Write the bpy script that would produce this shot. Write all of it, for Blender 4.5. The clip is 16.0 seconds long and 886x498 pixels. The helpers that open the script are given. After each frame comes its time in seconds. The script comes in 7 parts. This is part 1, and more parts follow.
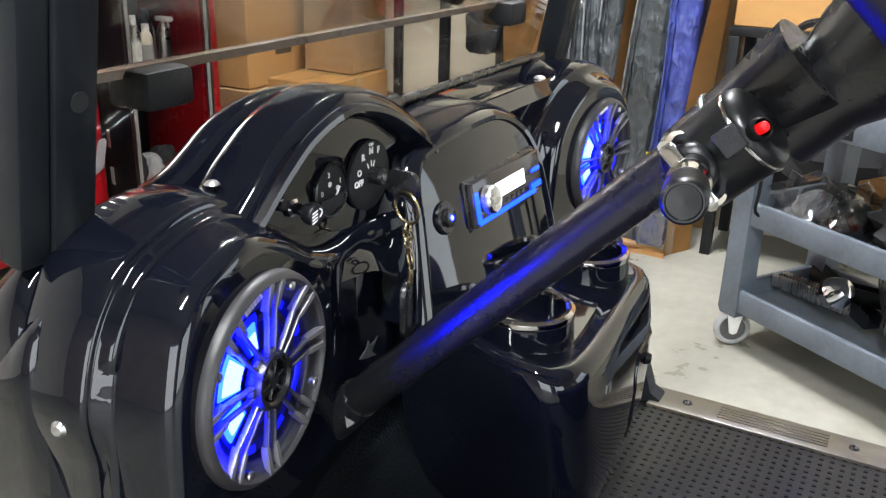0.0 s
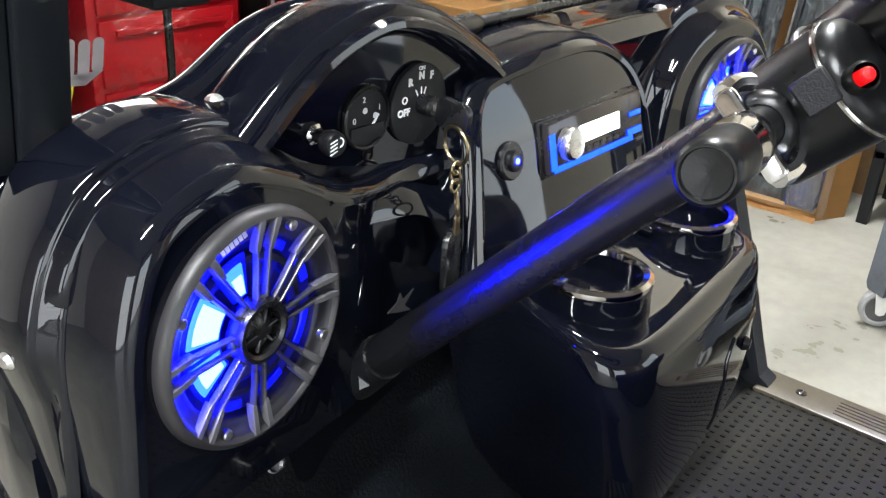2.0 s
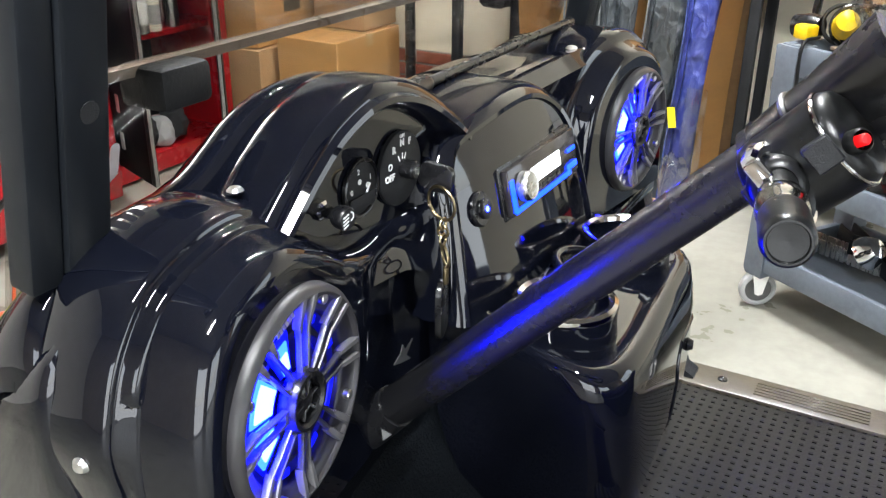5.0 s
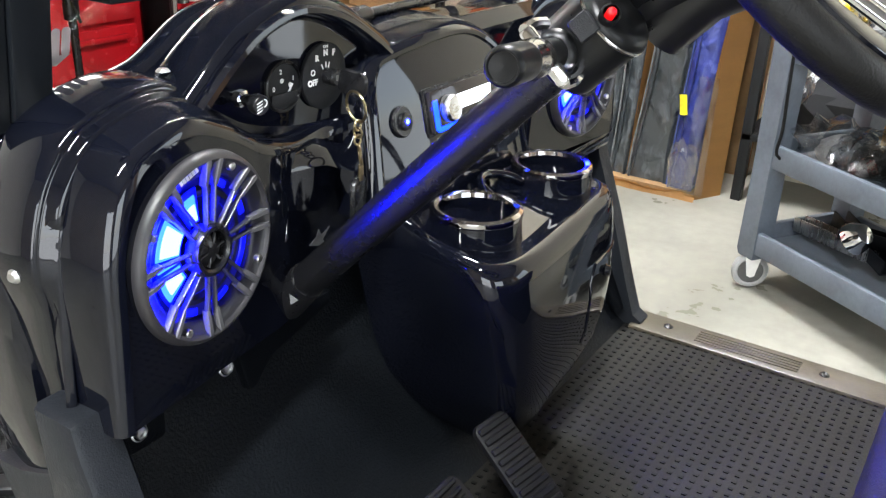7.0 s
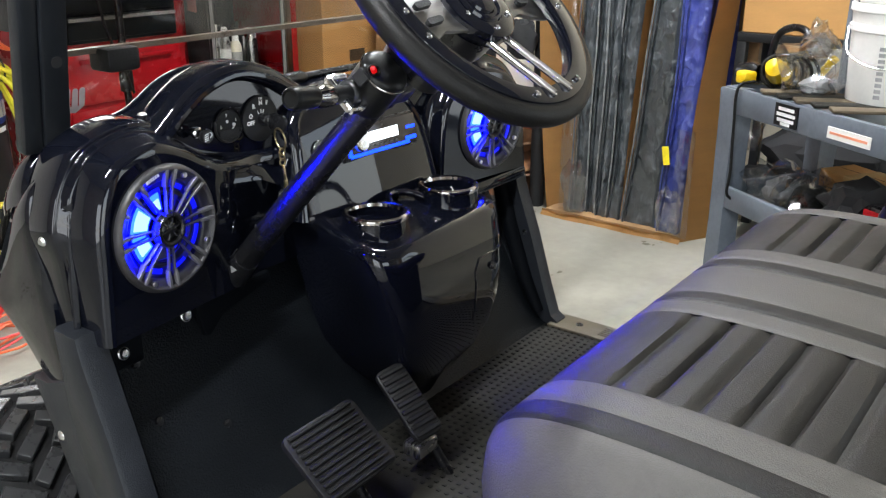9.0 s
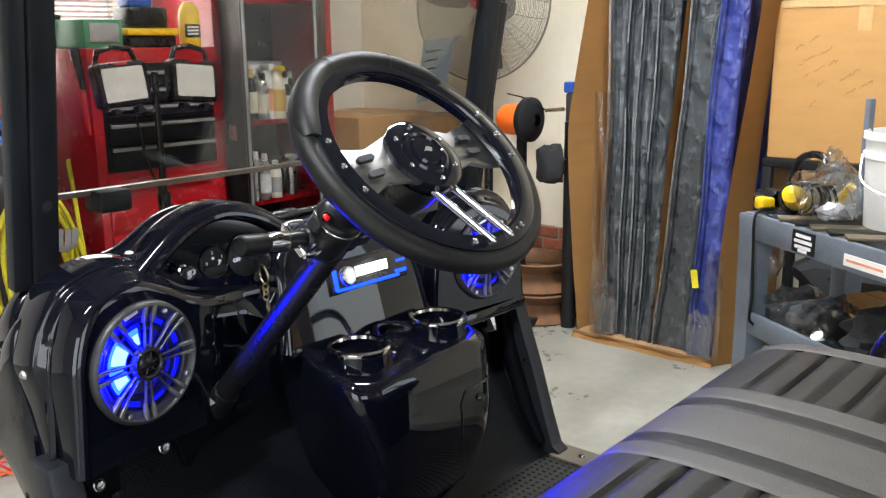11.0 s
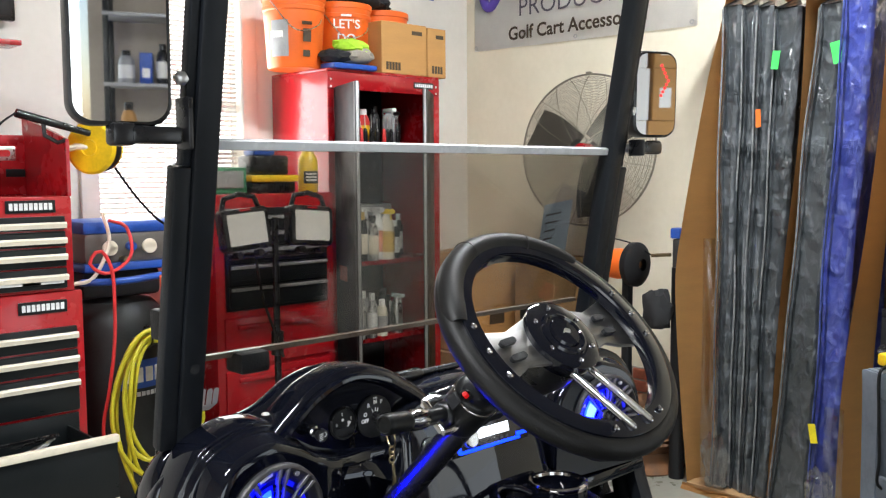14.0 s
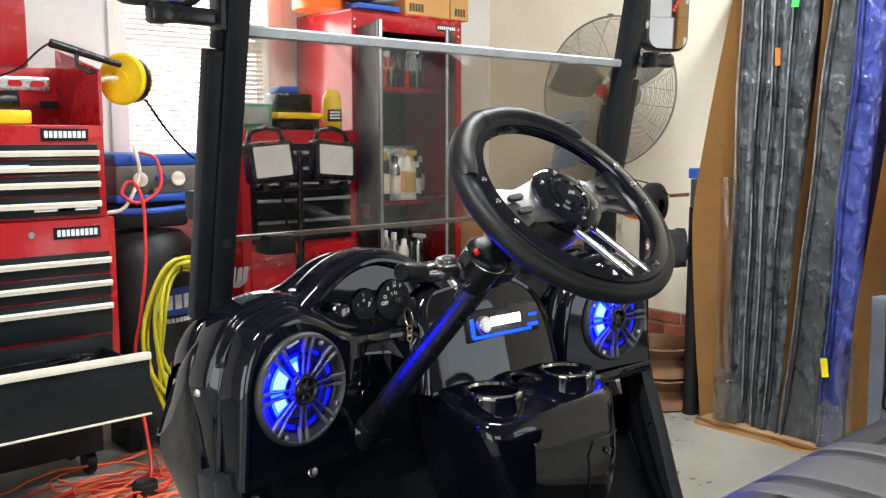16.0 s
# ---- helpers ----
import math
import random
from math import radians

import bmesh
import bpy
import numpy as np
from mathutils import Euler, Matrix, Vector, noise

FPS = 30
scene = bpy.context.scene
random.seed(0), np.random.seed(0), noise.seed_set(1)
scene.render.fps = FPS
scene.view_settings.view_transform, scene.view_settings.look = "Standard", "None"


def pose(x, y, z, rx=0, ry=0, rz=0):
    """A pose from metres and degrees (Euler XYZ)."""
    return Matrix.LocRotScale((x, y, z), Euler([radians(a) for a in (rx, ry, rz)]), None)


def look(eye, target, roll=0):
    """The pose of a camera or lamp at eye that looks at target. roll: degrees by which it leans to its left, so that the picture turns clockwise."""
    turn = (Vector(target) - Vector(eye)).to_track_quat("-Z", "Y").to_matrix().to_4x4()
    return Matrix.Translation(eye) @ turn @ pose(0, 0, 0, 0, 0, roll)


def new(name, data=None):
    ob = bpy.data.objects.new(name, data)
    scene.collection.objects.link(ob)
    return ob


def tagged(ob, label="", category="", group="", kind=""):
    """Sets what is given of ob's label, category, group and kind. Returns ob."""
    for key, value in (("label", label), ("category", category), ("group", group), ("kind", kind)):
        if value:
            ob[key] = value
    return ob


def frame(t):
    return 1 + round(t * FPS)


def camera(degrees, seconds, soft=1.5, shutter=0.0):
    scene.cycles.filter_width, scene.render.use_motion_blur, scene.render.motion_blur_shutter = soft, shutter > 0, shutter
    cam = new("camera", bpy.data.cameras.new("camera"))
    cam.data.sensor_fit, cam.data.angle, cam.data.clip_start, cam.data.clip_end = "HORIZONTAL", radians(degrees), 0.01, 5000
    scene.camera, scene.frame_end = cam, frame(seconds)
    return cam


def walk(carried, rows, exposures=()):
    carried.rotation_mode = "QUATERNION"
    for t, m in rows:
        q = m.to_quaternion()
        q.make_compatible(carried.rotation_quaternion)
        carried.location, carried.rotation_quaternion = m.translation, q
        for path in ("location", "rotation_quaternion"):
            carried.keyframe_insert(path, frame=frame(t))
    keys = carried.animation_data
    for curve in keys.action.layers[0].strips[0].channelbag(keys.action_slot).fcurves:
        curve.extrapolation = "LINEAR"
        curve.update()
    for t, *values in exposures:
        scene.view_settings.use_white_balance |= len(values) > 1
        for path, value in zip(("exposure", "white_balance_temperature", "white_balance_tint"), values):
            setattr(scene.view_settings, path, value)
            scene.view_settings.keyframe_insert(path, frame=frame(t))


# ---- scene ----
cam = camera(52.3, 16.0, 1.25)
METRES, TILT, LEAN, TURN = 1.5, -21.122, -1.508, -61.116
ROWS = [
    (0.0, 0.0, 0.0, 0.0, 0.0, 0.0, -0.0),
    (0.5, 0.0354, 0.0456, 0.0095, 5.67, -0.93, -3.97),
    (1.0, 0.0514, 0.0675, 0.0093, 7.44, -2.88, -4.56),
    (1.5, 0.0553, 0.0779, 0.0077, 8.47, -4.02, -4.88),
    (2.0, 0.0552, 0.0866, 0.0097, 9.57, -4.68, -5.26),
    (2.5, 0.0513, 0.0908, 0.0167, 10.21, -5.07, -5.18),
    (3.0, 0.0342, 0.0654, 0.0355, 9.64, -5.06, -4.35),
    (3.5, 0.0153, 0.0467, 0.0363, 5.11, -4.12, -2.14),
    (6.0, -0.0298, 0.0333, 0.0116, -0.04, -3.04, 0.86),
    (6.5, -0.0111, 0.0123, -0.0115, 0.1, -3.23, -0.46),
    (7.0, 0.0817, -0.0443, -0.0341, 3.8, -3.3, -2.08),
    (7.5, 0.149, -0.105, -0.0594, 8.1, -3.4, -2.78),
    (8.0, 0.1848, -0.2014, -0.065, 8.29, -1.6, -1.89),
    (8.5, 0.223, -0.2788, -0.0842, 7.7, -0.16, -1.78),
    (11.0, 0.3574, -0.3054, -0.0698, 11.57, 7.88, -2.27),
    (11.5, 0.3567, -0.3175, -0.052, 12.16, 10.91, -1.79),
    (12.0, 0.3554, -0.3252, -0.0411, 12.76, 12.95, -1.73),
    (12.5, 0.3478, -0.3287, -0.0383, 13.45, 14.12, -2.23),
    (13.0, 0.335, -0.3331, -0.0378, 15.15, 14.78, -3.08),
    (13.5, 0.3298, -0.3391, -0.0356, 16.3, 15.39, -4.13),
    (14.0, 0.3274, -0.3414, -0.0371, 17.13, 15.75, -4.59),
    (14.5, 0.3262, -0.3436, -0.0445, 17.72, 16.21, -4.94),
    (15.0, 0.3214, -0.3324, -0.0662, 18.23, 15.96, -5.3),
    (15.5, 0.3328, -0.3359, -0.0934, 18.42, 14.73, -5.46),
    (16.0, 0.3529, -0.369, -0.1324, 18.42, 13.39, -5.44),
]
walk(cam, [(t, pose(-0.907, -0.425, 1.3025, TILT, LEAN, TURN) @ pose(METRES * x, METRES * y, METRES * z, 90 + pitch, roll, yaw)) for t, x, y, z, yaw, pitch, roll in ROWS], exposures=[(0, 0.55), (3.5, 0.68), (6, 0.80), (7, 0.73), (8, 0.58), (8.5, 0.24), (11, 0.18), (12.5, -0.1), (14.5, -0.15), (16, 0.02)])


# ---- light ----
world = bpy.data.worlds.new("sky")
scene.world = world
world.use_nodes = True
sky = world.node_tree.nodes.new("ShaderNodeTexSky")
sky.sky_type, sky.sun_disc, sky.sun_elevation, sky.sun_rotation = "NISHITA", False, radians(50), radians(200)
world.node_tree.links.new(sky.outputs[0], world.node_tree.nodes["Background"].inputs[0])
world.node_tree.nodes["Background"].inputs[1].default_value = 0.12
sun = new("sun", bpy.data.lights.new("sun", "SUN"))
sun.data.energy, sun.data.angle, sun.data.color = 3.0, radians(0.6), (1.0, 0.95, 0.88)
sun.matrix_world = look((-4, -12, 20), (2, 4, 0))


def area(name, at, target, w, h, power, color):
    la = bpy.data.lights.new(name, "AREA")
    la.shape, la.size, la.size_y, la.energy, la.color = "RECTANGLE", w, h, power, color
    ob = new(name, la)
    ob.matrix_world = look(at, target)
    return ob


# daylight in the open garage door and in the window
area("door_daylight", (-2.75, -5.35, 1.3), (-2.2, 0, 1.2), 3.0, 2.4, 75, (0.86, 0.94, 1.0))
# added lamp at an unseen east opening, for extra daylight and reflections
area("added_side_daylight", (2.93, -3.97, 1.22), (0, -3.6, 1.2), 2.3, 2.3, 36, (0.86, 0.94, 1.0))
area("west_door_daylight", (-4.95, -2.2, 1.2), (0, -1.2, 1.2), 2.7, 2.2, 80, (0.92, 0.96, 1.0))
area("window_daylight", (1.0, 2.90, 1.75), (1.0, 0, 1.3), 0.75, 0.95, 22, (0.95, 0.98, 1.0))
LAMPS = ((-1.7, -0.6), (1.5, 0.45))
for x, y in LAMPS:
    area("tube_light", (x, y, 3.315), (x, y + 0.001, 0), 1.2, 0.12, 128, (0.93, 0.97, 1.0))


def lin(pts, n):
    """Smooth curve through 2D/3D points, resampled to n points by length."""
    P = [Vector(p) for p in pts]
    P = [2 * P[0] - P[1]] + P + [2 * P[-1] - P[-2]]
    out = []
    for i in range(1, len(P) - 2):
        p0, p1, p2, p3 = P[i - 1:i + 3]
        for k in range(12):
            s = k / 12
            out.append(0.5 * ((2 * p1) + (p2 - p0) * s + (2 * p0 - 5 * p1 + 4 * p2 - p3) * s * s + (3 * p1 - p0 - 3 * p2 + p3) * s ** 3))
    out.append(P[-2])
    d = [0.0]
    for a, b in zip(out, out[1:]):
        d.append(d[-1] + (b - a).length)
    res, j = [], 0
    for k in range(n):
        w = d[-1] * k / (n - 1)
        while j < len(d) - 2 and d[j + 1] < w:
            j += 1
        f = (w - d[j]) / max(d[j + 1] - d[j], 1e-9)
        res.append(out[j].lerp(out[j + 1], min(max(f, 0), 1)))
    return res


def offset(curve, d):
    """Shift a 2D curve to its left-hand side by d."""
    res = []
    for i, p in enumerate(curve):
        t = (curve[min(i + 1, len(curve) - 1)] - curve[max(i - 1, 0)]).normalized()
        res.append(Vector((p.x - t.y * d, p.y + t.x * d)))
    return res


WORLD = {}


def thing(name, at, label, category, group="", kind=""):
    ob = new(name)
    ob.empty_display_size = 0.1
    ob.location = at
    WORLD[ob] = Matrix.Translation(at)
    return tagged(ob, label, category, group, kind)


def part(name, bm, material, parent, label="", smooth=40):
    """One mesh object out of a bmesh in world coordinates, under a thing or a part."""
    me = bpy.data.meshes.new(name)
    bmesh.ops.recalc_face_normals(bm, faces=bm.faces)
    lo = Vector([min(v.co[i] for v in bm.verts) for i in range(3)])
    hi = Vector([max(v.co[i] for v in bm.verts) for i in range(3)])
    mid = (lo + hi) / 2
    bmesh.ops.translate(bm, verts=bm.verts, vec=-mid)
    cut = radians(smooth)
    for f in bm.faces:
        f.smooth = smooth > 0
    for e in bm.edges:
        if len(e.link_faces) == 2 and e.calc_face_angle(0) > cut:
            e.smooth = False
    bm.to_mesh(me)
    bm.free()
    me.materials.append(material)
    ob = new(name, me)
    ob.location = mid
    WORLD[ob] = Matrix.Translation(mid)
    if parent:
        ob.parent = parent
        ob.matrix_parent_inverse = WORLD[parent].inverted()
    if label:
        ob["label"] = label
    return ob


def single(name, bm, material, label, category, group="", kind="", smooth=40):
    return tagged(part(name, bm, material, None, "", smooth), label, category, group, kind)


def twin(ob, m):
    """A further part on the same mesh, moved by m in the world."""
    o = ob.copy()
    scene.collection.objects.link(o)
    WORLD[o] = m @ WORLD[ob]
    o.matrix_parent_inverse = WORLD[ob.parent].inverted()
    o.matrix_basis = WORLD[o]
    return o


def loft(rings, closed=False, cap=False, bm=None):
    bm = bm or bmesh.new()
    rows = [[bm.verts.new(p) for p in r] for r in rings]
    n = len(rows[0])
    for a, b in zip(rows, rows[1:]):
        for i in range(n if closed else n - 1):
            j = (i + 1) % n
            bm.faces.new((a[i], a[j], b[j], b[i]))
    if cap:
        bm.faces.new(rows[0])
        bm.faces.new(rows[-1])
    return bm


def box(lo, hi, bevel=0.004, seg=2, bm=None, m=None):
    bm = bm or bmesh.new()
    lo, hi = Vector(lo), Vector(hi)
    made = bmesh.ops.create_cube(bm, size=1.0)["verts"]
    for v in made:
        v.co = Vector([(lo[i] + hi[i]) / 2 + v.co[i] * (hi[i] - lo[i]) for i in range(3)])
    if bevel > 0:
        edges = list({e for v in made for e in v.link_edges})
        out = bmesh.ops.bevel(bm, geom=edges, offset=min(bevel, 0.45 * min(hi - lo)), segments=seg, affect="EDGES", profile=0.5)
        made = list({v for f in out["faces"] for v in f.verts} | {v for v in made if v.is_valid})
    if m:
        bmesh.ops.transform(bm, matrix=m, verts=made)
    return bm


def lathe(profile, n=32, m=None, bm=None, a0=0.0, a1=360.0):
    """Turn (radius, height) pairs round the z axis, then place by m."""
    bm = bm or bmesh.new()
    full = abs(a1 - a0) >= 359.9
    steps = n if full else n + 1
    rings = []
    for r, h in profile:
        rings.append([(m or Matrix()) @ Vector((max(r, 1e-5) * math.cos(radians(a0 + (a1 - a0) * k / n)), max(r, 1e-5) * math.sin(radians(a0 + (a1 - a0) * k / n)), h)) for k in range(steps)])
    return loft(rings, closed=full, bm=bm)


def axis(at, direction, spin=0.0):
    """A pose whose z axis points along direction."""
    return Matrix.Translation(at) @ Vector(direction).to_track_quat("Z", "Y").to_matrix().to_4x4() @ Matrix.Rotation(radians(spin), 4, "Z")


def tube(points, r, n=10, bm=None, closed=False, caps=True):
    """A round bar of radius r (a number or one for each point) along points."""
    bm = bm or bmesh.new()
    P = [Vector(p) for p in points]
    rings, up = [], None
    for i, p in enumerate(P):
        if closed:
            t = (P[(i + 1) % len(P)] - P[i - 1]).normalized()
        else:
            t = (P[min(i + 1, len(P) - 1)] - P[max(i - 1, 0)]).normalized()
        if up is None:
            up = t.orthogonal().normalized()
        up = (up - t * up.dot(t)).normalized()
        side = t.cross(up)
        rr = r[i] if isinstance(r, (list, tuple)) else r
        rings.append([p + (up * math.cos(2 * math.pi * k / n) + side * math.sin(2 * math.pi * k / n)) * rr for k in range(n)])
    if closed:
        rings.append(rings[0])
        loft(rings, closed=True, bm=bm)
        bmesh.ops.remove_doubles(bm, verts=bm.verts, dist=1e-6)
    else:
        loft(rings, closed=True, cap=caps, bm=bm)
    return bm


def prism(outline, depth, m=None, bevel=0.0, bm=None):
    """A 2D outline (x, y) given thickness along z, placed by m."""
    bm = bm or bmesh.new()
    lo = [bm.verts.new((p[0], p[1], 0)) for p in outline]
    f = bm.faces.new(lo)
    ext = bmesh.ops.extrude_face_region(bm, geom=[f])
    up = [v for v in ext["geom"] if isinstance(v, bmesh.types.BMVert)]
    bmesh.ops.translate(bm, verts=up, vec=(0, 0, depth))
    vs = lo + up
    if bevel:
        es = [e for e in {e for v in up for e in v.link_edges} if all(v in up for v in e.verts)]
        out = bmesh.ops.bevel(bm, geom=es, offset=bevel, segments=2, affect="EDGES", profile=0.5)
        vs = list({v for v in bm.verts if v.is_valid} if len(bm.faces) else vs)
    if m:
        bmesh.ops.transform(bm, matrix=m, verts=[v for v in vs if v.is_valid])
    return bm


def rounded(w, h, r, n=5):
    """Outline of a rounded rectangle round the origin."""
    pts = []
    for cx, cy, a in ((w / 2 - r, h / 2 - r, 0), (-w / 2 + r, h / 2 - r, 90), (-w / 2 + r, -h / 2 + r, 180), (w / 2 - r, -h / 2 + r, 270)):
        for k in range(n + 1):
            b = radians(a + 90 * k / n)
            pts.append((cx + r * math.cos(b), cy + r * math.sin(b)))
    return pts


def letters(name, words, size, m, material, parent, label="", thick=0.0004, bold=0.0):
    """Words as a mesh, centred, reading along m's x axis with m's z towards the reader."""
    cu = bpy.data.curves.new(name, "FONT")
    cu.body, cu.size, cu.extrude, cu.offset, cu.align_x, cu.align_y, cu.resolution_u = words, size, thick, bold, "CENTER", "CENTER", 3
    tmp = bpy.data.objects.new(name, cu)
    me = bpy.data.meshes.new_from_object(tmp)
    bm = bmesh.new()
    bm.from_mesh(me)
    bpy.data.objects.remove(tmp)
    bpy.data.meshes.remove(me)
    bpy.data.curves.remove(cu)
    bmesh.ops.transform(bm, matrix=m, verts=bm.verts)
    return part(name, bm, material, parent, label, 0)


def facing(at, right, out):
    """A pose whose x axis is right and z axis is out."""
    z = Vector(out).normalized()
    x = (Vector(right) - z * Vector(right).dot(z)).normalized()
    y = z.cross(x)
    return Matrix.Translation(at) @ Matrix((x, y, z)).transposed().to_4x4()


def join(*bms):
    me = bpy.data.meshes.new("tmp")
    out = bmesh.new()
    for b in bms:
        b.to_mesh(me)
        out.from_mesh(me)
        b.free()
    bpy.data.meshes.remove(me)
    return out


# ---- materials ----
def mat(name, color, rough=0.5, metal=0.0, vary=0.15, scale=12.0, bump=0.0, bump_scale=200.0, coat=0.0, spec=0.5, rough_vary=0.08, color2=None, stretch=(1, 1, 1)):
    """A painted, plastic, cloth or metal surface with variation at two scales."""
    m = bpy.data.materials.new(name)
    m.use_nodes = True
    nt = m.node_tree
    b = nt.nodes["Principled BSDF"]
    co = nt.nodes.new("ShaderNodeTexCoord")
    mp = nt.nodes.new("ShaderNodeMapping")
    mp.inputs["Scale"].default_value = stretch
    nt.links.new(co.outputs["Object"], mp.inputs["Vector"])
    n1 = nt.nodes.new("ShaderNodeTexNoise")
    n1.inputs["Scale"].default_value, n1.inputs["Detail"].default_value = scale, 4
    n2 = nt.nodes.new("ShaderNodeTexNoise")
    n2.inputs["Scale"].default_value, n2.inputs["Detail"].default_value = scale * 9, 3
    for n in (n1, n2):
        nt.links.new(mp.outputs[0], n.inputs["Vector"])
    add = nt.nodes.new("ShaderNodeMath")
    add.operation = "MULTIPLY_ADD"
    add.inputs[1].default_value = 0.45
    nt.links.new(n2.outputs["Fac"], add.inputs[0])
    nt.links.new(n1.outputs["Fac"], add.inputs[2])
    ramp = nt.nodes.new("ShaderNodeValToRGB")
    c = Vector(color)
    c2 = Vector(color2) if color2 else c * (1 - vary)
    c1 = c * (1 + vary) if not color2 else c
    ramp.color_ramp.elements[0].position, ramp.color_ramp.elements[1].position = 0.5, 0.95
    ramp.color_ramp.elements[0].color = (*[min(x, 1) for x in c2], 1)
    ramp.color_ramp.elements[1].color = (*[min(x, 1) for x in c1], 1)
    nt.links.new(add.outputs[0], ramp.inputs[0])
    nt.links.new(ramp.outputs[0], b.inputs["Base Color"])
    rr = nt.nodes.new("ShaderNodeMapRange")
    rr.inputs["From Min"].default_value, rr.inputs["From Max"].default_value = 0.4, 1.0
    rr.inputs["To Min"].default_value, rr.inputs["To Max"].default_value = max(rough - rough_vary, 0.02), min(rough + rough_vary, 1)
    nt.links.new(add.outputs[0], rr.inputs["Value"])
    nt.links.new(rr.outputs[0], b.inputs["Roughness"])
    b.inputs["Metallic"].default_value = metal
    b.inputs["Specular IOR Level"].default_value = spec
    b.inputs["Coat Weight"].default_value = coat
    b.inputs["Coat Roughness"].default_value = 0.04
    if bump:
        n3 = nt.nodes.new("ShaderNodeTexNoise")
        n3.inputs["Scale"].default_value, n3.inputs["Detail"].default_value = bump_scale, 3
        nt.links.new(mp.outputs[0], n3.inputs["Vector"])
        bp = nt.nodes.new("ShaderNodeBump")
        bp.inputs["Strength"].default_value, bp.inputs["Distance"].default_value = bump, 0.002
        nt.links.new(n3.outputs["Fac"], bp.inputs["Height"])
        nt.links.new(bp.outputs[0], b.inputs["Normal"])
    return m


def glow(name, color, strength):
    m = bpy.data.materials.new(name)
    m.use_nodes = True
    b = m.node_tree.nodes["Principled BSDF"]
    b.inputs["Base Color"].default_value = (*[0.2 * x for x in color], 1)
    b.inputs["Emission Color"].default_value = (*color, 1)
    b.inputs["Emission Strength"].default_value = strength
    return m


def clear(name, color, rough=0.0, ior=1.45, thin=True, mix=0.06):
    """Thin clear sheet: mostly lets light through, with a glossy face."""
    m = bpy.data.materials.new(name)
    m.use_nodes = True
    nt = m.node_tree
    nt.nodes.remove(nt.nodes["Principled BSDF"])
    out = nt.nodes["Material Output"]
    tr = nt.nodes.new("ShaderNodeBsdfTransparent")
    tr.inputs[0].default_value = (*color, 1)
    gl = nt.nodes.new("ShaderNodeBsdfGlossy")
    gl.inputs["Roughness"].default_value = rough
    lw = nt.nodes.new("ShaderNodeLayerWeight")
    lw.inputs[0].default_value = 0.5
    fr = nt.nodes.new("ShaderNodeMath")
    fr.operation = "POWER"
    fr.inputs[1].default_value = 4.0
    nt.links.new(lw.outputs["Facing"], fr.inputs[0])
    no = nt.nodes.new("ShaderNodeTexNoise")
    no.inputs["Scale"].default_value = 25
    mx = nt.nodes.new("ShaderNodeMixShader")
    ad = nt.nodes.new("ShaderNodeMath")
    ad.operation = "MULTIPLY_ADD"
    ad.inputs[1].default_value = mix
    nt.links.new(no.outputs["Fac"], ad.inputs[0])
    nt.links.new(fr.outputs[0], ad.inputs[2])
    nt.links.new(ad.outputs[0], mx.inputs[0])
    nt.links.new(tr.outputs[0], mx.inputs[1])
    nt.links.new(gl.outputs[0], mx.inputs[2])
    nt.links.new(mx.outputs[0], out.inputs[0])
    return m


# the blue tint puts the speakers' glow haze into the paint colour
BLACK = mat("black_gloss_paint", (0.0028, 0.0034, 0.0065), 0.035, rough_vary=0.015, vary=0.2, bump=0.012, bump_scale=40, spec=0.5)
SATIN = mat("black_satin_plastic", (0.006, 0.006, 0.007), 0.27, bump=0.015, bump_scale=500, spec=0.5)
MATTE = mat("black_matte_plastic", (0.009, 0.0095, 0.011), 0.55, bump=0.35, bump_scale=900, spec=0.3)
# base colour lifted to grey-blue, so veiling haze is painted on the posts
POWDER = mat("black_powder_coat", (0.0078, 0.0094, 0.0122), 0.40, spec=0.24, bump=0.15, bump_scale=1200)
PANEL = mat("dark_moulded_panel", (0.0030, 0.0036, 0.0048), 0.46, bump=0.45, bump_scale=500, spec=0.055)
KICK = mat("textured_kick_panel", (0.0050, 0.0062, 0.0078), 0.40, bump=1.0, bump_scale=260, spec=0.16)
STRUT = mat("grey_moulded_strut", (0.0125, 0.0142, 0.0178), 0.38, bump=0.3, bump_scale=500, spec=0.3)
RUBBER = mat("black_rubber", (0.0075, 0.0075, 0.008), 0.5, bump=0.3, bump_scale=300, spec=0.2)
# tyre rubber made paler for the lugs, their sheen put into the colour
LUG_SHEEN = mat("lug_sheen_rubber", (0.030, 0.030, 0.031), 0.30, bump=0.2, bump_scale=200)
MAT = mat("worn_floor_rubber", (0.018, 0.017, 0.0148), 0.55, vary=0.3, bump=0.3, bump_scale=400, spec=0.15)
# studs darker than the mat: their shaded sides are put into the colour
STUD_SHADE = mat("stud_shade_rubber", (0.007, 0.007, 0.007), 0.5, spec=0.15)
LEATHER = mat("black_leatherette", (0.0065, 0.0063, 0.0062), 0.46, bump=0.22, bump_scale=520, spec=0.22)
CHROME = mat("chrome", (0.75, 0.75, 0.77), 0.08, metal=1.0, rough_vary=0.04, vary=0.05)
DARKCHROME = mat("black_chrome", (0.46, 0.44, 0.43), 0.09, metal=1.0, rough_vary=0.03)
STEEL = mat("brushed_steel", (0.55, 0.54, 0.52), 0.28, metal=1.0, stretch=(1, 14, 1))
SPOKE = mat("dull_spoke_alloy", (0.34, 0.335, 0.33), 0.38, metal=1.0, stretch=(1, 10, 1))
DULLCHROME = mat("smoked_chrome", (0.38, 0.37, 0.36), 0.14, metal=1.0)
COLUMN = mat("black_column_paint", (0.005, 0.005, 0.006), 0.27, rough_vary=0.02, vary=0.05, spec=0.6)
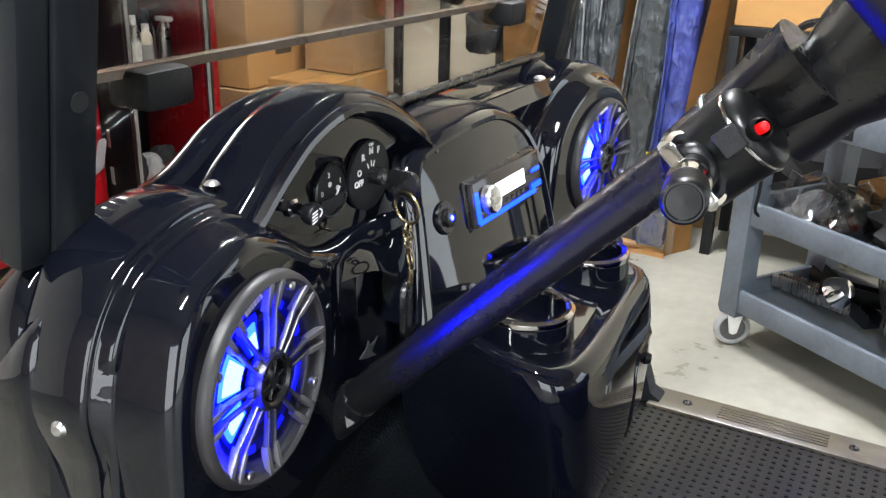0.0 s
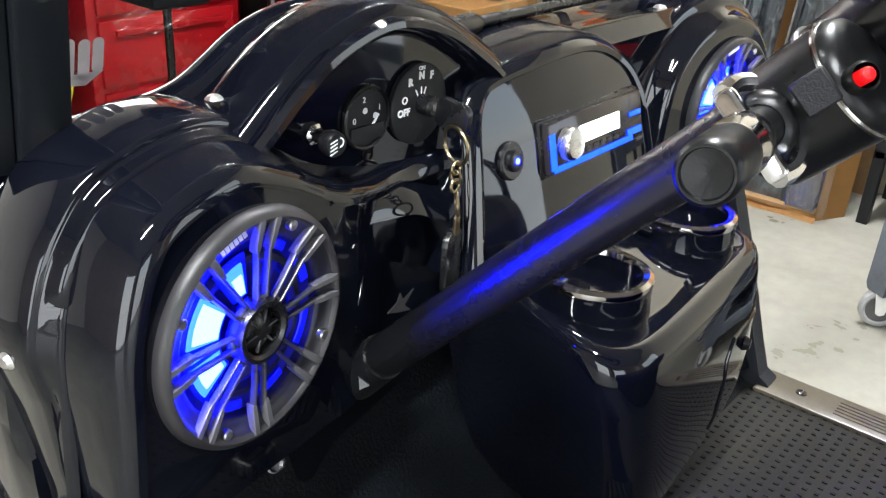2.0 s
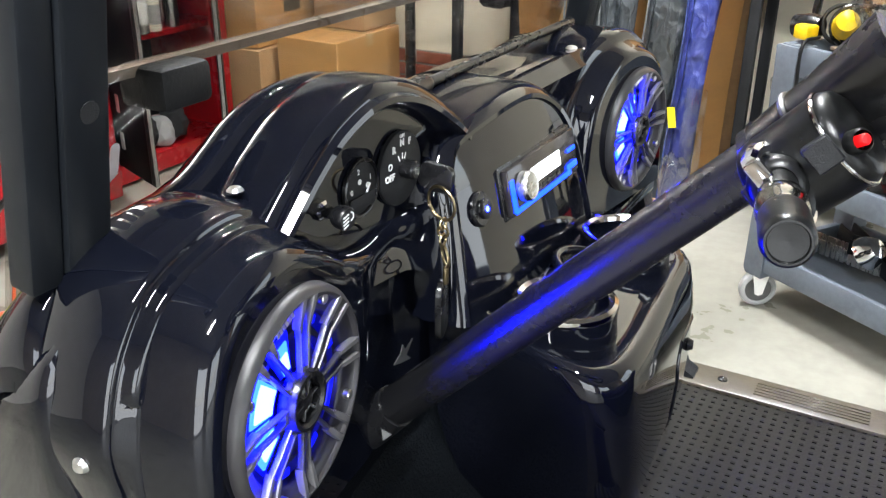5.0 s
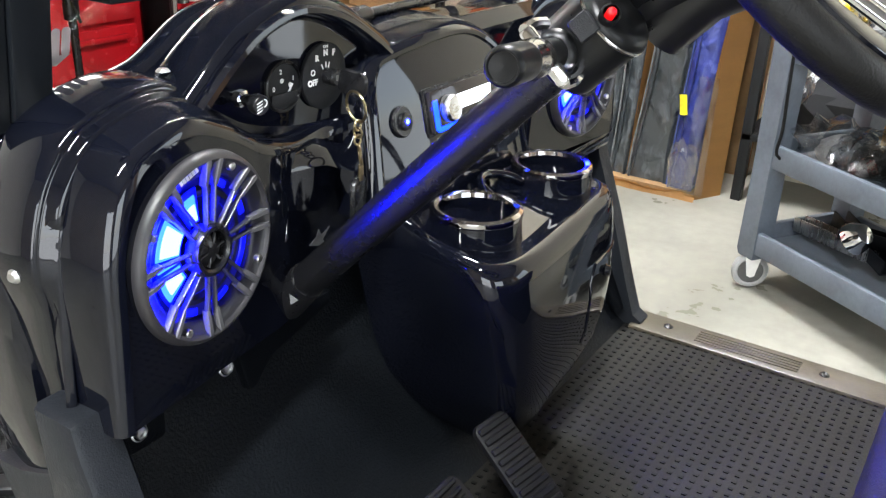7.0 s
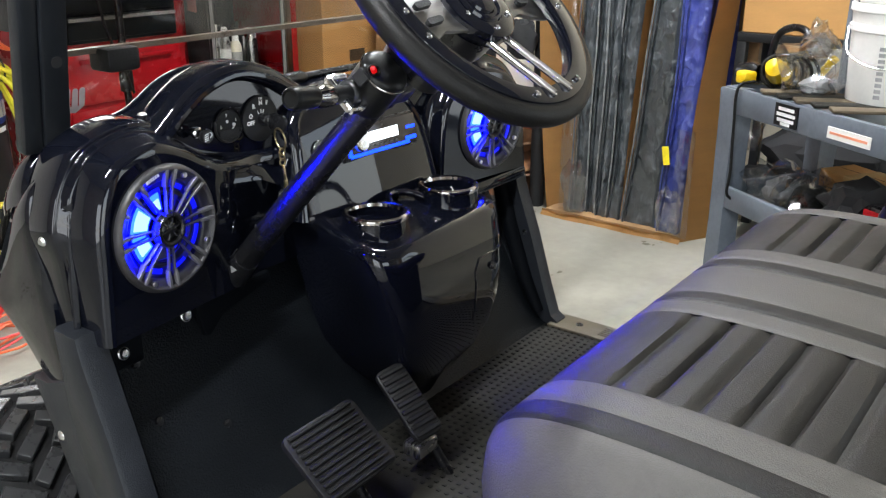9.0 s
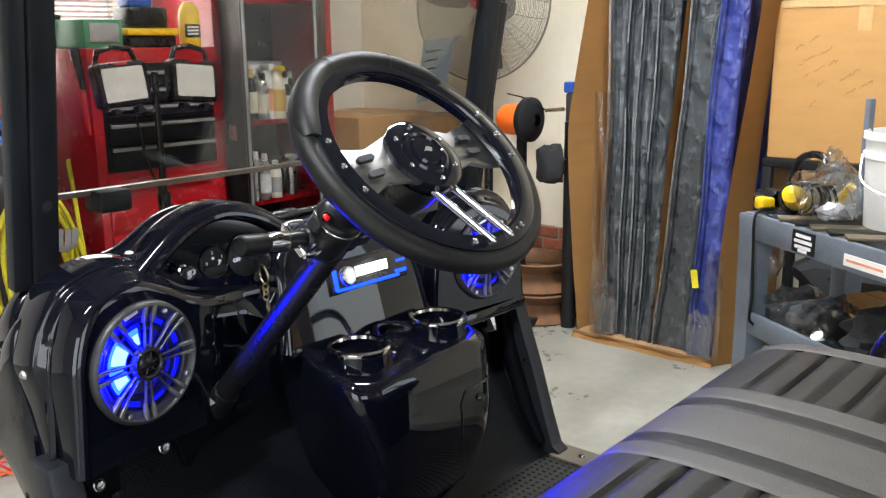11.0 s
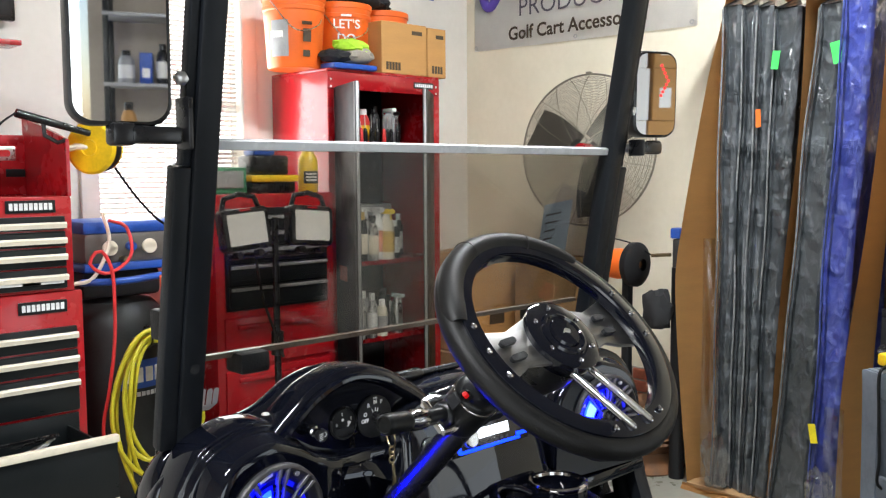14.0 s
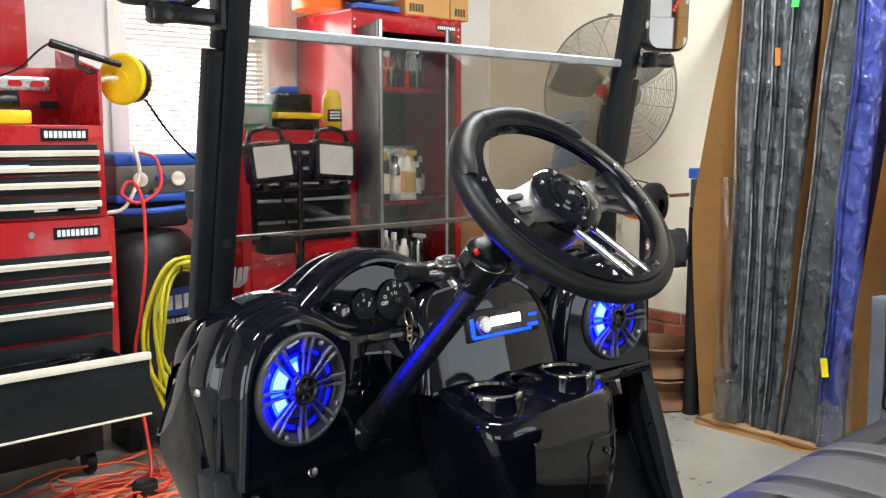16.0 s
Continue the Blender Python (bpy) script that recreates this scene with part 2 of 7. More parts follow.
SWITCH = mat("black_switch_housing", (0.0050, 0.0053, 0.0056), 0.32, bump=0.05, bump_scale=600, spec=0.28)
ZINC = mat("zinc_bolt", (0.6, 0.6, 0.6), 0.3, metal=1.0)
GUNMETAL = mat("grey_grille_plastic", (0.040, 0.040, 0.043), 0.3, vary=0.05, spec=0.6)
SILL = mat("scuffed_sill_trim", (0.078, 0.066, 0.046), 0.34, vary=0.3, bump=0.2, bump_scale=300)
VINYL_D = mat("dark_grey_pleated_vinyl", (0.0120, 0.0113, 0.0103), 0.5, bump=0.4, bump_scale=500, spec=0.2)
VINYL_M = mat("charcoal_vinyl", (0.0078, 0.0075, 0.0071), 0.5, bump=0.4, bump_scale=500, spec=0.18)
VINYL_L = mat("light_grey_vinyl", (0.056, 0.053, 0.048), 0.5, bump=0.4, bump_scale=500, spec=0.25)
WHITE_INK = mat("white_print", (0.75, 0.75, 0.75), 0.5)
BRASS = mat("worn_brass", (0.34, 0.27, 0.16), 0.3, metal=1.0)
GLASS = clear("smoky_acrylic_pane", (0.85, 0.84, 0.82), mix=0.085)
GLASS_EDGE = mat("acrylic_edge", (0.58, 0.60, 0.62), 0.25, vary=0.06)
# brown of the fold edge is a reflection put into its colour
GLASS_EDGE2 = mat("acrylic_fold_edge", (0.2, 0.16, 0.13), 0.3, vary=0.2)
DECAL = mat("frosted_decal", (0.55, 0.5, 0.5), 0.5)
MIRROR = mat("mirror_glass", (0.9, 0.92, 0.93), 0.02, metal=1.0, rough_vary=0.0, vary=0.01)
LED = glow("blue_led", (0.0, 0.003, 1.0), 0.9)
LED_MID = glow("bright_blue_led", (0.00016, 0.00085, 1.0), 440.0)
RADIO_BLUE = glow("blue_radio_keys", (0.0, 0.03, 1.0), 5.0)
LED_HOT = glow("blue_white_led", (0.00044, 0.0009, 1.0), 1300.0)
LED_DIM = glow("blue_led_back", (0.0, 0.0015, 1.0), 0.05)
DISPLAY = glow("white_display", (0.85, 0.93, 1.0), 3.0)
RED_LED = glow("red_led", (1.0, 0.006, 0.01), 0.5)
SIGNAL = glow("red_signal_led", (1.0, 0.045, 0.04), 1.5)
CONE = mat("speaker_cone", (0.006, 0.007, 0.02), 0.45)
GREY_D = mat("dark_bare_steel", (0.12, 0.12, 0.12), 0.4, metal=0.8)
BEZEL = mat("smoke_grey_bezel_plastic", (0.024, 0.0225, 0.025), 0.42, spec=0.45, vary=0.05, rough_vary=0.03)
FRAME = mat("dark_grille_plastic", (0.014, 0.0135, 0.016), 0.36, vary=0.05, spec=0.35)
TAB = mat("pale_grey_grille_plastic", (0.085, 0.083, 0.088), 0.34, vary=0.05, spec=0.5)

# ---- the golf cart ----
CART = thing("golf_cart", (0, -0.2, 0.0), "black lifted golf cart with blue-lit speakers in its gloss dashboard", "golf cart")


def xz(curve, y):
    return [Vector((p.x, y, p.y)) for p in curve]


def flip(bm):
    bmesh.ops.scale(bm, verts=bm.verts, vec=(-1, 1, 1))
    return bm


def grid_face(curve, base, y_of, rows=10, hole=None):
    """A face between a curve and a base height, bent in depth by y_of(x, z), with a round hole (x, z, r)."""
    rings = []
    for k in range(rows + 1):
        f = k / rows
        rings.append([Vector((p.x, y_of(p.x, p.y + (base - p.y) * f), p.y + (base - p.y) * f)) for p in curve])
    bm = loft(rings)
    if hole:
        gone = [f for f in bm.faces if math.hypot(f.calc_center_median().x - hole[0], f.calc_center_median().z - hole[1]) < hole[2]]
        bmesh.ops.delete(bm, geom=gone, context="FACES")
    return bm


# left-hand outline of the speaker pod's front edge, from the foot up over the arch
POD = lin([(-0.527, 0.80), (-0.520, 0.90), (-0.514, 0.968), (-0.490, 1.028), (-0.450, 1.050), (-0.402, 1.056), (-0.352, 1.037), (-0.303, 1.010), (-0.252, 0.998), (-0.200, 0.995), (-0.150, 0.994)], 110)


def pod_turn(x):
    """The speaker's face turns a few degrees towards the driver."""
    return 0.123 * (min(max(x, -0.53), -0.315) + 0.405)


def pod_step(x):
    f = min(max((x + 0.315) / 0.13, 0), 1)
    return 0.031 * f * f * (3 - 2 * f)


def pod_depth(x, z):
    return 0.008 + pod_turn(x) + pod_step(x)


def pod_ring(d, y, curve=POD):
    ring = []
    for p, q in zip(offset(curve, d), curve):
        w = min(max((q.y - 0.79) / 0.13, 0), 1) if d > 0 else 1
        p = q + (p - q) * w
        front = 1.0 if y < 0.02 else max(0.0, 1 - (y - 0.02) / 0.025)
        ring.append(Vector((p.x, y + pod_turn(q.x) * max(front, 0.8 * (q.x > -0.36)) + pod_step(q.x) * 0.8, p.y)))
    return ring


pod = join(grid_face([p for p in offset(POD, -0.015)], 0.80, pod_depth, 44, (-0.405, 0.935, 0.077)), loft([pod_ring(-0.015, 0.008), pod_ring(-0.010, 0.0084), pod_ring(-0.006, 0.0098), pod_ring(-0.002, 0.0130), pod_ring(0.001, 0.0175), pod_ring(0.0035, 0.023), pod_ring(0.0065, 0.032), pod_ring(0.0095, 0.044), pod_ring(0.0115, 0.062)]))
part("speaker_pod", pod, BLACK, CART)
LIP = [p for p in lin([(-0.4995, 0.798), (-0.5020, 0.826), (-0.5120, 0.893), (-0.5175, 0.922), (-0.5210, 0.940), (-0.5215, 0.957), (-0.514, 0.985), (-0.505, 1.006)] + [tuple(q) for q in POD[::3] if q.y > 1.018 and q.x > -0.50 or q.x > -0.48], 130) if p.x < -0.372 and not (p.x > -0.40 and p.y < 1.0)]
INNER = [Vector((min(POD, key=lambda c: abs(c.y - p.y) + (1 if c.x > -0.48 else 0)).x, p.y)) if p.y < 0.985 else p for p in LIP]


def flange_ring(curve, d, y):
    """The flange's section: it runs deeper towards the foot."""
    return [Vector((p.x, y + 0.014 * min(max((0.915 - p.y) / 0.07, 0), 1) * (d > 0.014), p.y)) for p in offset(curve, d)]


rim = loft([flange_ring(INNER, d, y) for d, y in ((0.0060, 0.0420), (0.0088, 0.0428), (0.0106, 0.0436), (0.0120, 0.0450), (0.0130, 0.0475))]
           + [flange_ring(LIP, d, y) for d, y in ((0.0146, 0.0520), (0.0156, 0.0545), (0.0172, 0.0554), (0.0192, 0.0556), (0.0210, 0.0570), (0.0226, 0.0610), (0.0245, 0.071), (0.0256, 0.086), (0.0256, 0.103), (0.0243, 0.118), (0.021, 0.130))])
part("cowl_flange", rim, BLACK, CART)

# right-hand pod
PODR = lin([(0.255, 0.80), (0.258, 0.90), (0.272, 0.985), (0.315, 1.030), (0.37, 1.047), (0.42, 1.045), (0.470, 1.022), (0.502, 0.975), (0.512, 0.90), (0.520, 0.825)], 110)
TURN_R = Matrix.Translation((0.405, 0.0, 0)) @ Matrix.Rotation(radians(-7), 4, "Z") @ Matrix.Translation((-0.415, 0, 0.008))
RR = lambda d, y: xz(offset(PODR, d), y)
podr = join(grid_face(offset(PODR, -0.008), 0.825, lambda x, z: 0.004, 40, (0.401, 0.933, 0.077)), loft([RR(-0.008, 0.004), RR(-0.003, 0.005), RR(0, 0.008), RR(0.003, 0.014), RR(0.008, 0.03), RR(0.014, 0.034), RR(0.022, 0.036), RR(0.026, 0.042), RR(0.027, 0.06), RR(0.024, 0.12), RR(0.0, 0.2), RR(-0.05, 0.28)]))
bmesh.ops.transform(podr, matrix=TURN_R, verts=podr.verts)
part("speaker_pod", podr, BLACK, CART)
part("speaker_pod_base", box((0.245, 0.004, 0.800), (0.535, 0.10, 0.828), 0.008), BLACK, CART)

# gauge hood
HOOD = lin([(-0.368, 1.036), (-0.352, 1.050), (-0.320, 1.076), (-0.284, 1.098), (-0.233, 1.110), (-0.177, 1.098), (-0.125, 1.070), (-0.085, 1.040), (-0.070, 1.005)], 48)
HR = lambda d, y: xz(offset(HOOD, d), y)
hood = loft([HR(0.0, 0.058), HR(0.001, 0.046), HR(0.005, 0.036), HR(0.010, 0.031), HR(0.015, 0.032), HR(0.018, 0.038), HR(0.021, 0.039), HR(0.027, 0.044), HR(0.030, 0.052), HR(0.0300, 0.09), HR(0.028, 0.100), HR(0.023, 0.105), HR(0.014, 0.108), HR(0.010, 0.118), HR(0.012, 0.128)])
part("gauge_hood", hood, BLACK, CART)
# raised rear ridge of the cowl, one sweep from the side over the hood, falling away to the front
RIDGE = lin([(-0.543, 0.975), (-0.537, 1.005), (-0.523, 1.030), (-0.500, 1.048), (-0.462, 1.064), (-0.424, 1.069), (-0.385, 1.0725), (-0.356, 1.080), (-0.330, 1.094), (-0.302, 1.111), (-0.270, 1.122), (-0.233, 1.127), (-0.18, 1.124), (-0.125, 1.106), (-0.085, 1.072), (-0.06, 1.03)], 90)


def ridge_ring(y, drop, inset=0.0):
    """The ridge curve at depth y, lowered by drop and drawn in at the side."""
    ring = []
    for p in RIDGE:
        w = min(max((-0.40 - p.x) / 0.13, 0), 1)
        k = max(0.0, (p.y - 0.70) / 0.36)
        ring.append(Vector((p.x + inset * w, y, p.y - drop * k)))
    return ring


part("cowl_ridge", loft([ridge_ring(0.116, 0.034), ridge_ring(0.120, 0.016), ridge_ring(0.125, 0.005), ridge_ring(0.132, 0.0), ridge_ring(0.142, -0.001), ridge_ring(0.152, 0.003), ridge_ring(0.165, 0.013), ridge_ring(0.19, 0.034, 0.006), ridge_ring(0.225, 0.066, 0.016), ridge_ring(0.265, 0.108, 0.03), ridge_ring(0.31, 0.165, 0.05), ridge_ring(0.36, 0.24, 0.08), ridge_ring(0.40, 0.31, 0.11)]), BLACK, CART)
low = lin([(-0.368, 1.030), (-0.32, 1.006), (-0.265, 0.994), (-0.20, 0.985), (-0.15, 0.965), (-0.07, 0.95)], 48)
face = loft([xz(HOOD, 0.055), [Vector((p.x, 0.055, (p.y + q.y) / 2)) for p, q in zip(HOOD, low)], xz(low, 0.055), xz(offset(low, -0.004), 0.045), xz(offset(low, -0.012), 0.035), xz(offset(low, -0.03), 0.03)])
part("gauge_panel", face, BLACK, CART)
part("lower_dash", box((-0.34, 0.062, 0.79), (0.30, 0.10, 1.03), 0.006), BLACK, CART)

# radio panel, leaning back a little
RAD = lin([(-0.160, 0.880), (-0.150, 0.96), (-0.143, 1.018), (-0.128, 1.048), (-0.095, 1.064), (0.02, 1.074), (0.09, 1.068), (0.145, 1.040), (0.176, 0.995), (0.190, 0.94), (0.200, 0.875)], 60)


def rad_depth(x, z):
    return 0.002 + 0.22 * (z - 0.960) + 1.7 * max(0, z - 0.985) ** 2 + 0.35 * (x - 0.02) ** 2


def rad_ring(d, dy):
    return [Vector((p.x, dy + rad_depth(p.x, p.y), p.y)) for p in offset(RAD, d)]


radio_panel = join(grid_face(offset(RAD, -0.016), 0.872, rad_depth, 16),
                   loft([rad_ring(-0.016, 0), rad_ring(-0.014, -0.003), rad_ring(-0.009, -0.005), rad_ring(-0.003, -0.002), rad_ring(0.002, 0.008), rad_ring(0.004, 0.03), rad_ring(0.005, 0.075)]))
part("radio_panel", radio_panel, BLACK, CART)

# cowl across the front, with its raised rear edge
prof = lin([(0.10, 0.86), (0.062, 0.98), (0.050, 1.040), (0.052, 1.060), (0.066, 1.070), (0.085, 1.068), (0.093, 1.058), (0.13, 1.055), (0.25, 1.03), (0.40, 0.96), (0.52, 0.85), (0.56, 0.70), (0.52, 0.55)], 44)
xs = [-0.12, -0.05, 0.0, 0.2, 0.35, 0.44, 0.475, 0.49]
part("front_cowl", loft([[Vector((x, p.x + max(0, abs(x) - 0.4) * 0.3, p.y - max(0, x - 0.42) * 0.35)) for p in prof] for x in xs], cap=False), BLACK, CART)
# flanks of the cowl: half width and forward reach by height
FLANK = lin([(0.528, 0.215, 0.690), (0.531, 0.235, 0.705), (0.535, 0.270, 0.742), (0.538, 0.312, 0.772), (0.540, 0.332, 0.792), (0.542, 0.326, 0.812), (0.546, 0.292, 0.850), (0.549, 0.255, 0.890), (0.552, 0.218, 0.932), (0.5525, 0.190, 0.962), (0.548, 0.160, 0.987), (0.540, 0.135, 1.006), (0.527, 0.112, 1.022)], 40)
for s in (1, -1):
    rows = []
    for p in FLANK:
        w, reach, z = p
        near = min(0.102, reach - 0.012)
        u = lambda f: near + (reach - near) * f
        w -= 0.003
        rows.append(lin([(w - 0.045, near - 0.012, z), (w - 0.016, near - 0.006, z), (w - 0.004, u(0), z), (w - 0.001, u(0.06), z), (w, u(0.2), z), (w - 0.003, u(0.45), z), (w - 0.011, u(0.7), z), (w - 0.022, u(0.88), z), (w - 0.036, u(0.97), z), (w - 0.055, u(1.0), z), (w - 0.11, u(1.03), z)], 26))
    bm = loft(rows)
    part("cowl_side", bm if s > 0 else flip(bm), BLACK, CART)
for x in (0.05, 0.30):
    part("cowl_screw", lathe([(0, 0.004), (0.006, 0.003), (0.009, 0)], 12, axis((x, 0.075, 1.068), (0, 0, 1))), ZINC, CART)
part("wiper_rod", tube([(-0.04, 0.115, 1.083), (0.0, 0.115, 1.084), (0.42, 0.125, 1.082)], 0.0062), SATIN, CART)
part("rod_end", lathe([(0, -0.03), (0.011, -0.028), (0.012, 0.02), (0.008, 0.03), (0, 0.03)], 12, axis((-0.05, 0.115, 1.083), (1, 0, 0))), SATIN, CART)
part("dash_screw", lathe([(0, 0.0032), (0.0045, 0.0026), (0.0068, 0)], 14, axis((-0.373, 0.080, 1.080), (0, 0, 1))), ZINC, CART)
part("dash_screw", lathe([(0, 0.004), (0.005, 0.003), (0.007, 0)], 12, axis((-0.371, 0.034, 1.040), (0, -1, 0.3))), ZINC, CART)
part("cowl_bolt", lathe([(0, 0.0042), (0.0040, 0.0036), (0.0056, 0.001), (0.0066, 0)], 14, axis((-0.5470, 0.078, 0.941), (-1, -0.25, 0))), ZINC, CART)

# speakers
def speaker(cx, cz, spin, turn=Matrix()):
    sp = part("speaker", lathe([(0.0900, 0.003), (0.0915, -0.003), (0.0900, -0.0095), (0.0870, -0.0130), (0.0845, -0.0138), (0.0822, -0.0125), (0.0812, -0.0100)], 72, turn @ axis((cx, 0, cz), (0, 1, 0))), BEZEL, CART, "round marine speaker with lit blue grille")
    part("grille_frame", lathe([(0.0814, -0.0105), (0.0790, -0.0078), (0.0730, -0.0060), (0.0700, -0.0050), (0.0684, -0.0025), (0.0680, 0.03)], 64, turn @ axis((cx, 0, cz), (0, 1, 0))), FRAME, sp)
    f = turn @ facing((cx, -0.010, cz), (1, 0, 0), (0, -1, 0))
    g = f @ Matrix.Rotation(radians(spin), 4, "Z")
    part("speaker_back", lathe([(0.068, -0.013), (0.060, -0.016), (0.046, -0.016)], 40, f), LED_DIM, sp)
    part("speaker_cone", lathe([(0.052, -0.0145), (0.038, -0.020), (0.001, -0.014)], 40, f), CONE, sp)
    part("woofer_ring", lathe([(0.0575, -0.015), (0.0545, -0.0105), (0.0500, -0.010), (0.0470, -0.015)], 48, f), CONE, sp)
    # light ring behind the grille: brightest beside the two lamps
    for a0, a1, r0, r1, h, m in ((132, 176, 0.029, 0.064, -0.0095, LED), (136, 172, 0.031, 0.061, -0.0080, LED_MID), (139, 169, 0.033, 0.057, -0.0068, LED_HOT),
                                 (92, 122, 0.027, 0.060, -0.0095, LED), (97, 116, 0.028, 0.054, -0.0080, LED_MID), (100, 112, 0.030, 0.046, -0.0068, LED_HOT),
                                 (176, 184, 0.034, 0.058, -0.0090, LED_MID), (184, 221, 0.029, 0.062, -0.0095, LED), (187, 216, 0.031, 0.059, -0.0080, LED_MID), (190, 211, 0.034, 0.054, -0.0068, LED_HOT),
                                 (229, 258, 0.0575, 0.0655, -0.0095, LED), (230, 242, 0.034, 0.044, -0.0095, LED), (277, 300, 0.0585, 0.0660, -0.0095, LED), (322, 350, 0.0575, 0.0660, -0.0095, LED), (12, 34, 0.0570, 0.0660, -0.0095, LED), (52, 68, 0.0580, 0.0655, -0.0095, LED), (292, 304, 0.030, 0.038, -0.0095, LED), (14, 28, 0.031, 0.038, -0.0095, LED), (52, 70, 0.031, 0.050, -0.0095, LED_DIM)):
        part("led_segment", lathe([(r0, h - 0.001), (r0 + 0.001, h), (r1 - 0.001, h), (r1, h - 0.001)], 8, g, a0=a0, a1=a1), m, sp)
    for a, w in ((2, 1.0), (42, 1.0), (82, 1.15), (127, 1.5), (180, 1.2), (224, 1.0), (268, 1.0), (312, 1.2)):
        for s in (-1, 1):
            q = g @ Matrix.Rotation(radians(a + s * 2.4), 4, "Z") @ Matrix.Translation((0, s * 0.0030 * w, 0))
            part("grille_bar", loft([[q @ Vector((x, y * wd, z + lift)) for y, z in ((-1, -0.0035), (-1, 0.0004), (-0.6, 0.0014), (0.6, 0.0014), (1, 0.0004), (1, -0.0035))] for x, wd, lift in ((0.022, 0.0014, 0.0), (0.045, 0.0014, -0.0004), (0.067, 0.0016, -0.0016))], closed=True, cap=True), GUNMETAL, sp)
            tab = q @ Matrix.Translation((0, s * 0.0009, 0))
            part("grille_tab", loft([[tab @ Vector((x, y * wd, z + lift)) for y, z in ((-1, -0.005), (-1, 0.0008), (-0.75, 0.0018), (0.75, 0.0018), (1, 0.0008), (1, -0.005))] for x, wd, lift in ((0.0600, 0.0018, -0.0016), (0.0640, 0.0024 * w ** 0.5, -0.0008), (0.0830, 0.0030 * w ** 0.5, 0.0024), (0.0862, 0.0026 * w ** 0.5, 0.0012))], closed=True, cap=True), TAB, sp)
        q = g @ Matrix.Rotation(radians(a), 4, "Z")
        part("hub_lug", box((0.0230, -0.0040, -0.005), (0.0275, 0.0040, 0.0008), 0.0012, 1, m=q), GUNMETAL, sp)
    part("hub_ring", lathe([(0.0255, -0.008), (0.0255, 0.002), (0.0235, 0.0058), (0.0205, 0.0062), (0.0180, 0.004), (0.0175, -0.004)], 40, f), SATIN, sp)
    part("tweeter", lathe([(0.018, -0.004), (0.013, 0.0), (0.006, 0.003), (0, 0.0036)], 24, f), SATIN, sp)
    for k in range(6):
        part("tweeter_vane", box((0.004, -0.0009, 0.0), (0.0165, 0.0009, 0.0030), 0.0005, 1, m=f @ Matrix.Rotation(radians(60 * k + 10), 4, "Z")), GUNMETAL, sp)
    for a in (62, 152, 242, 332):
        part("grille_screw", lathe([(0, 0.0018), (0.0035, 0.0015), (0.0045, 0.0004), (0.0045, -0.004)], 12, g @ Matrix.Rotation(radians(a), 4, "Z") @ Matrix.Translation((0.0785, 0, 0.0005))), ZINC, sp)
    q = f @ Matrix.Rotation(radians(17), 4, "Z") @ Matrix.Translation((0, 0.0815, 0.0036)) @ Matrix.Rotation(radians(-12), 4, "X")
    for k in range(6):
        part("logo_bar", box((-0.0125 + k * 0.0042, -0.0021, 0), (-0.0092 + k * 0.0042, 0.0021, 0.0005), 0, m=q), ZINC, sp)


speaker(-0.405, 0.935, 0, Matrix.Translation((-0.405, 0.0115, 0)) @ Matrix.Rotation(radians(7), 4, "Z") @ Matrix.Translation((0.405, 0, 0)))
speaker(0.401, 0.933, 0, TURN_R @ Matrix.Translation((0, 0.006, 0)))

# instruments
def dial_frame(x, z, y=0.054):
    return facing((x, y, z), (1, 0, 0), (0, -1, 0))


g = part("battery_gauge", lathe([(0.0270, 0), (0.0268, 0.003), (0.0255, 0.0042), (0.0242, 0.0036), (0.0235, 0.0015)], 40, dial_frame(-0.245, 1.046)), SATIN, CART, "round charge gauge with white marks")
part("gauge_face", lathe([(0.0240, 0.0012), (0.0001, 0.0012)], 32, dial_frame(-0.245, 1.046)), MATTE, g)
q = dial_frame(-0.245, 1.046, 0.0526)
letters("gauge_mark", "0", 0.0075, q @ Matrix.Translation((-0.014, -0.001, 0)), WHITE_INK, g)
letters("gauge_mark", "2", 0.0070, q @ Matrix.Translation((-0.003, 0.015, 0)), WHITE_INK, g)
letters("gauge_mark", "1", 0.0070, q @ Matrix.Translation((0.015, 0.006, 0)), WHITE_INK, g)
for x, z in ((-0.002, 0.006), (0.010, 0.0)):
    part("gauge_symbol", lathe([(0.0026, 0), (0.0026, 0.0005), (0, 0.0005)], 10, q @ Matrix.Translation((x, z, 0))), WHITE_INK, g)
part("gauge_needle", box((0, -0.0009, 0), (0.017, 0.0009, 0.001), 0, m=q @ Matrix.Translation((0.002, -0.012, 0.0006)) @ Matrix.Rotation(radians(50), 4, "Z")), WHITE_INK, g)
part("gauge_cover", box((-0.019, -0.019, 0), (0.019, -0.006, 0.0025), 0.001, m=q @ Matrix.Translation((0, 0.0, 0))), MATTE, g)

ig = part("ignition_switch", lathe([(0.0355, 0), (0.0355, 0.004), (0.0335, 0.0055), (0.0, 0.0055)], 40, dial_frame(-0.183, 1.046)), MATTE, CART, "round black key switch plate with white markings")
q = dial_frame(-0.183, 1.046, 0.0482)
letters("mark", "OFF", 0.0088, q @ Matrix.Translation((-0.0215, -0.004, 0)), WHITE_INK, ig, bold=0.0003)
part("mark", lathe([(0.0034, 0), (0.0034, 0.0006), (0.0022, 0.0006), (0.0022, 0)], 14, q @ Matrix.Translation((-0.021, 0.007, 0))), WHITE_INK, ig)
for s, x, z in (("R", -0.014, 0.021), ("N", 0.0, 0.025), ("F", 0.013, 0.0235)):
    letters("mark", s, 0.0088, q @ Matrix.Translation((x, z, 0)), WHITE_INK, ig, bold=0.0004)
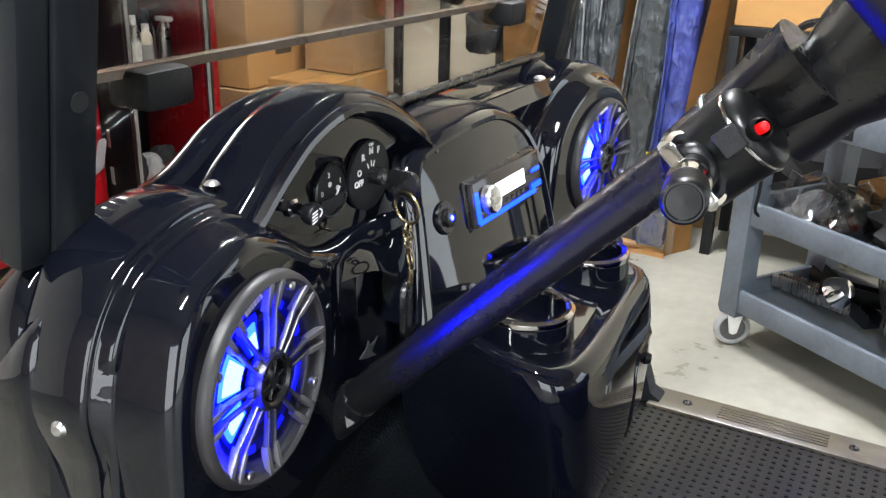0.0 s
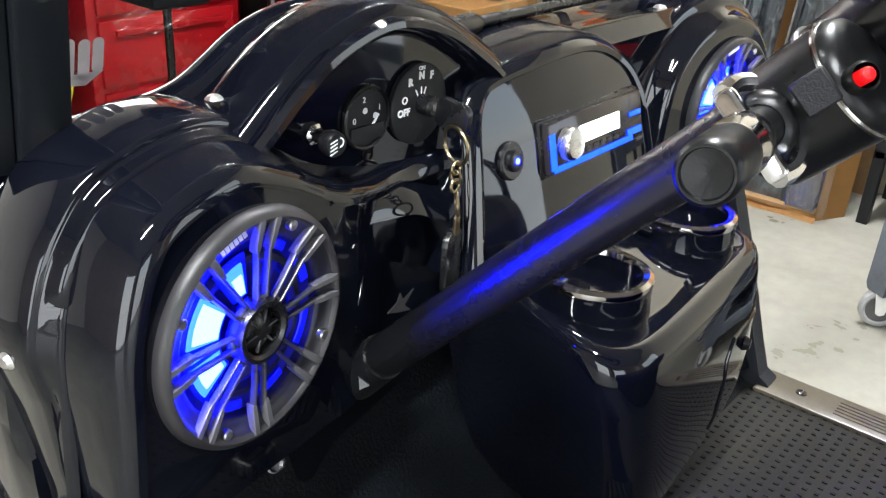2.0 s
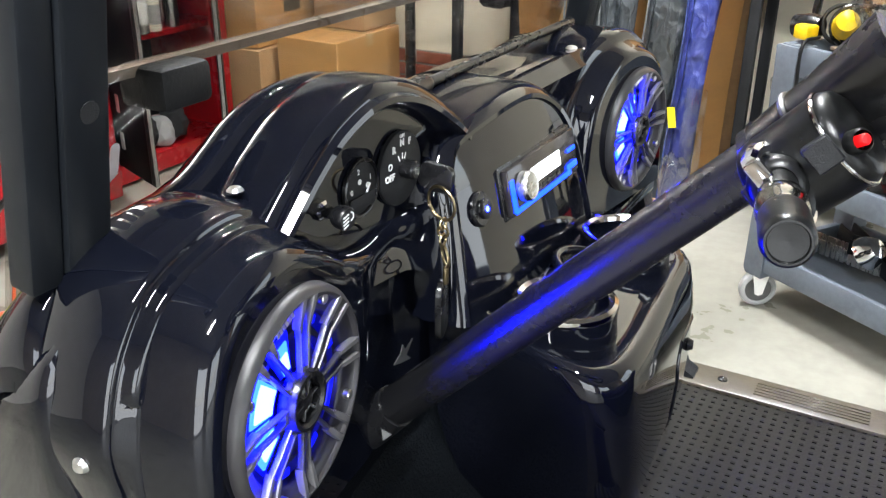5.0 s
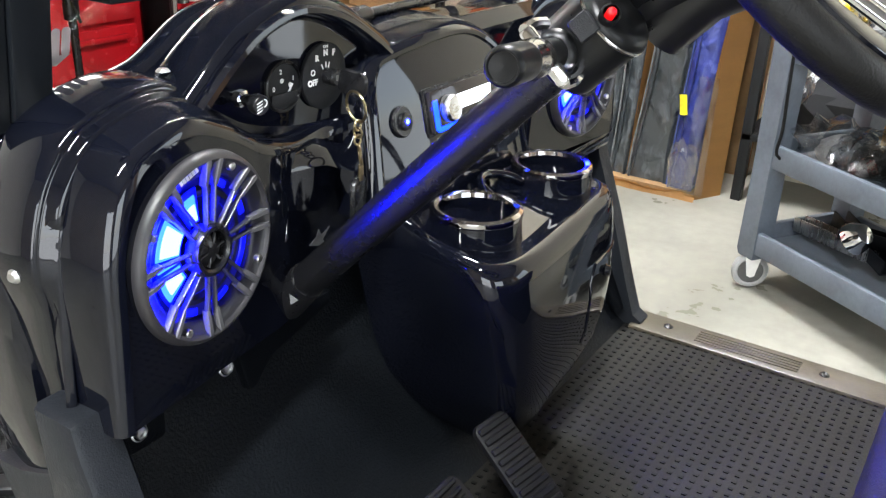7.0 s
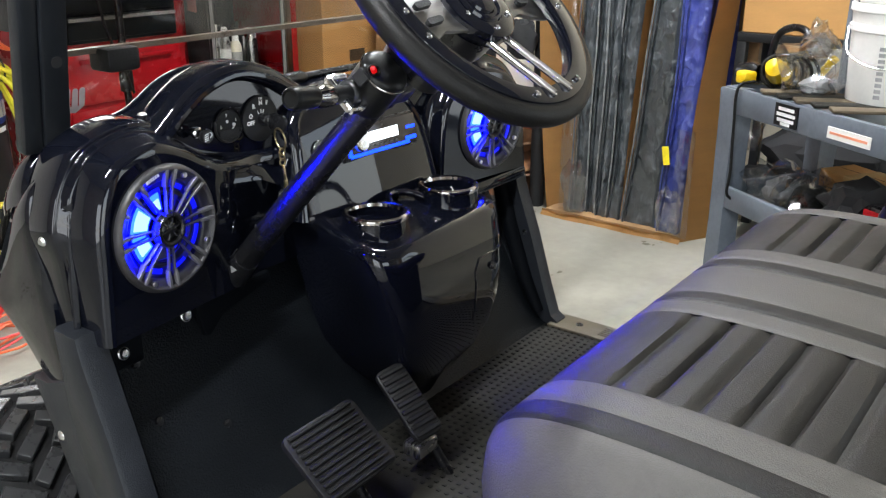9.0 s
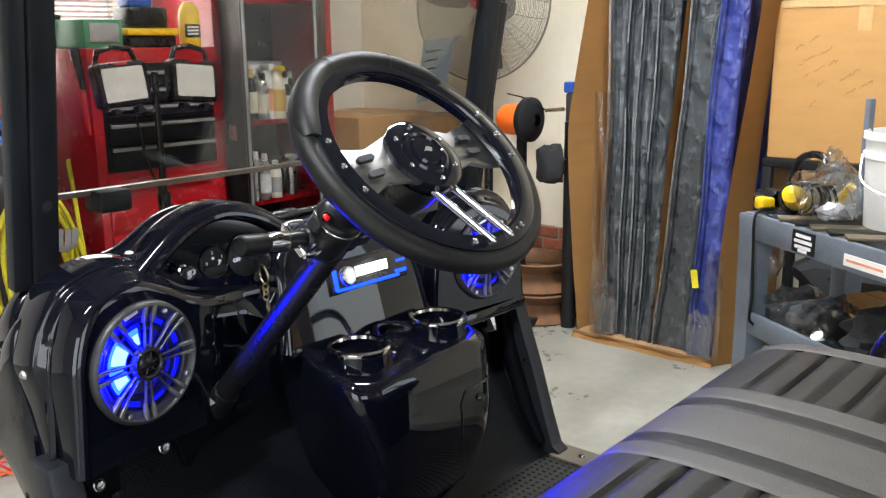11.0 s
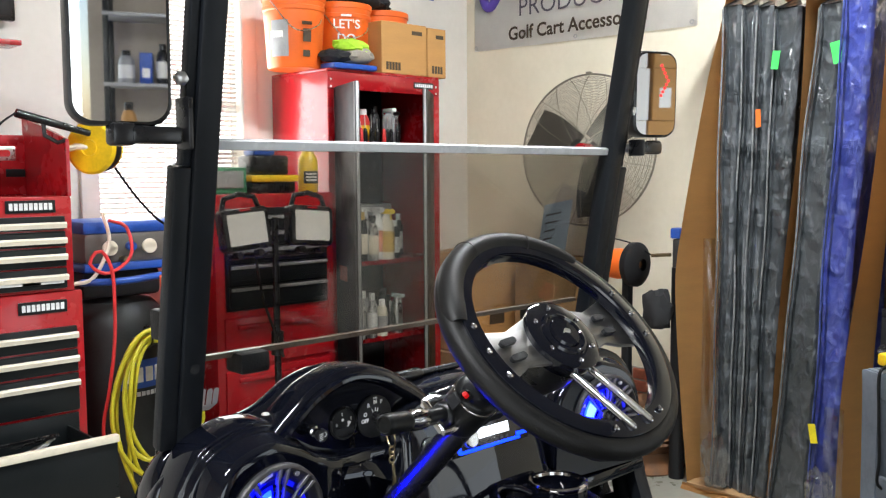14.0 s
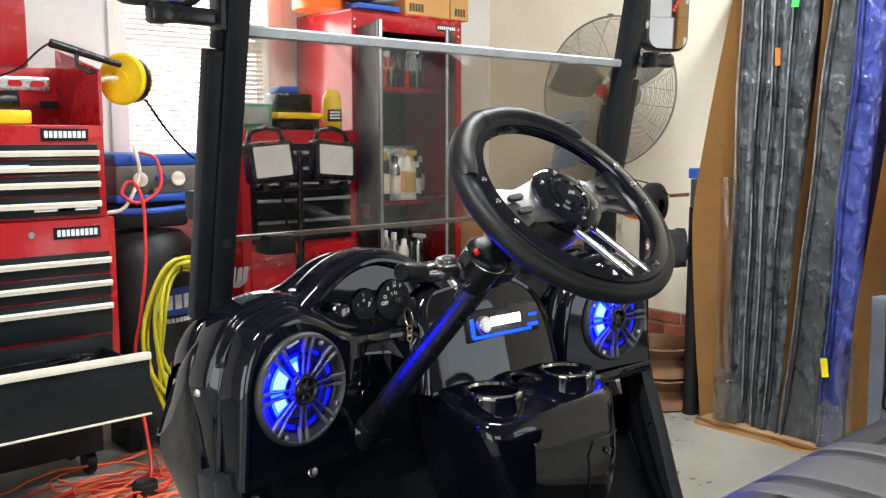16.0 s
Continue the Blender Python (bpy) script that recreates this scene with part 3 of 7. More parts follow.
letters("mark", "ON", 0.005, q @ Matrix.Translation((0.0, 0.0315, 0)), WHITE_INK, ig)
for a in (118, 90, 68):
    part("mark", box((0.0095, -0.0006, 0), (0.0155, 0.0006, 0.0005), 0, m=q @ Matrix.Rotation(radians(a), 4, "Z")), WHITE_INK, ig)
part("key_barrel", lathe([(0.009, 0), (0.009, 0.012), (0.007, 0.014), (0, 0.014)], 20, dial_frame(-0.181, 1.046, 0.048)), SATIN, ig)
key = thing("key", (-0.186, 0.03, 1.046), "black plastic key stuck in the switch", "key")
part("key_head", prism(rounded(0.034, 0.026, 0.008), 0.006, facing((-0.180, 0.012, 1.044), (0, -1, -0.15), (-1, -0.05, 0)), 0.001), SATIN, key)
part("key_shank", box((-0.1835, 0.028, 1.043), (-0.1785, 0.040, 1.049), 0.001), STEEL, key)
ring = thing("key_chain", (-0.178, 0.0, 0.985), "brass key rings on a short chain with dark fob", "key chain")


def torus(R, r, m, n=28, k=8):
    return tube([m @ Vector((R * math.cos(2 * math.pi * i / n), R * math.sin(2 * math.pi * i / n), 0)) for i in range(n)], r, k, closed=True)


part("split_ring", torus(0.0165, 0.0016, axis((-0.1875, 0.004, 1.0215), (0.95, -0.25, 0.1))), BRASS, ring)
for i, z in enumerate((1.001, 0.993, 0.985)):
    part("chain_link", torus(0.0055, 0.0014, axis((-0.186, 0.003, z), (1, 0, 0) if i % 2 else (0, 1, 0)), 14, 6), BRASS, ring)
part("small_ring", torus(0.0105, 0.0016, axis((-0.184, 0.0016, 0.968), (0.7, -0.7, 0.1))), BRASS, ring)
part("clasp", box((-0.187, -0.001, 0.938), (-0.180, 0.003, 0.958), 0.0015), BRASS, ring)
part("key_fob", prism(rounded(0.034, 0.060, 0.012), 0.006, facing((-0.184, 0.008, 0.912), (1, 0.3, 0), (0.3, -1, 0)), 0.001), SATIN, ring)

hk = part("light_switch", lathe([(0.005, 0), (0.005, 0.018), (0.0088, 0.020), (0.0100, 0.024), (0.0100, 0.030), (0.0088, 0.032), (0.0, 0.032)], 24, axis((-0.303, 0.055, 1.045), (-0.12, -1, -0.02))), SATIN, CART, "black pull knob with white lamp symbol")
q = facing((-0.3069, 0.0228, 1.0444), (1, -0.12, 0), (-0.12, -1, -0.02))
part("lamp_symbol", lathe([(0.0042, 0), (0.0042, 0.0004), (0.003, 0.0004), (0.003, 0)], 14, q @ Matrix.Translation((0.002, 0.002, 0)), a0=-90, a1=90), WHITE_INK, hk)
for k in range(4):
    part("lamp_symbol", box((-0.008, -0.0005, 0), (-0.001, 0.0005, 0.0004), 0, m=q @ Matrix.Translation((0.001, 0.005 - 0.003 * k, 0)) @ Matrix.Rotation(radians(20), 4, "Z")), WHITE_INK, hk)
part("switch_nut", lathe([(0.009, 0), (0.009, 0.005), (0.006, 0.007), (0.0055, 0.012)], 6, axis((-0.303, 0.056, 1.045), (0, -1, 0))), CHROME, hk)

# radio
q = facing((0.046, 0.0165, 0.980), (1, 0, 0), (0, -1, 0.22))
rd = part("radio", box((-0.098, -0.030, -0.03), (0.098, 0.030, 0.010), 0.003, m=q), SATIN, CART, "car radio with white display and blue keys")
part("radio_bezel", box((-0.092, -0.0265, 0.008), (0.095, 0.0265, 0.017), 0.003, m=q), mat("smoked_radio_face", (0.05, 0.045, 0.045), 0.12, metal=0.6), rd)
part("display", box((-0.036, -0.006, 0.0165), (0.044, 0.012, 0.0178), 0.0008, 1, m=q), DISPLAY, rd)
part("volume_knob", lathe([(0.0165, 0.014), (0.0165, 0.026), (0.0145, 0.029), (0.012, 0.0285), (0, 0.029)], 30, q @ Matrix.Translation((-0.060, 0.0, 0))), STEEL, rd)
part("key_strip", box((-0.086, -0.0250, 0.0165), (0.070, -0.0190, 0.0182), 0.001, 1, m=q), RADIO_BLUE, rd)
part("key_strip", box((0.060, -0.019, 0.0165), (0.090, -0.012, 0.0182), 0.001, 1, m=q), RADIO_BLUE, rd)
part("key_strip", box((0.066, 0.001, 0.0165), (0.090, 0.006, 0.0182), 0.001, 1, m=q), RADIO_BLUE, rd)
part("key_strip", box((-0.090, -0.022, 0.0165), (-0.080, 0.014, 0.0182), 0.001, 1, m=q), RADIO_BLUE, rd)
for k in range(6):
    part("preset_key", box((-0.040 + k * 0.014, -0.0165, 0.0165), (-0.030 + k * 0.014, -0.0105, 0.0180), 0.0008, 1, m=q), SATIN, rd)
pb = part("power_button", lathe([(0.0185, 0), (0.0185, 0.003), (0.0168, 0.005), (0.0104, 0.005), (0.010, 0.009), (0.008, 0.010), (0, 0.010)], 30, facing((-0.094, 0.0125, 0.982), (1, 0, 0), (0, -1, 0.22))), SATIN, CART, "round black push button with blue light")
part("button_light", lathe([(0.0028, 0.010), (0.0028, 0.0106), (0, 0.0106)], 12, facing((-0.094, 0.0125, 0.982), (1, 0, 0), (0, -1, 0.22))), LED_HOT, pb)
part("badge", prism([(0, 0), (0.012, 0.006), (0.016, 0.014), (0.02, 0.006), (0.034, 0.012), (0.022, 0.0), (0.03, -0.008), (0.012, -0.004)], 0.001, facing((-0.252, 0.018, 0.880), (1, -0.3, 0), (0.0, -1, 0))), ZINC, CART)

# cup console under the radio
def plan(scale_x, front, back, left, right, nose, z):
    pts = lin([(left, back), (left - 0.0, back - 0.05), (left - 0.03 * nose, (front + back) / 2), (left - 0.045 * nose, front + 0.035), (left + 0.0, front + 0.006), (left + 0.06, front), (right - 0.08, front + 0.012), (right - 0.02, front + 0.02), (right, front + 0.05), (right, back - 0.04), (right, back)], 44)
    return [Vector((p.x, p.y, z)) for p in pts]


con = loft([plan(1, -0.128, 0.05, -0.090, 0.172, 0.5, 0.8465), plan(1, -0.138, 0.05, -0.100, 0.184, 0.5, 0.8480), plan(1, -0.146, 0.052, -0.108, 0.192, 0.5, 0.8520), plan(1, -0.153, 0.054, -0.114, 0.199, 0.5, 0.8530), plan(1, -0.160, 0.056, -0.119, 0.205, 0.5, 0.8495), plan(1, -0.165, 0.056, -0.122, 0.209, 0.5, 0.8420), plan(1, -0.168, 0.056, -0.123, 0.211, 0.5, 0.826), plan(1, -0.172, 0.056, -0.116, 0.212, 0.4, 0.79), plan(1, -0.175, 0.056, -0.10, 0.212, 0.3, 0.73), plan(1, -0.173, 0.050, -0.09, 0.210, 0.2, 0.68), plan(1, -0.164, 0.035, -0.08, 0.203, 0.1, 0.63), plan(1, -0.148, 0.01, -0.06, 0.186, 0, 0.585), plan(1, -0.124, -0.02, -0.03, 0.150, 0, 0.545), plan(1, -0.10, -0.04, 0.0, 0.11, 0, 0.515)])


def slope(bm):
    """The tray falls towards its front edge."""
    for v in bm.verts:
        v.co.z += 0.20 * (v.co.y + 0.145) * min(max((v.co.z - 0.79) / 0.05, 0), 1)
    return bm


part("cup_console", slope(con), BLACK, CART)
part("console_tray", slope(loft([plan(1, -0.128, 0.05, -0.090, 0.172, 0.5, 0.8465), [Vector((0.05 + 0.001 * math.cos(k), -0.03 + 0.001 * math.sin(k), 0.8463)) for k in range(44)]])), BLACK, CART)
for cx, cy in ((-0.058, -0.074), (0.146, -0.070)):
    cup = part("cup_holder", lathe([(0.0600, 0.832), (0.0588, 0.842), (0.0570, 0.850), (0.0560, 0.858), (0.0550, 0.872), (0.0552, 0.879)], 44, Matrix.Translation((cx, cy, 0))), BLACK, CART)
    part("cup_rim", lathe([(0.0545, 0.877), (0.0560, 0.881), (0.0552, 0.886), (0.0510, 0.8885), (0.0455, 0.887), (0.0440, 0.882)], 44, Matrix.Translation((cx, cy, 0))), DARKCHROME, cup)
    part("cup_well", lathe([(0.0456, 0.884), (0.0445, 0.85), (0.043, 0.79), (0, 0.788)], 36, Matrix.Translation((cx, cy, 0))), BLACK, cup)
part("console_loop", tube(lin([(0.020, -0.085, 0.858), (0.012, -0.060, 0.872), (0.025, -0.030, 0.882), (0.052, -0.022, 0.884), (0.078, -0.035, 0.880), (0.092, -0.055, 0.872)], 20), 0.006), BLACK, CART)

def console_front(x, z):
    """The console's front skin at x and z."""
    rows = ((0.79, -0.172, 0.056, -0.116, 0.212, 0.4), (0.73, -0.175, 0.056, -0.10, 0.212, 0.3), (0.68, -0.173, 0.050, -0.09, 0.210, 0.2), (0.63, -0.164, 0.035, -0.08, 0.203, 0.1))
    for a, b in zip(rows, rows[1:]):
        if a[0] >= z >= b[0]:
            f = (a[0] - z) / (a[0] - b[0])
            w = [p + (q - p) * f for p, q in zip(a, b)]
            pts = [q for q in plan(1, w[1], w[2], w[3], w[4], w[5], z) if q.y < -0.10]
            return min(pts, key=lambda q: abs(q.x - x))


seam = [console_front(x, 0.772) for x in (0.105, 0.13, 0.15, 0.175, 0.195, 0.21)]
part("glove_door_edge", tube(seam, 0.0022, 8), BLACK, CART)
part("glove_door_edge", tube([console_front(0.105, z) for z in (0.772, 0.75, 0.73, 0.70, 0.68, 0.655)], 0.0020, 8), BLACK, CART)
part("glove_lock", lathe([(0, 0.008), (0.006, 0.007), (0.009, 0)], 14, axis((0.160, -0.160, 0.745), (0.2, -1, 0))), SATIN, CART)
# kick panel, pedals, floor
kick = lin([(0.135, 0.81), (0.11, 0.77), (0.081, 0.715), (0.058, 0.675), (0.035, 0.633), (0.0, 0.57), (-0.035, 0.515), (-0.058, 0.485), (-0.075, 0.474)], 18)
part("kick_panel", loft([[Vector((x, p.x, p.y)) for p in kick] for x in (-0.515, -0.3, 0.0, 0.3, 0.53)]), KICK, CART)
for x, y, z in ((-0.434, 0.078, 0.715), (-0.435, 0.034, 0.633), (-0.058, 0.056, 0.675), (-0.33, 0.010, 0.588)):
    part("panel_plug", lathe([(0, 0.004), (0.006, 0.003), (0.009, -0.004)], 12, axis((x, y, z), (0, -1, 0.5))), SATIN, CART)
br = part("dash_bracket", prism([(-0.40, 0.795), (-0.352, 0.795), (-0.335, 0.735), (-0.325, 0.735), (-0.300, 0.760), (-0.20, 0.785), (-0.20, 0.80), (-0.40, 0.80)], 0.012, facing((0, 0.045, 0), (1, 0, 0), (0, -1, 0)), 0.003), PANEL, CART)
for x, y, z in ((-0.375, 0.026, 0.787), (-0.476, 0.039, 0.761)):
    part("support_bolt", join(lathe([(0.0090, 0), (0.0096, 0.0015), (0.0080, 0.0025)], 18, axis((x, y, z), (0, -1, 0.2))), lathe([(0.0068, 0.002), (0.0064, 0.0065), (0.0042, 0.007), (0.0038, 0.005), (0, 0.006)], 6, axis((x, y, z), (0, -1, 0.2)))), ZINC, CART)
part("support_plate", box((-0.498, 0.042, 0.735), (-0.44, 0.075, 0.80), 0.005), PANEL, CART)


def pedal(name, tl, tr, bl, n, material):
    tl, tr, bl = Vector(tl), Vector(tr), Vector(bl)
    u, v = tr - tl, bl - tl
    out = u.cross(v).normalized()
    if out.z < 0:
        out = -out
    m = facing(tl + u / 2 + v / 2, u, out)
    w, h = u.length, v.length
    pd = part(name, prism(rounded(w, h, 0.012), 0.010, m, 0.002), material, CART)
    for k in range(n):
        f = -h / 2 + h * (k + 0.7) / (n + 0.4)
        part("tread_rib", box((-w * 0.44, f - h / n * 0.28, 0.009), (w * 0.44, f + h / n * 0.28, 0.014), 0.0015, 1, m=m), RUBBER, pd)
    part("pedal_arm", tube([m @ Vector((0.0, -h * 0.2, -0.004)), m @ Vector((0.01, -h * 0.5, -0.03)), m @ Vector((0.02, -h * 0.5 - 0.06, -0.06))], 0.008), SATIN, pd)


pedal("brake_pedal", (-0.365, -0.150, 0.632), (-0.222, -0.155, 0.640), (-0.372, -0.245, 0.560), 11, RUBBER)
pedal("accelerator_pedal", (-0.128, -0.125, 0.630), (-0.078, -0.140, 0.640), (-0.150, -0.225, 0.545), 9, RUBBER)
part("pedal_lock", box((-0.15, -0.235, 0.52), (-0.10, -0.20, 0.545), 0.004), STEEL, CART)
part("floor_mat", box((-0.52, -1.15, 0.462), (0.515, -0.055, 0.474), 0.002), MAT, CART)
studs = bmesh.new()
for i in range(40):
    for j in range(30):
        x, y = 0.502 - i * 0.0165, -0.085 - j * 0.0165
        if y > -0.56 and x > -0.15:
            box((x - 0.0024, y - 0.0033, 0.4735), (x + 0.0024, y + 0.0033, 0.4758), 0, bm=studs)
tagged(part("mat_studs", studs, STUD_SHADE, CART, "", 0), kind="stuff")
sill = part("sill_trim", box((0.500, -0.75, 0.466), (0.572, -0.085, 0.4815), 0.004), SILL, CART, "scuffed ribbed metal sill strip")
for k in range(5):
    part("sill_rib", box((0.515 + k * 0.009, -0.385, 0.481), (0.519 + k * 0.009, -0.205, 0.4835), 0.001, 1), SILL, sill)
for y in (-0.150, -0.425):
    part("sill_screw", lathe([(0.009, 0), (0.008, 0.002), (0.004, 0.003), (0, 0.001)], 12, Matrix.Translation((0.536, y, 0.4815))), SATIN, sill)
part("rocker", box((0.515, -1.1, 0.36), (0.575, -0.05, 0.466), 0.012), PANEL, CART)
part("rocker", box((-0.575, -1.1, 0.36), (-0.515, -0.05, 0.466), 0.012), PANEL, CART)
for s in (1, -1):
    strip = [(0.075, 0.82), (0.065, 0.70), (0.04, 0.60), (0.0, 0.515), (-0.05, 0.478), (-0.105, 0.474), (-0.105, 0.485), (-0.088, 0.495), (-0.065, 0.56), (-0.03, 0.67), (0.012, 0.785), (0.02, 0.82)]
    m = facing((0.512, 0, 0), (0, 1, 0), (1, 0, 0))
    bm = prism(strip, 0.045, m, 0.010)
    part("pillar_panel", bm if s > 0 else flip(bm), STRUT, CART)
    part("pillar_screw", lathe([(0, 0.004), (0.005, 0.003), (0.007, 0)], 10, axis((s * 0.513, -0.012, 0.68), (-s, -0.3, 0))), SATIN, CART)
    rail = tube([(s * 0.508, 0.055, 0.79), (s * 0.508, 0.03, 0.70), (s * 0.508, -0.02, 0.57), (s * 0.508, -0.06, 0.50)], [0.018, 0.020, 0.018, 0.012], 14)
    part("pillar_tube", rail, PANEL, CART)
part("pillar_cap", box((-0.545, 0.02, 0.705), (-0.505, 0.075, 0.765), 0.012), STRUT, CART)
lower = [(0.193, 0.700), (0.160, 0.63), (0.125, 0.55), (0.105, 0.48), (0.10, 0.42), (-0.04, 0.42), (-0.03, 0.50), (0.01, 0.60), (0.045, 0.70), (0.058, 0.742), (0.10, 0.722), (0.15, 0.703)]
for s in (1, -1):
    bm = prism(lower, 0.03, facing((0.505, 0, 0), (0, 1, 0), (1, 0, 0)), 0.006)
    part("lower_cowl", bm if s > 0 else flip(bm), STRUT, CART)
part("cowl_plug", lathe([(0, 0.004), (0.005, 0.003), (0.008, 0)], 12, axis((-0.535, 0.135, 0.62), (-1, 0, 0))), ZINC, CART)

# steering
AX0, AX1 = Vector((-0.270, 0.025, 0.830)), Vector((-0.283, -0.285, 1.142))
ax = (AX1 - AX0).normalized()
col = part("steering_column", tube([AX0, AX1], 0.0188, 36), COLUMN, CART, "black satin steering column tube")
part("column_boot", tube([AX0 - ax * 0.02, AX0 + ax * 0.03], [0.024, 0.0205], 20), SATIN, col)
part("column_wedge", prism([(0, 0), (0.009, 0.001), (0.003, 0.011)], 0.003, facing((-0.310, -0.006, 0.842), (0.6, -0.6, 0.3), (-0.6, -0.7, 0.2))), GREY_D, col)
part("column_collar", tube([AX1 - ax * 0.006, AX1 + ax * 0.006], 0.0235, 28), RUBBER, col)
part("shaft_cover", tube([AX1 + ax * 0.002, AX1 + ax * 0.05, AX1 + ax * 0.10], [0.024, 0.028, 0.035], 28), SATIN, col)
HC = Vector((-0.330, -0.322, 1.166))
hm = axis(HC, ax)
ts = part("turn_signal_switch", lathe([(0.0, -0.042), (0.024, -0.042), (0.0278, -0.039), (0.0290, -0.034), (0.0298, 0.008), (0.0294, 0.014), (0.0270, 0.019), (0.021, 0.022), (0.0, 0.0225)], 44, hm), SWITCH, CART, "black clamp-on turn signal switch with hazard button")
part("switch_clamp", box((-0.318, -0.018, -0.030), (-0.262, 0.018, 0.026), 0.006, 2, m=Matrix.Translation((0, 0, 0)) @ facing(Vector((0, HC.y, HC.z)), (1, 0, 0), ax)), SWITCH, ts)
part("clamp_band", torus(0.0262, 0.0024, axis(AX1 + ax * 0.030, ax), 30), GREY_D, ts)
st = Vector((-0.358, -0.303, 1.1515))
sd = Vector((-0.97, -0.20, 0.12)).normalized()
sm = axis(st, sd)
for e, wd in ((-0.016, 0.020), (0.021, 0.016)):
    part("switch_slot", box((-0.5 * wd, -0.008, -0.004), (0.5 * wd, 0.009, 0.0062), 0.001, 1, m=facing(st + ax * (e + 0.008), ax, sd)), MATTE, ts)
part("slot_collar", lathe([(0.0165, -0.012), (0.0165, 0.004), (0.0140, 0.008), (0.011, 0.009)], 24, sm), SWITCH, ts)
part("stalk_arm", lathe([(0.0105, 0.0), (0.0105, 0.030), (0.0095, 0.034), (0.0095, 0.046)], 24, sm), SWITCH, ts)
cm = facing(st, ax.cross(sd), sd)
part("stalk_clip", box((-0.023, -0.007, 0.018), (0.023, 0.004, 0.027), 0.003, 2, m=cm), CHROME, ts)
for x in (-0.022, 0.022):
    part("clip_prong", tube(lin([cm @ Vector((x, -0.002, 0.023)), cm @ Vector((x * 1.05, 0.002, 0.010)), cm @ Vector((x * 0.9, 0.006, -0.002))], 8), 0.0045, 8), CHROME, ts)
part("switch_band", torus(0.0296, 0.0016, hm @ Matrix.Translation((0, 0, 0.012)), 44, 8), DULLCHROME, ts)
part("stalk_joint", lathe([(0.0100, 0.044), (0.0125, 0.046), (0.0130, 0.052), (0.0130, 0.066), (0.0112, 0.070), (0.0108, 0.078)], 28, sm), DULLCHROME, ts)
part("stalk_knob", lathe([(0.0108, 0.076), (0.0122, 0.079), (0.0124, 0.084), (0.0124, 0.1150), (0.0118, 0.1190), (0.0104, 0.1210), (0.0094, 0.1210), (0.0088, 0.1192), (0.0, 0.1186)], 32, sm), SWITCH, ts)
part("hazard_light", lathe([(0.0034, -0.012), (0.0034, 0.0), (0.0025, 0.0014), (0, 0.0019)], 12, axis((-0.3625, -0.3425, 1.1845), (-0.75, -0.50, 0.45)), a0=0, a1=360), RED_LED, ts)
part("light_socket", lathe([(0.0070, -0.022), (0.0070, -0.004), (0.0055, -0.002)], 16, axis((-0.3625, -0.3425, 1.1845), (-0.75, -0.50, 0.45))), SWITCH, ts)

WC, WN = Vector((-0.275, -0.420, 1.254)), Vector((0, -0.682, 0.731))
wf = facing(WC, (1, 0, 0), WN) @ Matrix.Rotation(radians(3), 4, "Z")
rf = wf @ Matrix.Translation((0, 0, 0.006)) @ Matrix.Diagonal((0.986, 0.986, 1, 1))
wheel = part("steering_wheel", torus(0.1555, 0.0137, rf @ Matrix.Translation((0, 0, -0.013)), 72, 16), LEATHER, CART, "black leather-wrapped sport steering wheel with chrome spokes")
part("wheel_ring", lathe([(0.128, -0.014), (0.1275, -0.002), (0.1295, 0.002), (0.1485, 0.0032), (0.1510, 0.0022), (0.1520, -0.002)], 72, rf), BLACK, wheel)
n = 40
part("wheel_grip", tube([rf @ Vector((0.1525 * math.cos(radians(40 + 3.05 * k)), 0.1525 * math.sin(radians(40 + 3.05 * k)), -0.0085)) for k in range(n + 1)], [0.0161 - 0.0028 * max(0, 1 - min(k, n - k) / 4) ** 2 for k in range(n + 1)], 24), LEATHER, wheel)
for a in (70, 110):
    part("grip_seam", torus(0.0176, 0.0006, rf @ Matrix.Rotation(radians(a), 4, "Z") @ Matrix.Translation((0.1525, 0, -0.0085)) @ Matrix.Rotation(radians(90), 4, "X"), 20, 6), SATIN, wheel)
hub = part("wheel_hub", lathe([(0.046, -0.022), (0.050, -0.018), (0.052, -0.004), (0.051, 0.001), (0.047, 0.003), (0.032, 0.003), (0.030, 0.006), (0.027, 0.0065), (0.025, 0.004), (0.021, 0.004), (0.019, 0.007), (0, 0.008)], 44, wf), BLACK, wheel)
for k in range(6):
    part("hub_screw", lathe([(0.0032, 0), (0.003, 0.002), (0.0016, 0.003), (0, 0.0022)], 10, wf @ Matrix.Rotation(radians(60 * k + 20), 4, "Z") @ Matrix.Translation((0.040, 0, 0.003))), CHROME, wheel)
part("hub_emblem", prism([(-0.008, -0.002), (0.0, 0.004), (0.008, 0.001), (0.004, -0.004), (-0.003, -0.001)], 0.0008, wf @ Matrix.Translation((0, 0, 0.008))), ZINC, wheel)
part("hub_adapter", lathe([(0.030, -0.12), (0.031, -0.08), (0.042, -0.05), (0.045, -0.02)], 32, wf), SATIN, wheel)
for s in (-1, 1):
    sp = bmesh.new()
    o = [(0.036, -0.034), (0.075, -0.026), (0.100, -0.034), (0.136, -0.038), (0.141, 0.0), (0.136, 0.040), (0.100, 0.030), (0.075, 0.024), (0.036, 0.034)]
    o = [(s * x, y) for x, y in o][::s]
    prism(o, 0.005, wf @ Matrix.Translation((0, 0.004, -0.006)) @ Matrix.Rotation(radians(s * 5), 4, "Y"), 0.0015, bm=sp)
    sk = part("wheel_spoke", sp, SPOKE, wheel)
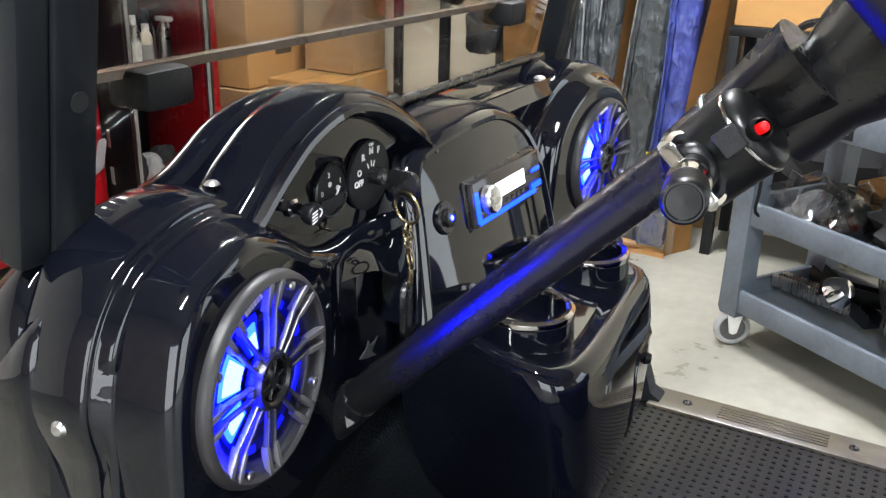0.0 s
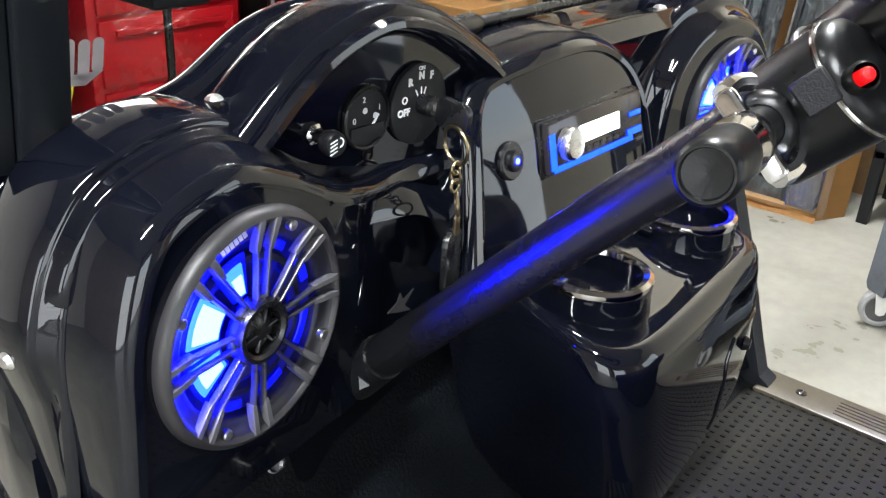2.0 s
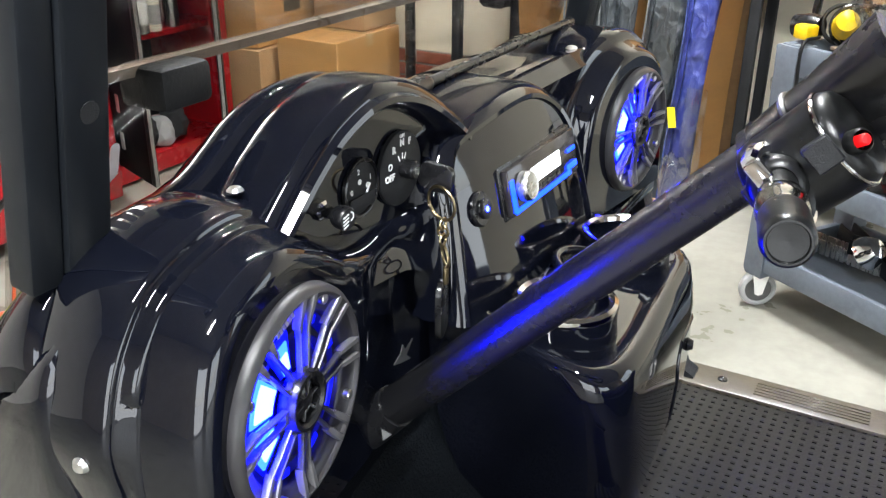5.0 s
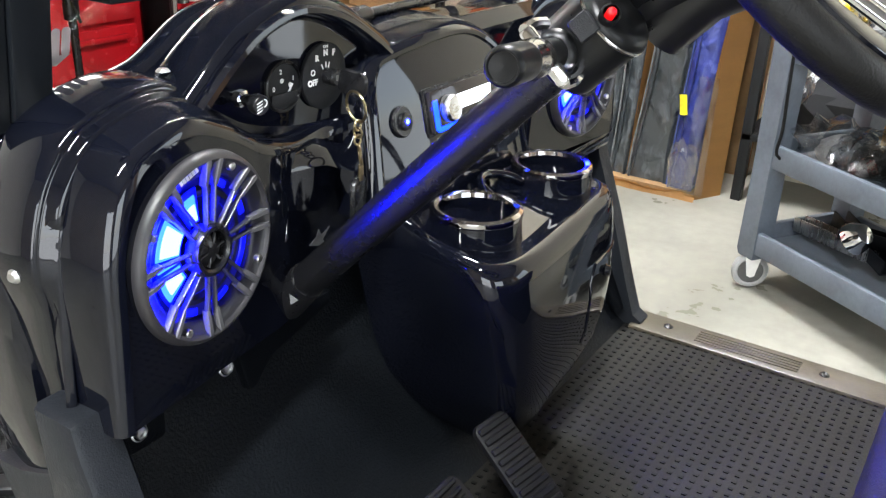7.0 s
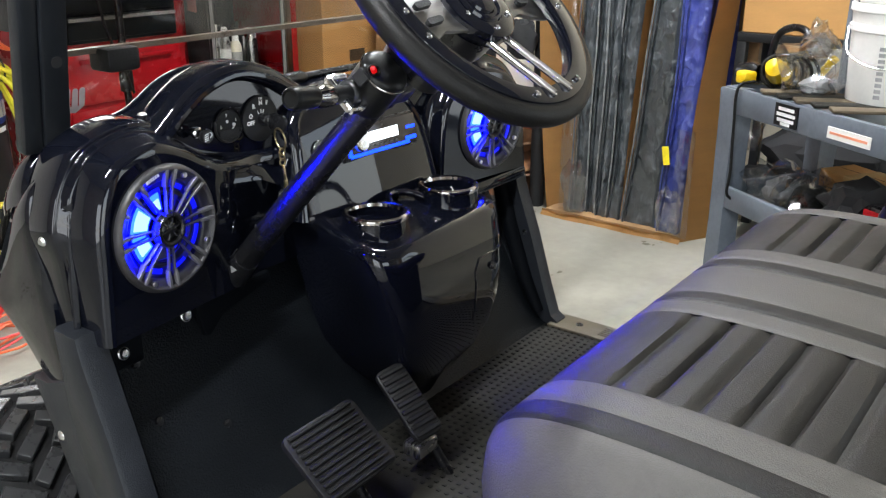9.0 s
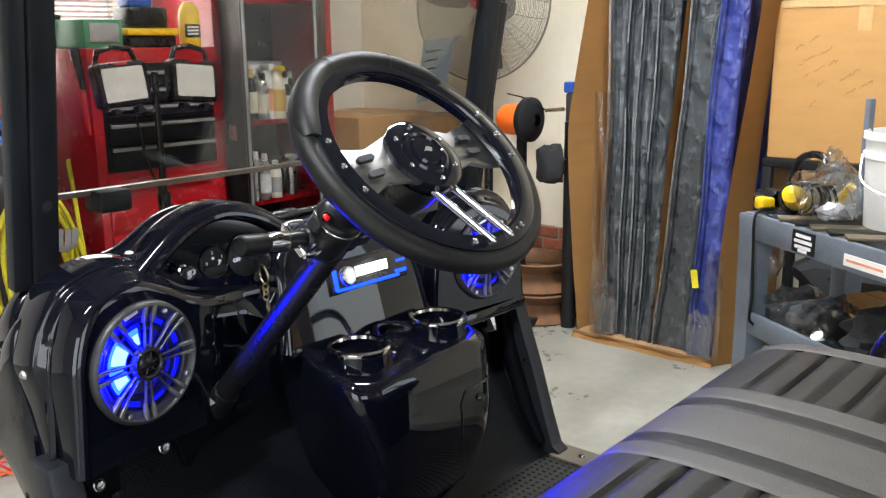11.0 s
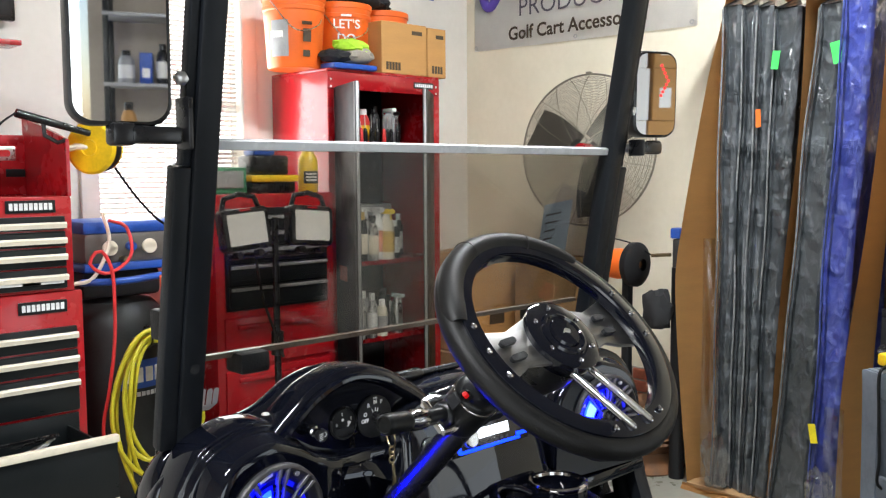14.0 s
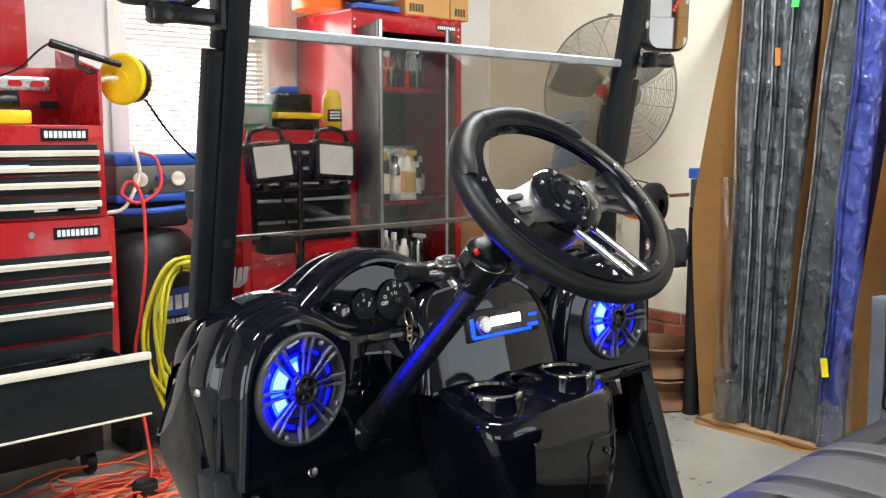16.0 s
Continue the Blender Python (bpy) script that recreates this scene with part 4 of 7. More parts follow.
    for y in (-0.010, 0.012):
        # the spoke is not cut: black pads paint in the dark of its slots
        part("slot_shade_pad", prism(rounded(0.024, 0.008, 0.0035), 0.0054, wf @ Matrix.Translation((s * 0.088, y, -0.006)) @ Matrix.Rotation(radians(s * 5), 4, "Y")), MATTE, sk)
    for y in (-0.034, 0.0, 0.036):
        part("rim_screw", lathe([(0.0038, 0), (0.0036, 0.0022), (0.0018, 0.003), (0, 0.0022)], 10, rf @ Matrix.Translation((s * math.sqrt(0.141 ** 2 - y * y), y, 0.0026))), CHROME, wheel)
for x in (-0.017, 0.016):
    part("wheel_bar", tube([wf @ Vector((x, -0.040, -0.012)), wf @ Vector((x * 1.05, -0.139, 0.011))], 0.0047, 16), CHROME, wheel)
for x in (-0.045, -0.018, 0.017, 0.047):
    part("rim_screw", lathe([(0.0038, 0), (0.0036, 0.0022), (0.0018, 0.003), (0, 0.0022)], 10, rf @ Matrix.Translation((x, -math.sqrt(0.141 ** 2 - x * x), 0.004))), CHROME, wheel)

# windscreen, posts and mirrors
def lean(z, y0=0.100, k=-0.18):
    return y0 + k * (z - 1.163)


for s in (-1, 1):
    m = Matrix.Translation((s * 0.479, lean(1.5), 1.5)) @ Matrix.Rotation(math.atan(0.18), 4, "X")
    post = part("windscreen_post", box((-0.019, 0.0, -0.50), (0.019, 0.036, 0.60), 0.004, 2, m=m), POWDER, CART)
    lo, hi = sorted((s * 0.0195, s * 0.046))
    part("post_sleeve", box((lo, 0.004, -0.465), (hi, 0.028, -0.045), 0.003, m=m), POWDER, post)
    lo, hi = sorted((s * 0.0195, s * 0.034))
    part("post_channel", box((lo, 0.006, -0.044), (hi, 0.026, 0.60), 0.003, m=m), POWDER, post)
    part("post_hole", lathe([(0.0078, 0), (0.0078, 0.0008), (0, 0.0008)], 16, m @ axis((s * -0.001, -0.0001, -0.342), (0, -1, 0))), MATTE, post)
    for z in (0.075, -0.005):
        part("post_bolt", lathe([(0.010, -0.004), (0.010, 0.006), (0.005, 0.009), (0, 0.009)], 6, m @ axis((s * 0.040, 0.012, z), (s * 0.3, -1, 0))), ZINC, post)
    # mirror
    if s < 0:
        mc, w, h = Vector((-0.609, 0.022, 1.625)), 0.128, 0.232
    else:
        mc, w, h = Vector((0.586, 0.022, 1.613)), 0.112, 0.185
    mm = facing(mc, (1, s * 0.25, 0), (s * 0.25, -1, -0.03)) if s < 0 else facing(mc, (1, -0.38, 0), (-0.38, -1, -0.03))
    mir = part("side_mirror", prism(rounded(w, h, 0.03, 8), 0.03, mm @ Matrix.Translation((0, 0, -0.03)), 0.006), SATIN, CART, "black side mirror on bracket")
    part("mirror_shell", lathe([(0.5, 0), (0.45, -0.25), (0.25, -0.42), (0, -0.48)], 24, mm @ Matrix.Translation((0, 0, -0.028)) @ Matrix.Diagonal((w, h, 0.12, 1))), SATIN, mir)
    gm = prism(rounded(w - 0.012, h - 0.012, 0.026, 8), 0.003, mm @ Matrix.Translation((0, 0, -0.0012)))
    part("mirror_glass", gm, MIRROR, mir)
    if s > 0:
        for k in range(9):
            t = (k - 4) / 4
            part("signal_led", lathe([(0.0035, 0), (0.0035, 0.0008), (0, 0.0008)], 8, mm @ Matrix.Translation((0.030 - abs(t) * 0.018, t * 0.032 + 0.03, 0.0019))), SIGNAL, mir, "small red signal light")
    part("mirror_arm", box((min(s * 0.53, s * 0.60), 0.012, 1.487), (max(s * 0.53, s * 0.60), 0.040, 1.510), 0.005), SATIN, mir)
    part("mirror_foot", box((mc.x - 0.016, 0.014, 1.484), (mc.x + 0.016, 0.042, 1.514), 0.006), SATIN, mir)
    part("mirror_clamp", box((s * 0.522 - 0.004, 0.006, 1.48), (s * 0.522 + 0.004, 0.044, 1.55 if s < 0 else 1.515), 0.003), SATIN, mir)

WS = lambda x, z, d=0.0: Vector((x, 0.150 - 0.28 * (z - 1.160) + d, z))
ws = part("windscreen", loft([[WS(-0.50, 1.00), WS(-0.50, 1.487), WS(-0.50, 1.487, 0.005), WS(-0.50, 1.00, 0.005)], [WS(0.50, 1.00), WS(0.50, 1.487), WS(0.50, 1.487, 0.005), WS(0.50, 1.00, 0.005)]], closed=True, cap=True), GLASS, CART, "clear folded acrylic windscreen", 0)
ws2 = part("folded_pane", loft([[WS(-0.49, 1.162, 0.016), WS(-0.49, 1.487, 0.016), WS(-0.49, 1.487, 0.021), WS(-0.49, 1.162, 0.021)], [WS(0.49, 1.162, 0.016), WS(0.49, 1.487, 0.016), WS(0.49, 1.487, 0.021), WS(0.49, 1.162, 0.021)]], closed=True, cap=True), GLASS, ws, "", 0)
for o in (ws, ws2):
    o.visible_shadow = False
edge = bmesh.new()
loft([[WS(x, 1.482, -0.004), WS(x, 1.494, -0.004), WS(x, 1.498, 0.004), WS(x, 1.498, 0.020), WS(x, 1.494, 0.028), WS(x, 1.482, 0.028)] for x in (-0.50, 0.50)], closed=True, cap=True, bm=edge)
part("top_edge", edge, GLASS_EDGE, ws, "white clouded folded edge of the windscreen")
part("fold_edge", loft([[WS(x, 1.158, 0.013), WS(x, 1.1665, 0.013), WS(x, 1.1665, 0.026), WS(x, 1.158, 0.026)] for x in (-0.49, 0.49)], closed=True, cap=True), GLASS_EDGE2, ws)
part("pivot_block", box((-0.497, 0.128, 1.197), (-0.462, 0.203, 1.244), 0.005), RUBBER, ws)
for x in (-0.353, 0.353):
    part("retaining_clip", box((x - 0.027, 0.135, 1.132), (x + 0.027, 0.185, 1.166), 0.006), RUBBER, ws)
dm = facing(WS(-0.427, 1.098, -0.002), (1, 0, 0), (0, -1, -0.28))
for k, (x, h) in enumerate(((-0.018, 0.026), (-0.006, 0.032), (0.006, 0.034), (0.017, 0.028))):
    part("decal", prism(rounded(0.009, h, 0.004, 3), 0.0006, dm @ Matrix.Translation((x, 0.003 * (k % 2), 0))), DECAL, ws)
part("decal", prism([(-0.024, -0.010), (0.022, -0.010), (0.008, -0.020), (-0.010, -0.018)], 0.0006, dm), DECAL, ws)

# seat
def seat_profile(x):
    e = max(0, (abs(x) - 0.42) / 0.085)
    drop = 0.05 * e ** 2.2
    back = 0.075 * max(0, (abs(x) - 0.40) / 0.11) ** 2.2
    return [Vector((x, y - back * min(max((y + 0.86) / 0.28, 0), 1), z - drop)) for y, z in ((-0.575, 0.745), (-0.553, 0.765), (-0.545, 0.80), (-0.551, 0.835), (-0.570, 0.858), (-0.605, 0.872), (-0.66, 0.879), (-0.75, 0.880), (-0.86, 0.874), (-0.98, 0.862), (-1.10, 0.85), (-1.16, 0.84))]


def seat_strip(x0, x1, material, n=6, pleat=False):
    rows = []
    for k in range(n + 1):
        r = seat_profile(x0 + (x1 - x0) * k / n)
        sag = -0.0018 if k in (0, n) else 0.0
        if pleat:
            fine = lin(r[2:], 110)
            r = r[:2] + [Vector((p.x, p.y, p.z - 0.011 * max(0, 1 - abs(((p.y + 0.62) / 0.046) % 1.0 - 0.5) / 0.22) ** 2 * (1 if p.y < -0.60 else 0) * (1 if 0 < k < n else 0.4))) for p in fine]
        else:
            r = r[:2] + lin(r[2:], 110)
        rows.append([p + Vector((0, 0, sag)) for p in r])
    return part("seat_panel", loft(rows), material, seat)


seat = part("seat", box((-0.50, -1.14, 0.70), (0.50, -0.585, 0.79), 0.03, 3), VINYL_M, CART, "grey striped vinyl bench seat with pleated panels")
STR = [(-0.505, -0.43, VINYL_L, 0), (-0.43, -0.388, VINYL_M, 0), (-0.388, -0.335, VINYL_L, 0), (-0.335, -0.105, VINYL_D, 1), (-0.105, -0.058, VINYL_L, 0), (-0.058, -0.022, VINYL_M, 0), (-0.022, 0.095, VINYL_L, 0), (0.095, 0.13, VINYL_M, 0), (0.13, 0.18, VINYL_L, 0), (0.18, 0.40, VINYL_D, 1), (0.40, 0.45, VINYL_L, 0), (0.45, 0.475, VINYL_M, 0), (0.475, 0.525, VINYL_L, 0)]
for x0, x1, m, p in STR:
    seat_strip(x0, x1, m, 8, bool(p))
part("seat_base", box((-0.50, -1.14, 0.47), (0.50, -0.64, 0.70), 0.02), PANEL, CART)
part("hip_rail", tube(lin([(0.545, -0.72, 0.80), (0.545, -0.74, 0.88), (0.545, -0.82, 0.955), (0.545, -0.95, 0.985), (0.545, -1.12, 0.99)], 20), 0.013, 14), SATIN, CART)

# front tyre with chevron lugs
for s in (-1, 1):
    tc = Vector((s * 0.46, 0.43, 0.272))
    ty = part("tyre", lathe([(0.14, -0.115), (0.19, -0.130), (0.235, -0.128), (0.252, -0.115), (0.256, -0.06), (0.256, 0.06), (0.252, 0.115), (0.235, 0.128), (0.19, 0.130), (0.14, 0.115)], 48, axis(tc, (1, 0, 0))), RUBBER, CART, "knobbly black off-road tyre")
    if s < 0:
        lug = None
        for k in range(30):
            for c in range(4):
                m = axis(tc, (1, 0, 0)) @ Matrix.Rotation(radians((k + 0.5 * (c % 2)) * 12), 4, "Z") @ Matrix.Translation((0.256, 0, -0.090 + 0.060 * c)) @ Matrix.Rotation(radians(38 if c % 2 else -38), 4, "X")
                if lug is None:
                    lug, first = part("tyre_lug", box((-0.012, -0.0125, -0.034), (0.0145, 0.0125, 0.034), 0.002, 1, m=m), LUG_SHEEN, ty), m
                else:
                    twin(lug, m @ first.inverted())
    part("wheel_rim", lathe([(0.15, -0.11), (0.145, -0.10), (0.10, -0.085), (0.05, -0.09), (0.0, -0.09)], 32, axis(tc, (s, 0, 0)) @ Matrix.Rotation(math.pi, 4, "X")), BLACK, ty)

# ---- the garage ----
def wallmat(name, color, color2):
    return mat(name, color, 0.75, vary=0.05, scale=3, bump=0.12, bump_scale=120, color2=color2)


WALL = wallmat("cream_wall_paint", (0.78, 0.72, 0.58), (0.71, 0.65, 0.51))
WALL_W = wallmat("white_wall_paint", (0.78, 0.75, 0.70), (0.71, 0.68, 0.63))
WALL_B = wallmat("tan_board", (0.44, 0.39, 0.33), (0.36, 0.31, 0.25))
CONCRETE = mat("sealed_concrete", (0.36, 0.345, 0.295), 0.38, scale=2.6, bump=0.12, bump_scale=90, color2=(0.22, 0.212, 0.175), rough_vary=0.18)
CEIL = mat("ceiling_board", (0.20, 0.19, 0.175), 0.8, scale=4)
RED = mat("red_enamel", (0.36, 0.007, 0.012), 0.25, vary=0.10, scale=3, coat=0.3)
CARD = mat("brown_cardboard", (0.47, 0.247, 0.082), 0.75, vary=0.07, scale=6, bump=0.25, bump_scale=150, stretch=(1, 1, 4))
CARD_D = mat("dull_cardboard", (0.33, 0.195, 0.09), 0.8, vary=0.18, scale=6, bump=0.25, bump_scale=150)
TAPE = mat("clear_parcel_tape", (0.55, 0.36, 0.17), 0.12, vary=0.1, bump=0.3, bump_scale=60)
BRICK = mat("red_brick", (0.30, 0.085, 0.045), 0.85, vary=0.3, scale=20, bump=0.5, bump_scale=120)
MORTAR = mat("grey_mortar", (0.30, 0.27, 0.23), 0.9, vary=0.2, bump=0.4, bump_scale=200)
INK = mat("black_marker", (0.055, 0.036, 0.020), 0.6)
YELLOW = mat("yellow_plastic", (0.80, 0.52, 0.01), 0.35)
HOSE_Y = mat("yellow_hose_rubber", (0.52, 0.46, 0.02), 0.42, vary=0.18)
CORD_R = mat("red_cord", (0.62, 0.03, 0.03), 0.45)
CORD_O = mat("orange_cord", (0.75, 0.13, 0.04), 0.45)
ORANGE = mat("orange_bucket_plastic", (0.80, 0.14, 0.015), 0.38, vary=0.06)
BLUE = mat("blue_plastic", (0.02, 0.08, 0.38), 0.35)
GREEN = mat("green_plastic", (0.05, 0.25, 0.12), 0.4)
WHITE = mat("white_plastic", (0.78, 0.77, 0.74), 0.4, vary=0.05)
CREAM = mat("drawer_pull_alloy", (0.74, 0.67, 0.54), 0.35, vary=0.08)
GREY_P = mat("grey_blue_cart_plastic", (0.112, 0.131, 0.158), 0.45, vary=0.2, scale=8, bump=0.25, bump_scale=260)
GREY = mat("grey_paint", (0.32, 0.32, 0.32), 0.4)
RUST = mat("rusty_steel", (0.20, 0.085, 0.03), 0.8, vary=0.4, scale=18, bump=0.5, bump_scale=160, color2=(0.09, 0.045, 0.025))
DRAWER = mat("black_drawer_enamel", (0.0085, 0.0105, 0.0115), 0.32, vary=0.08, spec=0.3)
LENS = mat("frosted_lamp_lens", (0.55, 0.53, 0.50), 0.45, bump=0.2, bump_scale=500)
NEON = mat("neon_microfibre", (0.42, 0.75, 0.05), 0.9, bump=0.8, bump_scale=90)
FUR = mat("grey_wool_mitt", (0.32, 0.29, 0.24), 0.95, bump=0.8, bump_scale=90)
CLOTH = mat("black_cloth", (0.015, 0.015, 0.017), 0.85, bump=0.5, bump_scale=60)
PURPLE = mat("purple_print", (0.10, 0.06, 0.35), 0.5)
VINYL_W = mat("white_banner_vinyl", (0.80, 0.78, 0.74), 0.45, vary=0.04, bump=0.08, bump_scale=8)
WIRE = mat("greasy_fan_wire", (0.21, 0.187, 0.147), 0.42, metal=0.4)
BLADE = mat("dusty_fan_blade", (0.022, 0.020, 0.017), 0.5, vary=0.3)
PANE = clear("window_glass", (0.96, 0.97, 0.97), mix=0.03)
BAG = clear("thin_plastic_film", (0.86, 0.87, 0.88), rough=0.12, mix=0.35)
SCREEN = mat("dark_screen", (0.02, 0.025, 0.03), 0.15)


def wrap(name, base, light):
    """Padding under crinkled clear film: long sharp wrinkles over a dark or blue core."""
    m = bpy.data.materials.new(name)
    m.use_nodes = True
    nt = m.node_tree
    b = nt.nodes["Principled BSDF"]
    co = nt.nodes.new("ShaderNodeTexCoord")
    mp = nt.nodes.new("ShaderNodeMapping")
    mp.inputs["Scale"].default_value = (15, 17, 9)
    nt.links.new(co.outputs["Object"], mp.inputs[0])
    vo = nt.nodes.new("ShaderNodeTexVoronoi")
    vo.feature = "DISTANCE_TO_EDGE"
    vo.inputs["Scale"].default_value = 1.6
    no = nt.nodes.new("ShaderNodeTexNoise")
    no.inputs["Scale"].default_value, no.inputs["Detail"].default_value, no.inputs["Distortion"].default_value = 1.5, 4, 0.8
    nt.links.new(mp.outputs[0], no.inputs["Vector"])
    mv = nt.nodes.new("ShaderNodeMixRGB")
    mv.inputs[0].default_value = 0.3
    nt.links.new(mp.outputs[0], mv.inputs[1])
    nt.links.new(no.outputs["Color"], mv.inputs[2])
    nt.links.new(mv.outputs[0], vo.inputs["Vector"])
    ad = nt.nodes.new("ShaderNodeMath")
    ad.operation = "MULTIPLY_ADD"
    ad.inputs[1].default_value = 0.5
    pn = nt.nodes.new("ShaderNodeTexNoise")
    pn.inputs["Scale"].default_value, pn.inputs["Detail"].default_value = 9.0, 2
    nt.links.new(co.outputs["Object"], pn.inputs["Vector"])
    pr = nt.nodes.new("ShaderNodeMapRange")
    pr.inputs["From Min"].default_value, pr.inputs["From Max"].default_value = 0.44, 0.66
    pr.inputs["To Min"].default_value, pr.inputs["To Max"].default_value = 0.12, 1.0
    nt.links.new(pn.outputs["Fac"], pr.inputs["Value"])
    sv = nt.nodes.new("ShaderNodeMath")
    sv.operation = "MULTIPLY"
    nt.links.new(vo.outputs["Distance"], sv.inputs[0])
    nt.links.new(pr.outputs[0], sv.inputs[1])
    sn = nt.nodes.new("ShaderNodeMath")
    sn.operation = "MULTIPLY"
    nt.links.new(no.outputs["Fac"], sn.inputs[0])
    nt.links.new(pr.outputs[0], sn.inputs[1])
    nt.links.new(sv.outputs[0], ad.inputs[0])
    nt.links.new(sn.outputs[0], ad.inputs[2])
    bp = nt.nodes.new("ShaderNodeBump")
    bp.inputs["Strength"].default_value, bp.inputs["Distance"].default_value = 0.9, 0.020
    nt.links.new(ad.outputs[0], bp.inputs["Height"])
    nt.links.new(bp.outputs[0], b.inputs["Coat Normal"])
    nt.links.new(bp.outputs[0], b.inputs["Normal"])
    # paler noise patches paint film highlights into the base colour
    rp = nt.nodes.new("ShaderNodeValToRGB")
    rp.color_ramp.elements[0].position, rp.color_ramp.elements[1].position = 0.50, 0.88
    rp.color_ramp.elements[0].color, rp.color_ramp.elements[1].color = (*base, 1), (*light, 1)
    nt.links.new(no.outputs["Fac"], rp.inputs[0])
    nt.links.new(rp.outputs[0], b.inputs["Base Color"])
    b.inputs["Roughness"].default_value = 0.3
    b.inputs["Coat Weight"].default_value, b.inputs["Coat Roughness"].default_value = 1.0, 0.07
    return m


WRAP_K = wrap("film_over_charcoal_pad", (0.040, 0.047, 0.053), (0.13, 0.145, 0.16))
FILM_K = mat("film_fold_on_charcoal", (0.22, 0.225, 0.23), 0.16, vary=0.4, scale=30, bump=0.5, bump_scale=40, coat=0.6)
FILM_B = mat("film_fold_on_blue", (0.07, 0.10, 0.30), 0.16, vary=0.4, scale=30, bump=0.5, bump_scale=40, coat=0.6)
WRAP_B = wrap("film_over_blue_pad", (0.030, 0.045, 0.24), (0.11, 0.14, 0.40))

single("floor", box((-5, -5.5, -0.12), (2.96, 2.97, 0.0), 0), CONCRETE, "stained sealed concrete garage floor", "floor", kind="structure")
single("ground", box((-60, -80, -0.25), (60, 60, -0.125), 0), mat("pale_driveway", (0.40, 0.39, 0.37), 0.8, scale=1), "pale concrete driveway outside", "ground", kind="structure")
we = thing("wall_east", (2.96, 0.5, 0), "cream painted garage wall with scuffs over a brick base", "wall", kind="structure")
for lo, hi in (((2.96, -2.75, 0), (3.12, 3.12, 3.6)), ((2.96, -5.5, 0), (3.12, -5.2, 3.6)), ((2.96, -5.2, 2.45), (3.12, -2.75, 3.6))):
    part("wall_piece", box(lo, hi, 0), WALL, we)
wn = thing("wall_north", (0, 3.0, 0), "white painted wall with a window", "wall", kind="structure")
for lo, hi in (((-5, 2.97, 0), (0.56, 3.12, 3.6)), ((1.36, 2.97, 0), (2.96, 3.12, 3.6)), ((0.56, 2.97, 0), (1.36, 3.12, 1.22)), ((0.56, 2.97, 2.34), (1.36, 3.12, 3.6))):
    part("wall_piece", box(lo, hi, 0), WALL_W, wn)
ww = thing("wall_west", (-5.0, 0, 0), "tan garage side wall with an open door", "wall", kind="structure")
for lo, hi in (((-5.15, -5.5, 0), (-5, -3.6, 3.6)), ((-5.15, -0.8, 0), (-5, 3.12, 3.6)), ((-5.15, -3.6, 2.35), (-5, -0.8, 3.6))):
    part("wall_piece", box(lo, hi, 0), WALL_B, ww)
wso = thing("wall_south", (0, -5.5, 0), "garage wall with a wide open door", "wall", kind="structure")
for lo, hi in (((-5, -5.65, 0), (-4.3, -5.5, 3.6)), ((-1.2, -5.65, 0), (2.96, -5.5, 3.6)), ((-4.3, -5.65, 2.5), (-1.2, -5.5, 3.6))):
    part("wall_piece", box(lo, hi, 0), WALL_B, wso)
single("ceiling", box((-5.1, -5.6, 3.6), (3.1, 3.1, 3.7), 0), CEIL, "dull grey-brown ceiling boards", "ceiling", kind="structure")
TUBE = glow("lit_tube", (0.98, 0.97, 0.93), 50.0)
for x, y in LAMPS:
    t = thing("ceiling_light", (x, y, 3.5), "white fluorescent ceiling light fitting", "ceiling light", "ceiling lights")
    part("lamp_housing", box((x - 0.65, y - 0.05, 3.54), (x + 0.65, y + 0.05, 3.598), 0.01), WALL_W, t)
    for e in (-0.61, 0.61):
        part("lamp_holder", box((x + e - 0.012, y - 0.07, 3.32), (x + e + 0.012, y + 0.07, 3.54), 0.004), WHITE, t)
    for s in (-0.05, 0.05):
        part("lamp_tube", tube([(x - 0.6, y + s, 3.34), (x + 0.6, y + s, 3.34)], 0.014), TUBE, t)

# window with blind
win = thing("window_1", (0.96, 3.0, 1.22), "bright window behind white slatted blind", "window", kind="structure")
for lo, hi in (((0.50, 2.945, 1.16), (0.585, 2.968, 2.40)), ((1.335, 2.945, 1.16), (1.42, 2.968, 2.40)), ((0.585, 2.945, 2.32), (1.335, 2.968, 2.40)), ((0.48, 2.93, 1.14), (1.44, 2.968, 1.20))):
    part("window_casing", box(lo, hi, 0.006), WALL_W, win)
part("sash_bar", box((0.57, 3.04, 1.76), (1.35, 3.07, 1.81), 0.004), WHITE, win)
pane = part("pane", box((0.57, 3.075, 1.22), (1.35, 3.08, 2.34), 0), PANE, win, "", 0)
pane.visible_shadow = False
slat = part("blind_slat", box((0.60, -0.0115, -0.0012), (1.325, 0.0115, 0.0012), 0.0008, 1, m=Matrix.Translation((0, 3.0, 2.30)) @ Matrix.Rotation(radians(-28), 4, "X")), WHITE, win)
for k in range(1, 46):
    twin(slat, Matrix.Translation((0, 0, -0.0235 * k)))
for x in (0.72, 1.20):
    part("blind_cord", tube([(x, 2.99, 2.31), (x, 2.99, 1.23)], 0.0012, 6), WHITE, win)
single("backdrop", box((-1.5, 3.9, -0.1), (4.0, 3.92, 4.2), 0), glow("overexposed_daylight", (1.0, 0.99, 0.97), 4.5), "bright hazy daylight outside the window", "backdrop", kind="structure")

# brick base of the east wall
part("mortar_bed", box((2.948, 0.6, 0.0), (2.9595, 2.96, 0.395), 0), MORTAR, we)
bk = part("brick", box((2.938, 0.602, 0.004), (2.958, 0.792, 0.060), 0.004, 1), BRICK, we)
